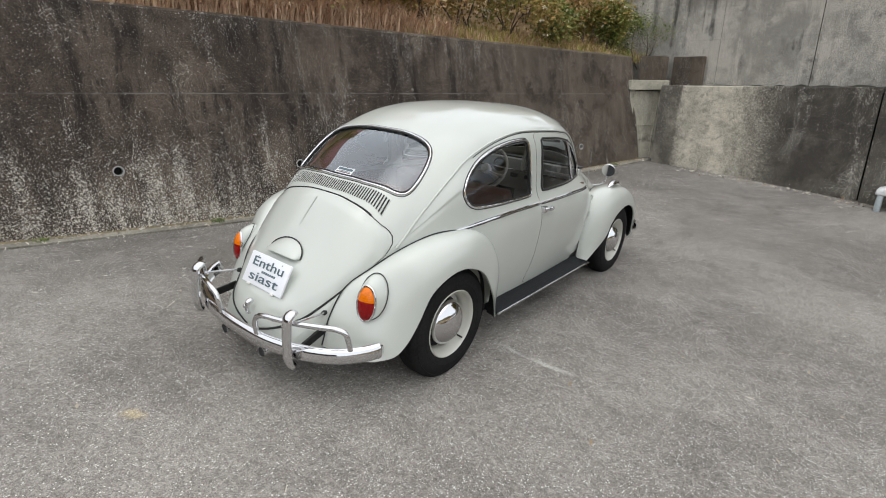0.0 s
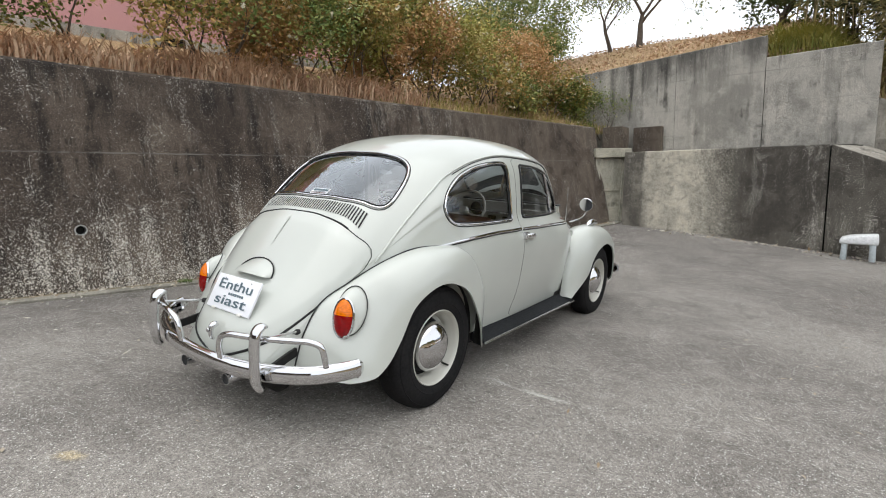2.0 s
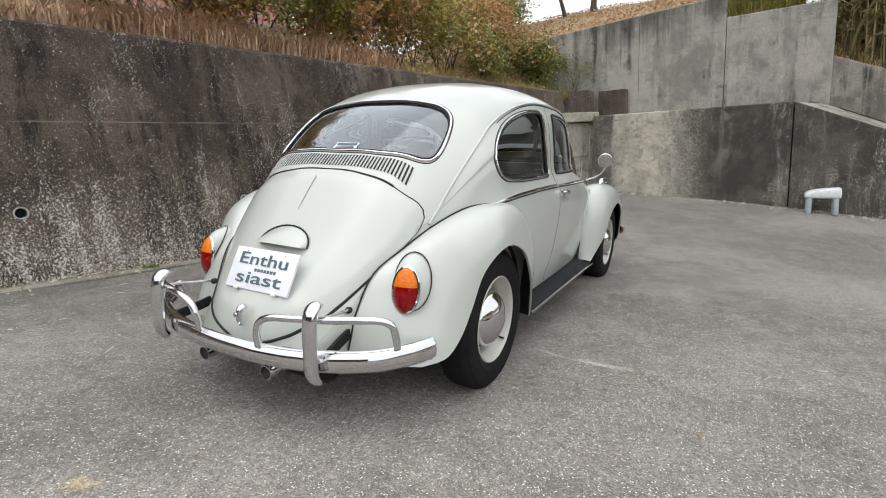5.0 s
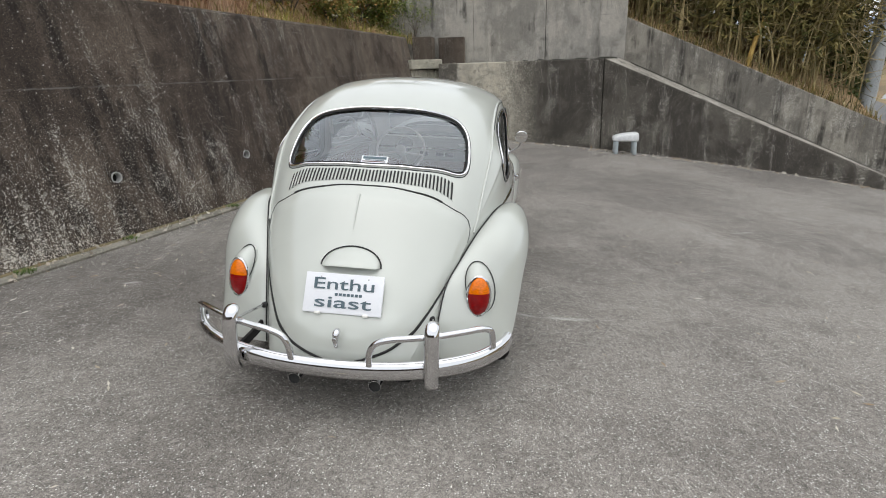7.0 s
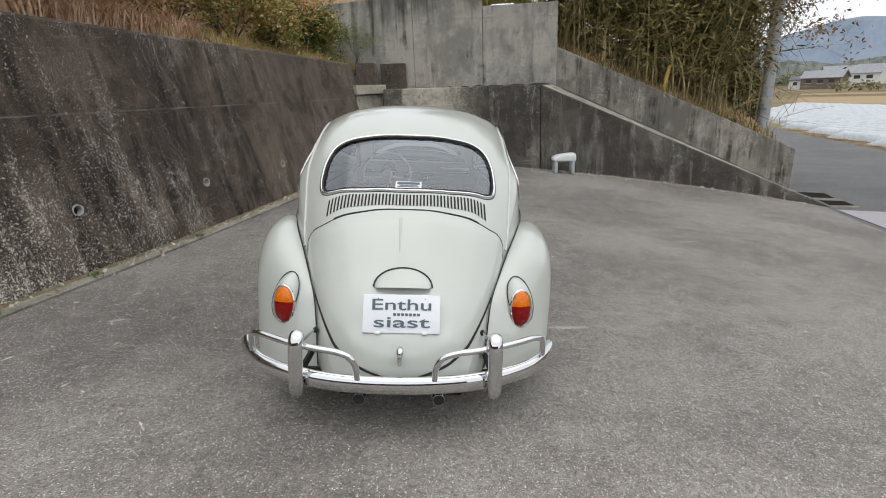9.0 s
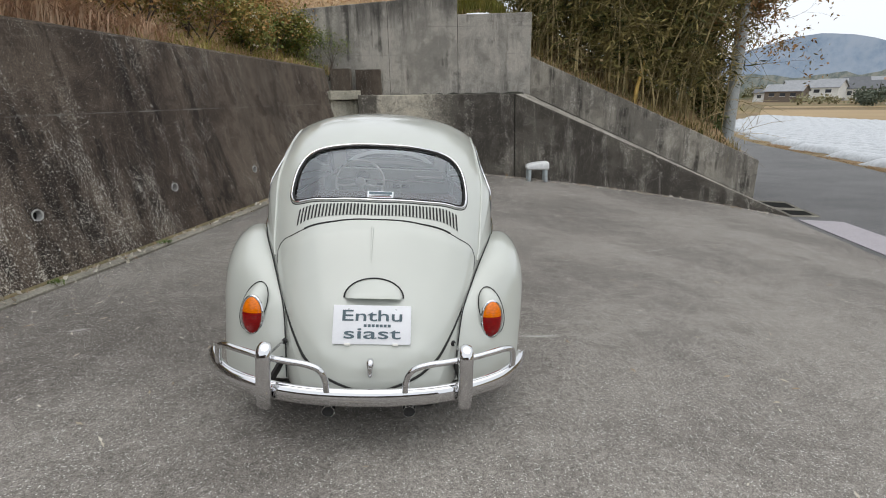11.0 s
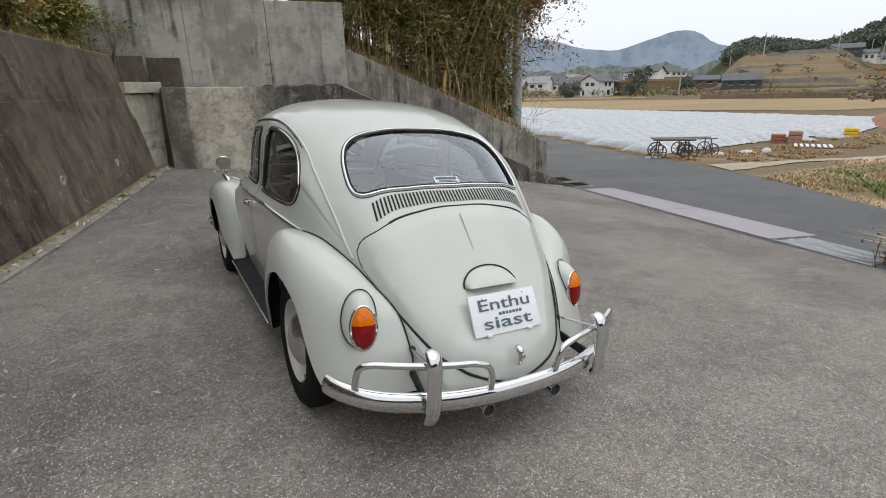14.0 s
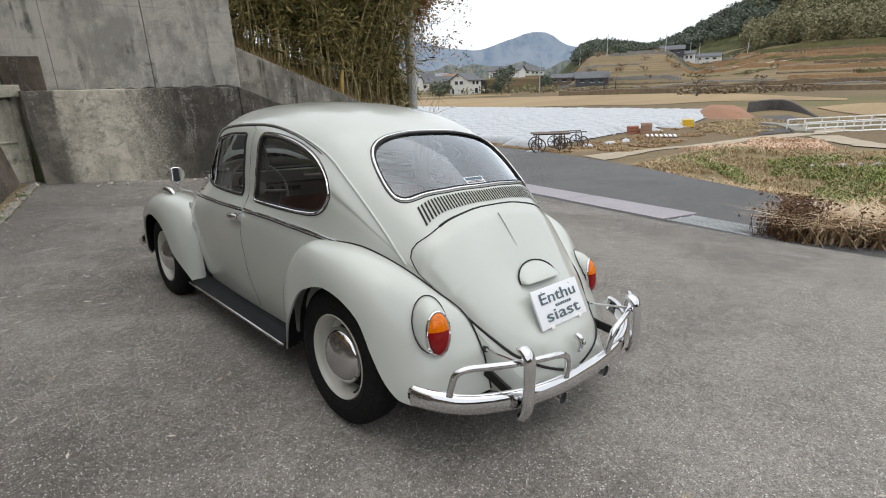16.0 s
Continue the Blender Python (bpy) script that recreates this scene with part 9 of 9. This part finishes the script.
HOUSES = [
    (50.6, 205, 12, 7, 2.6, 4.2, M_WHITEPAINT, M_TILE, "long white house with a low grey roof", 5.2), (52.0, 330, 11, 8, 3.2, 5.6, M_CREAMWALL, M_TILE, "pale house with a tiled roof on the slope", 7.0),
    (50.2, 320, 9, 7, 4.5, 6.6, M_CREAMWALL, M_TILE, "pale house with a tiled roof on the slope", 6.0), (53.6, 345, 9, 7, 2.8, 4.6, M_CREAMWALL, M_TILE, "pale house with a tiled roof on the slope", 7.0),
    (56.4, 225, 13, 7, 2.5, 3.9, M_OLDWOOD, M_TILE, "long low farm building with a grey roof", 1.0), (59.2, 200, 11, 7, 2.7, 4.6, M_DARKWALL, M_TILE, "weathered farm shed with a grey roof", 0.0),
    (40.8, 300, 13, 8, 3.2, 5.0, M_OLDWOOD, M_TILE, "dark low house with a grey tiled roof", 0.0), (38.4, 310, 13, 8, 3.2, 4.8, M_CREAMWALL, M_TILE, "low house with a grey tiled roof", 0.0),
    (42.6, 260, 10, 8, 4.5, 6.8, M_CREAMWALL, M_TILE, "pale two-storey house with a grey roof", 0.0), (41.2, 330, 12, 8, 5.0, 7.5, M_WHITEPAINT, M_TILE, "white two-storey house far down the valley", 0.0),
    (39.3, 350, 12, 8, 5.5, 8.0, M_CREAMWALL, M_TILE, "pale house far down the valley", 0.0), (36.2, 240, 10, 7, 3.4, 4.6, M_WHITEPAINT, M_TILE, "white shed far down the valley", 0.0),
    (37.4, 235, 12, 8, 3.4, 5.6, M_OLDWOOD, M_TILE_P, "old farmhouse with a broad pale tiled roof", 0.6), (39.9, 255, 14, 9, 3.6, 6.2, M_CREAMWALL, M_TILE_P, "broad house with a pale grey tiled roof", 1.5),
    (43.6, 290, 12, 8, 3.4, 5.8, M_OLDWOOD, M_TILE, "dark house with a grey tiled roof", 1.8), (38.0, 370, 13, 8, 4.2, 6.8, M_WHITEPAINT, M_TILE_P, "white house among the village roofs", 3.0),
    (40.4, 390, 14, 9, 4.0, 7.0, M_OLDWOOD, M_TILE_P, "brown house among the village roofs", 3.5), (42.0, 400, 12, 8, 4.6, 7.2, M_CREAMWALL, M_TILE, "pale house among the village roofs", 4.2),
    (43.4, 410, 13, 9, 4.2, 7.0, M_WHITEPAINT, M_TILE_P, "white house among the village roofs", 4.5), (44.8, 380, 12, 8, 4.0, 6.6, M_OLDWOOD, M_RUSTROOF, "brown house with a rusty roof", 3.6),
    (66.6, 300, 11, 7, 2.8, 4.6, M_DARKWALL, M_TILE, "dark farmhouse on the terraces", 0.8), (68.0, 305, 7, 6, 4.0, 5.4, M_WHITEPAINT, M_TILE, "white house on the terraces", 0.8),
    (69.8, 310, 12, 7, 2.4, 4.0, M_CREAMWALL, M_TILE, "low house with a pale roof on the terraces", 0.8),
]
for k, (az, d, w, dp, ev, rg, wl_, rf, lab, up) in enumerate(HOUSES):
    p = at(az, d, up)
    house(p, az, w, dp, ev, rg, wl_, rf, lab, windows=tuple((f, ev * 0.42, w * 0.14, ev * 0.34) for f in (-0.6, 0.0, 0.55)), turn=(k * 37) % 40 - 20)
    if up > 2:
        bm = bmesh.new()
        c = V((p.x, p.y, p.z))
        box(bm, (c.x - w * 0.9, c.y - dp, c.z - up - 1.5), (c.x + w * 0.9, c.y + dp, c.z + 0.02), 0.6)
        tagged(part("terrace", bm, M_LAND, smooth=False), "earth terrace under a house on the slope", "terrace", kind="structure")

# terrace walls and banks across the hillside
def terrace_wall(a0, a1, d, h, material, label, seed):
    n = 24
    vs, fs = [], []
    for i in range(n + 1):
        a = a0 + (a1 - a0) * i / n
        p = at(a, d + 3.0 * noise.noise((a * 0.35, seed, 0)))
        hh = h * (0.75 + 0.5 * noise.noise((a * 1.7, seed, 5)))
        q = (p - V((-1.67, -2.97, p.z))).normalized()
        vs += [(p.x, p.y, p.z - 0.6), (p.x + q.x * 0.3, p.y + q.y * 0.3, p.z + hh), (p.x + q.x * 1.6, p.y + q.y * 1.6, p.z + hh + 0.05), (p.x + q.x * 3.0, p.y + q.y * 3.0, p.z - 0.6)]
    for i in range(n):
        for k in range(3):
            fs.append((i * 4 + k, i * 4 + 4 + k, i * 4 + 5 + k, i * 4 + 1 + k))
    tagged(raw("terrace_wall", vs, fs, material), label, "terrace", kind="structure")


M_BANKBROWN = surface("brown terrace bank", (0.13, 0.095, 0.062), (0.20, 0.145, 0.09), 0.12, 1.2, 0.95, relief=0.0)
M_BANKGREEN = surface("green terrace bank", (0.10, 0.105, 0.045), (0.16, 0.15, 0.065), 0.12, 1.2, 0.95, relief=0.0)
M_BANKRUST = surface("rusty terrace bank", (0.27, 0.165, 0.085), (0.33, 0.21, 0.11), 0.12, 1.2, 0.95, relief=0.0)
M_BANKSTONE = surface("grey terrace stone", (0.16, 0.15, 0.135), (0.25, 0.235, 0.21), 0.2, 1.5, 0.9, relief=0.0)
tw = np.random.default_rng(77)
for k in range(46):
    d = 146 + 190 * (k / 46) ** 1.1
    a0 = tw.uniform(54, 82)
    kind = (M_BANKBROWN, M_BANKSTONE, M_BANKRUST, M_BANKGREEN, M_BANKBROWN)[k % 5]
    terrace_wall(a0, a0 + tw.uniform(6, 18), d, tw.uniform(0.5, 1.5), kind, "low terrace bank across the hillside", 200 + k)
terrace_wall(56, 104, 141, 1.5, M_BANKBROWN, "brown bank along the field's far edge", 290)
terrace_wall(64, 100, 168, 1.8, M_BANKBROWN, "brown bank below the terraces", 291)
terrace_wall(74, 104, 300, 2.6, M_BANKGREEN, "green bank below the wood", 292)
terrace_wall(68, 98, 262, 2.2, M_BANKRUST, "rusty bank below the wood", 293)

# ---- far trees, poles and woods ----
def crown_tree(p, h, r, seed, leaf, label, count=500, size=0.5, name="tree", group="trees across the valley", trunk=0.25):
    rng = np.random.default_rng(seed)
    ob = empty(name, Matrix.Translation(p))
    tagged(ob, label, "tree", group)
    bm = bmesh.new()
    tips = []
    limb(bm, (0, 0, -0.5), (0, 0, 1), h * 0.5, h * 0.022, 2, rng, tips, 0.2, 3, 5, 0.6)
    part("trunk", bm, M_BARK, ob)
    n = 26
    c = rng.normal(size=(n, 3))
    c /= np.linalg.norm(c, axis=1)[:, None]
    c = c * [r * 0.8, r * 0.8, h * (1 - trunk) * 0.42] * rng.uniform(0.5, 1, (n, 1)) + [0, 0, h * (0.5 + trunk / 2)]
    pos = c[rng.integers(0, n, count)] + rng.normal(0, r * 0.22, (count, 3))
    v, f = leaves(pos, size, size * 0.8, 0.0, rng)
    raw("crown", v, f.tolist(), leaf, ob)
    return ob


for k, (az, d, h, r) in enumerate(((50.0, 168, 8.2, 2.8), (50.8, 180, 10.5, 2.6), (49.4, 200, 7.0, 2.8), (49.5, 158, 4.0, 1.8), (44.0, 172, 4.2, 2.2), (42.9, 180, 4.0, 2.5), (43.5, 165, 2.6, 1.6), (54.6, 215, 6.0, 3.0))):
    crown_tree(at(az, d), h, r, 500 + k, M_WOODS_D, "dark evergreen beside the houses", 420, 0.7)
for k, (az, d, h, r) in enumerate(((58.5, 285, 6.0, 3.2), (61.8, 290, 4.5, 3.4), (61.2, 292, 6.0, 2.2), (60.4, 288, 3.0, 2.5), (63.2, 292, 3.0, 2.6), (56.2, 250, 3.5, 3.2), (64.8, 275, 3.0, 2.6))):
    crown_tree(at(az, d), h, r, 530 + k, M_WOODS_D, "dark evergreen on the terraced hill", 300, 0.8)


def bare_tree(p, h, seed, label, leaf=None):
    rng = np.random.default_rng(seed)
    ob = empty("bare_tree", Matrix.Translation(p))
    tagged(ob, label, "tree", "bare trees in the fields")
    bm = bmesh.new()
    tips = []
    limb(bm, (0, 0, -0.3), (0.05, 0, 1), h * 0.28, h * 0.045, 5, rng, tips, 0.35, 3, 6, 0.8)
    part("trunk", bm, M_BARETWIG, ob)


bare_tree(at(69.2, 116), 5.6, 611, "bare grey tree at the edge of the field")
bare_tree(at(74.4, 130), 4.6, 612, "small dark bare tree at the edge of the field")
bare_tree(at(60.4, 150), 7.0, 613, "bare brown tree before the farm shed")
bare_tree(at(61.6, 152), 6.2, 614, "bare brown tree before the farm shed")


def far_pole(az, d, h, label="slim utility pole across the valley"):
    p = at(az, d)
    bm = bmesh.new()
    tube(bm, [p - V((0, 0, 0.3)), p + V((0, 0, h * 0.5)), p + V((0, 0, h))], [0.2, 0.17, 0.13], 6)
    tagged(part("utility_pole", bm, M_GALV), label, "utility pole", "poles across the valley")


for az, d, h in ((54.0, 172, 9.5), (60.6, 250, 9), (66.0, 250, 8), (69.0, 290, 10), (68.2, 330, 12), (58.0, 300, 9), (73.0, 320, 8)):
    far_pole(az, d, h)


def woods(name, a0, a1, d0, d1, count, h, r, leaf, label, seed, per=46, size=2.2, cut=None):
    """A wood: many crowns of loose leafage on a slope."""
    rng = np.random.default_rng(seed)
    cs = []
    for k in range(count):
        a, d = rng.uniform(a0, a1), rng.uniform(d0, d1)
        p = at(a, d)
        hh = h * rng.uniform(0.7, 1.25)
        n = per
        q = rng.normal(size=(n, 3))
        q /= np.linalg.norm(q, axis=1)[:, None]
        cs.append(q * [r, r, hh * 0.5] * rng.uniform(0.55, 1.05, (n, 1)) + [p.x, p.y, p.z + hh * 0.52])
    v, f = leaves(np.concatenate(cs), size, size * 0.85, 0.0, rng)
    tagged(raw(name, v, f.tolist(), leaf), label, "woodland", kind="stuff")


woods("woodland", 72.6, 104, 345, 430, 480, 13, 3.8, M_WOODS, "tall olive-brown wood above the terraces", 701, 170, 1.25)
woods("woodland", 73.5, 104, 430, 640, 420, 13, 5.0, M_WOODS, "wooded hillside above the terraces", 702, 110, 1.9)
woods("woodland", 57.5, 75, 470, 660, 520, 8, 5.0, M_WOODS_D, "dark wooded hill behind the terraces", 703, 120, 1.7)
woods("woodland", 34, 48, 450, 560, 150, 8, 4.6, M_WOODS, "mixed trees behind the village", 708, 60, 1.5)
woods("brush", 66, 100, 180, 330, 60, 1.4, 2.2, M_BRUSH, "brown brush along the terrace banks", 704, 24, 0.9)
woods("brush", 54, 66, 175, 280, 30, 1.3, 2.2, M_BRUSH, "brown brush on the terraced hill", 705, 24, 0.9)
woods("brush", 68, 78, 126, 150, 60, 1.2, 2.5, M_BRUSH, "brown brush at the field's edge", 706, 24, 0.7)
woods("brush", 38, 56, 178, 240, 70, 2.2, 2.6, M_WOODS, "hedges and bushes among the houses", 707, 30, 0.9)
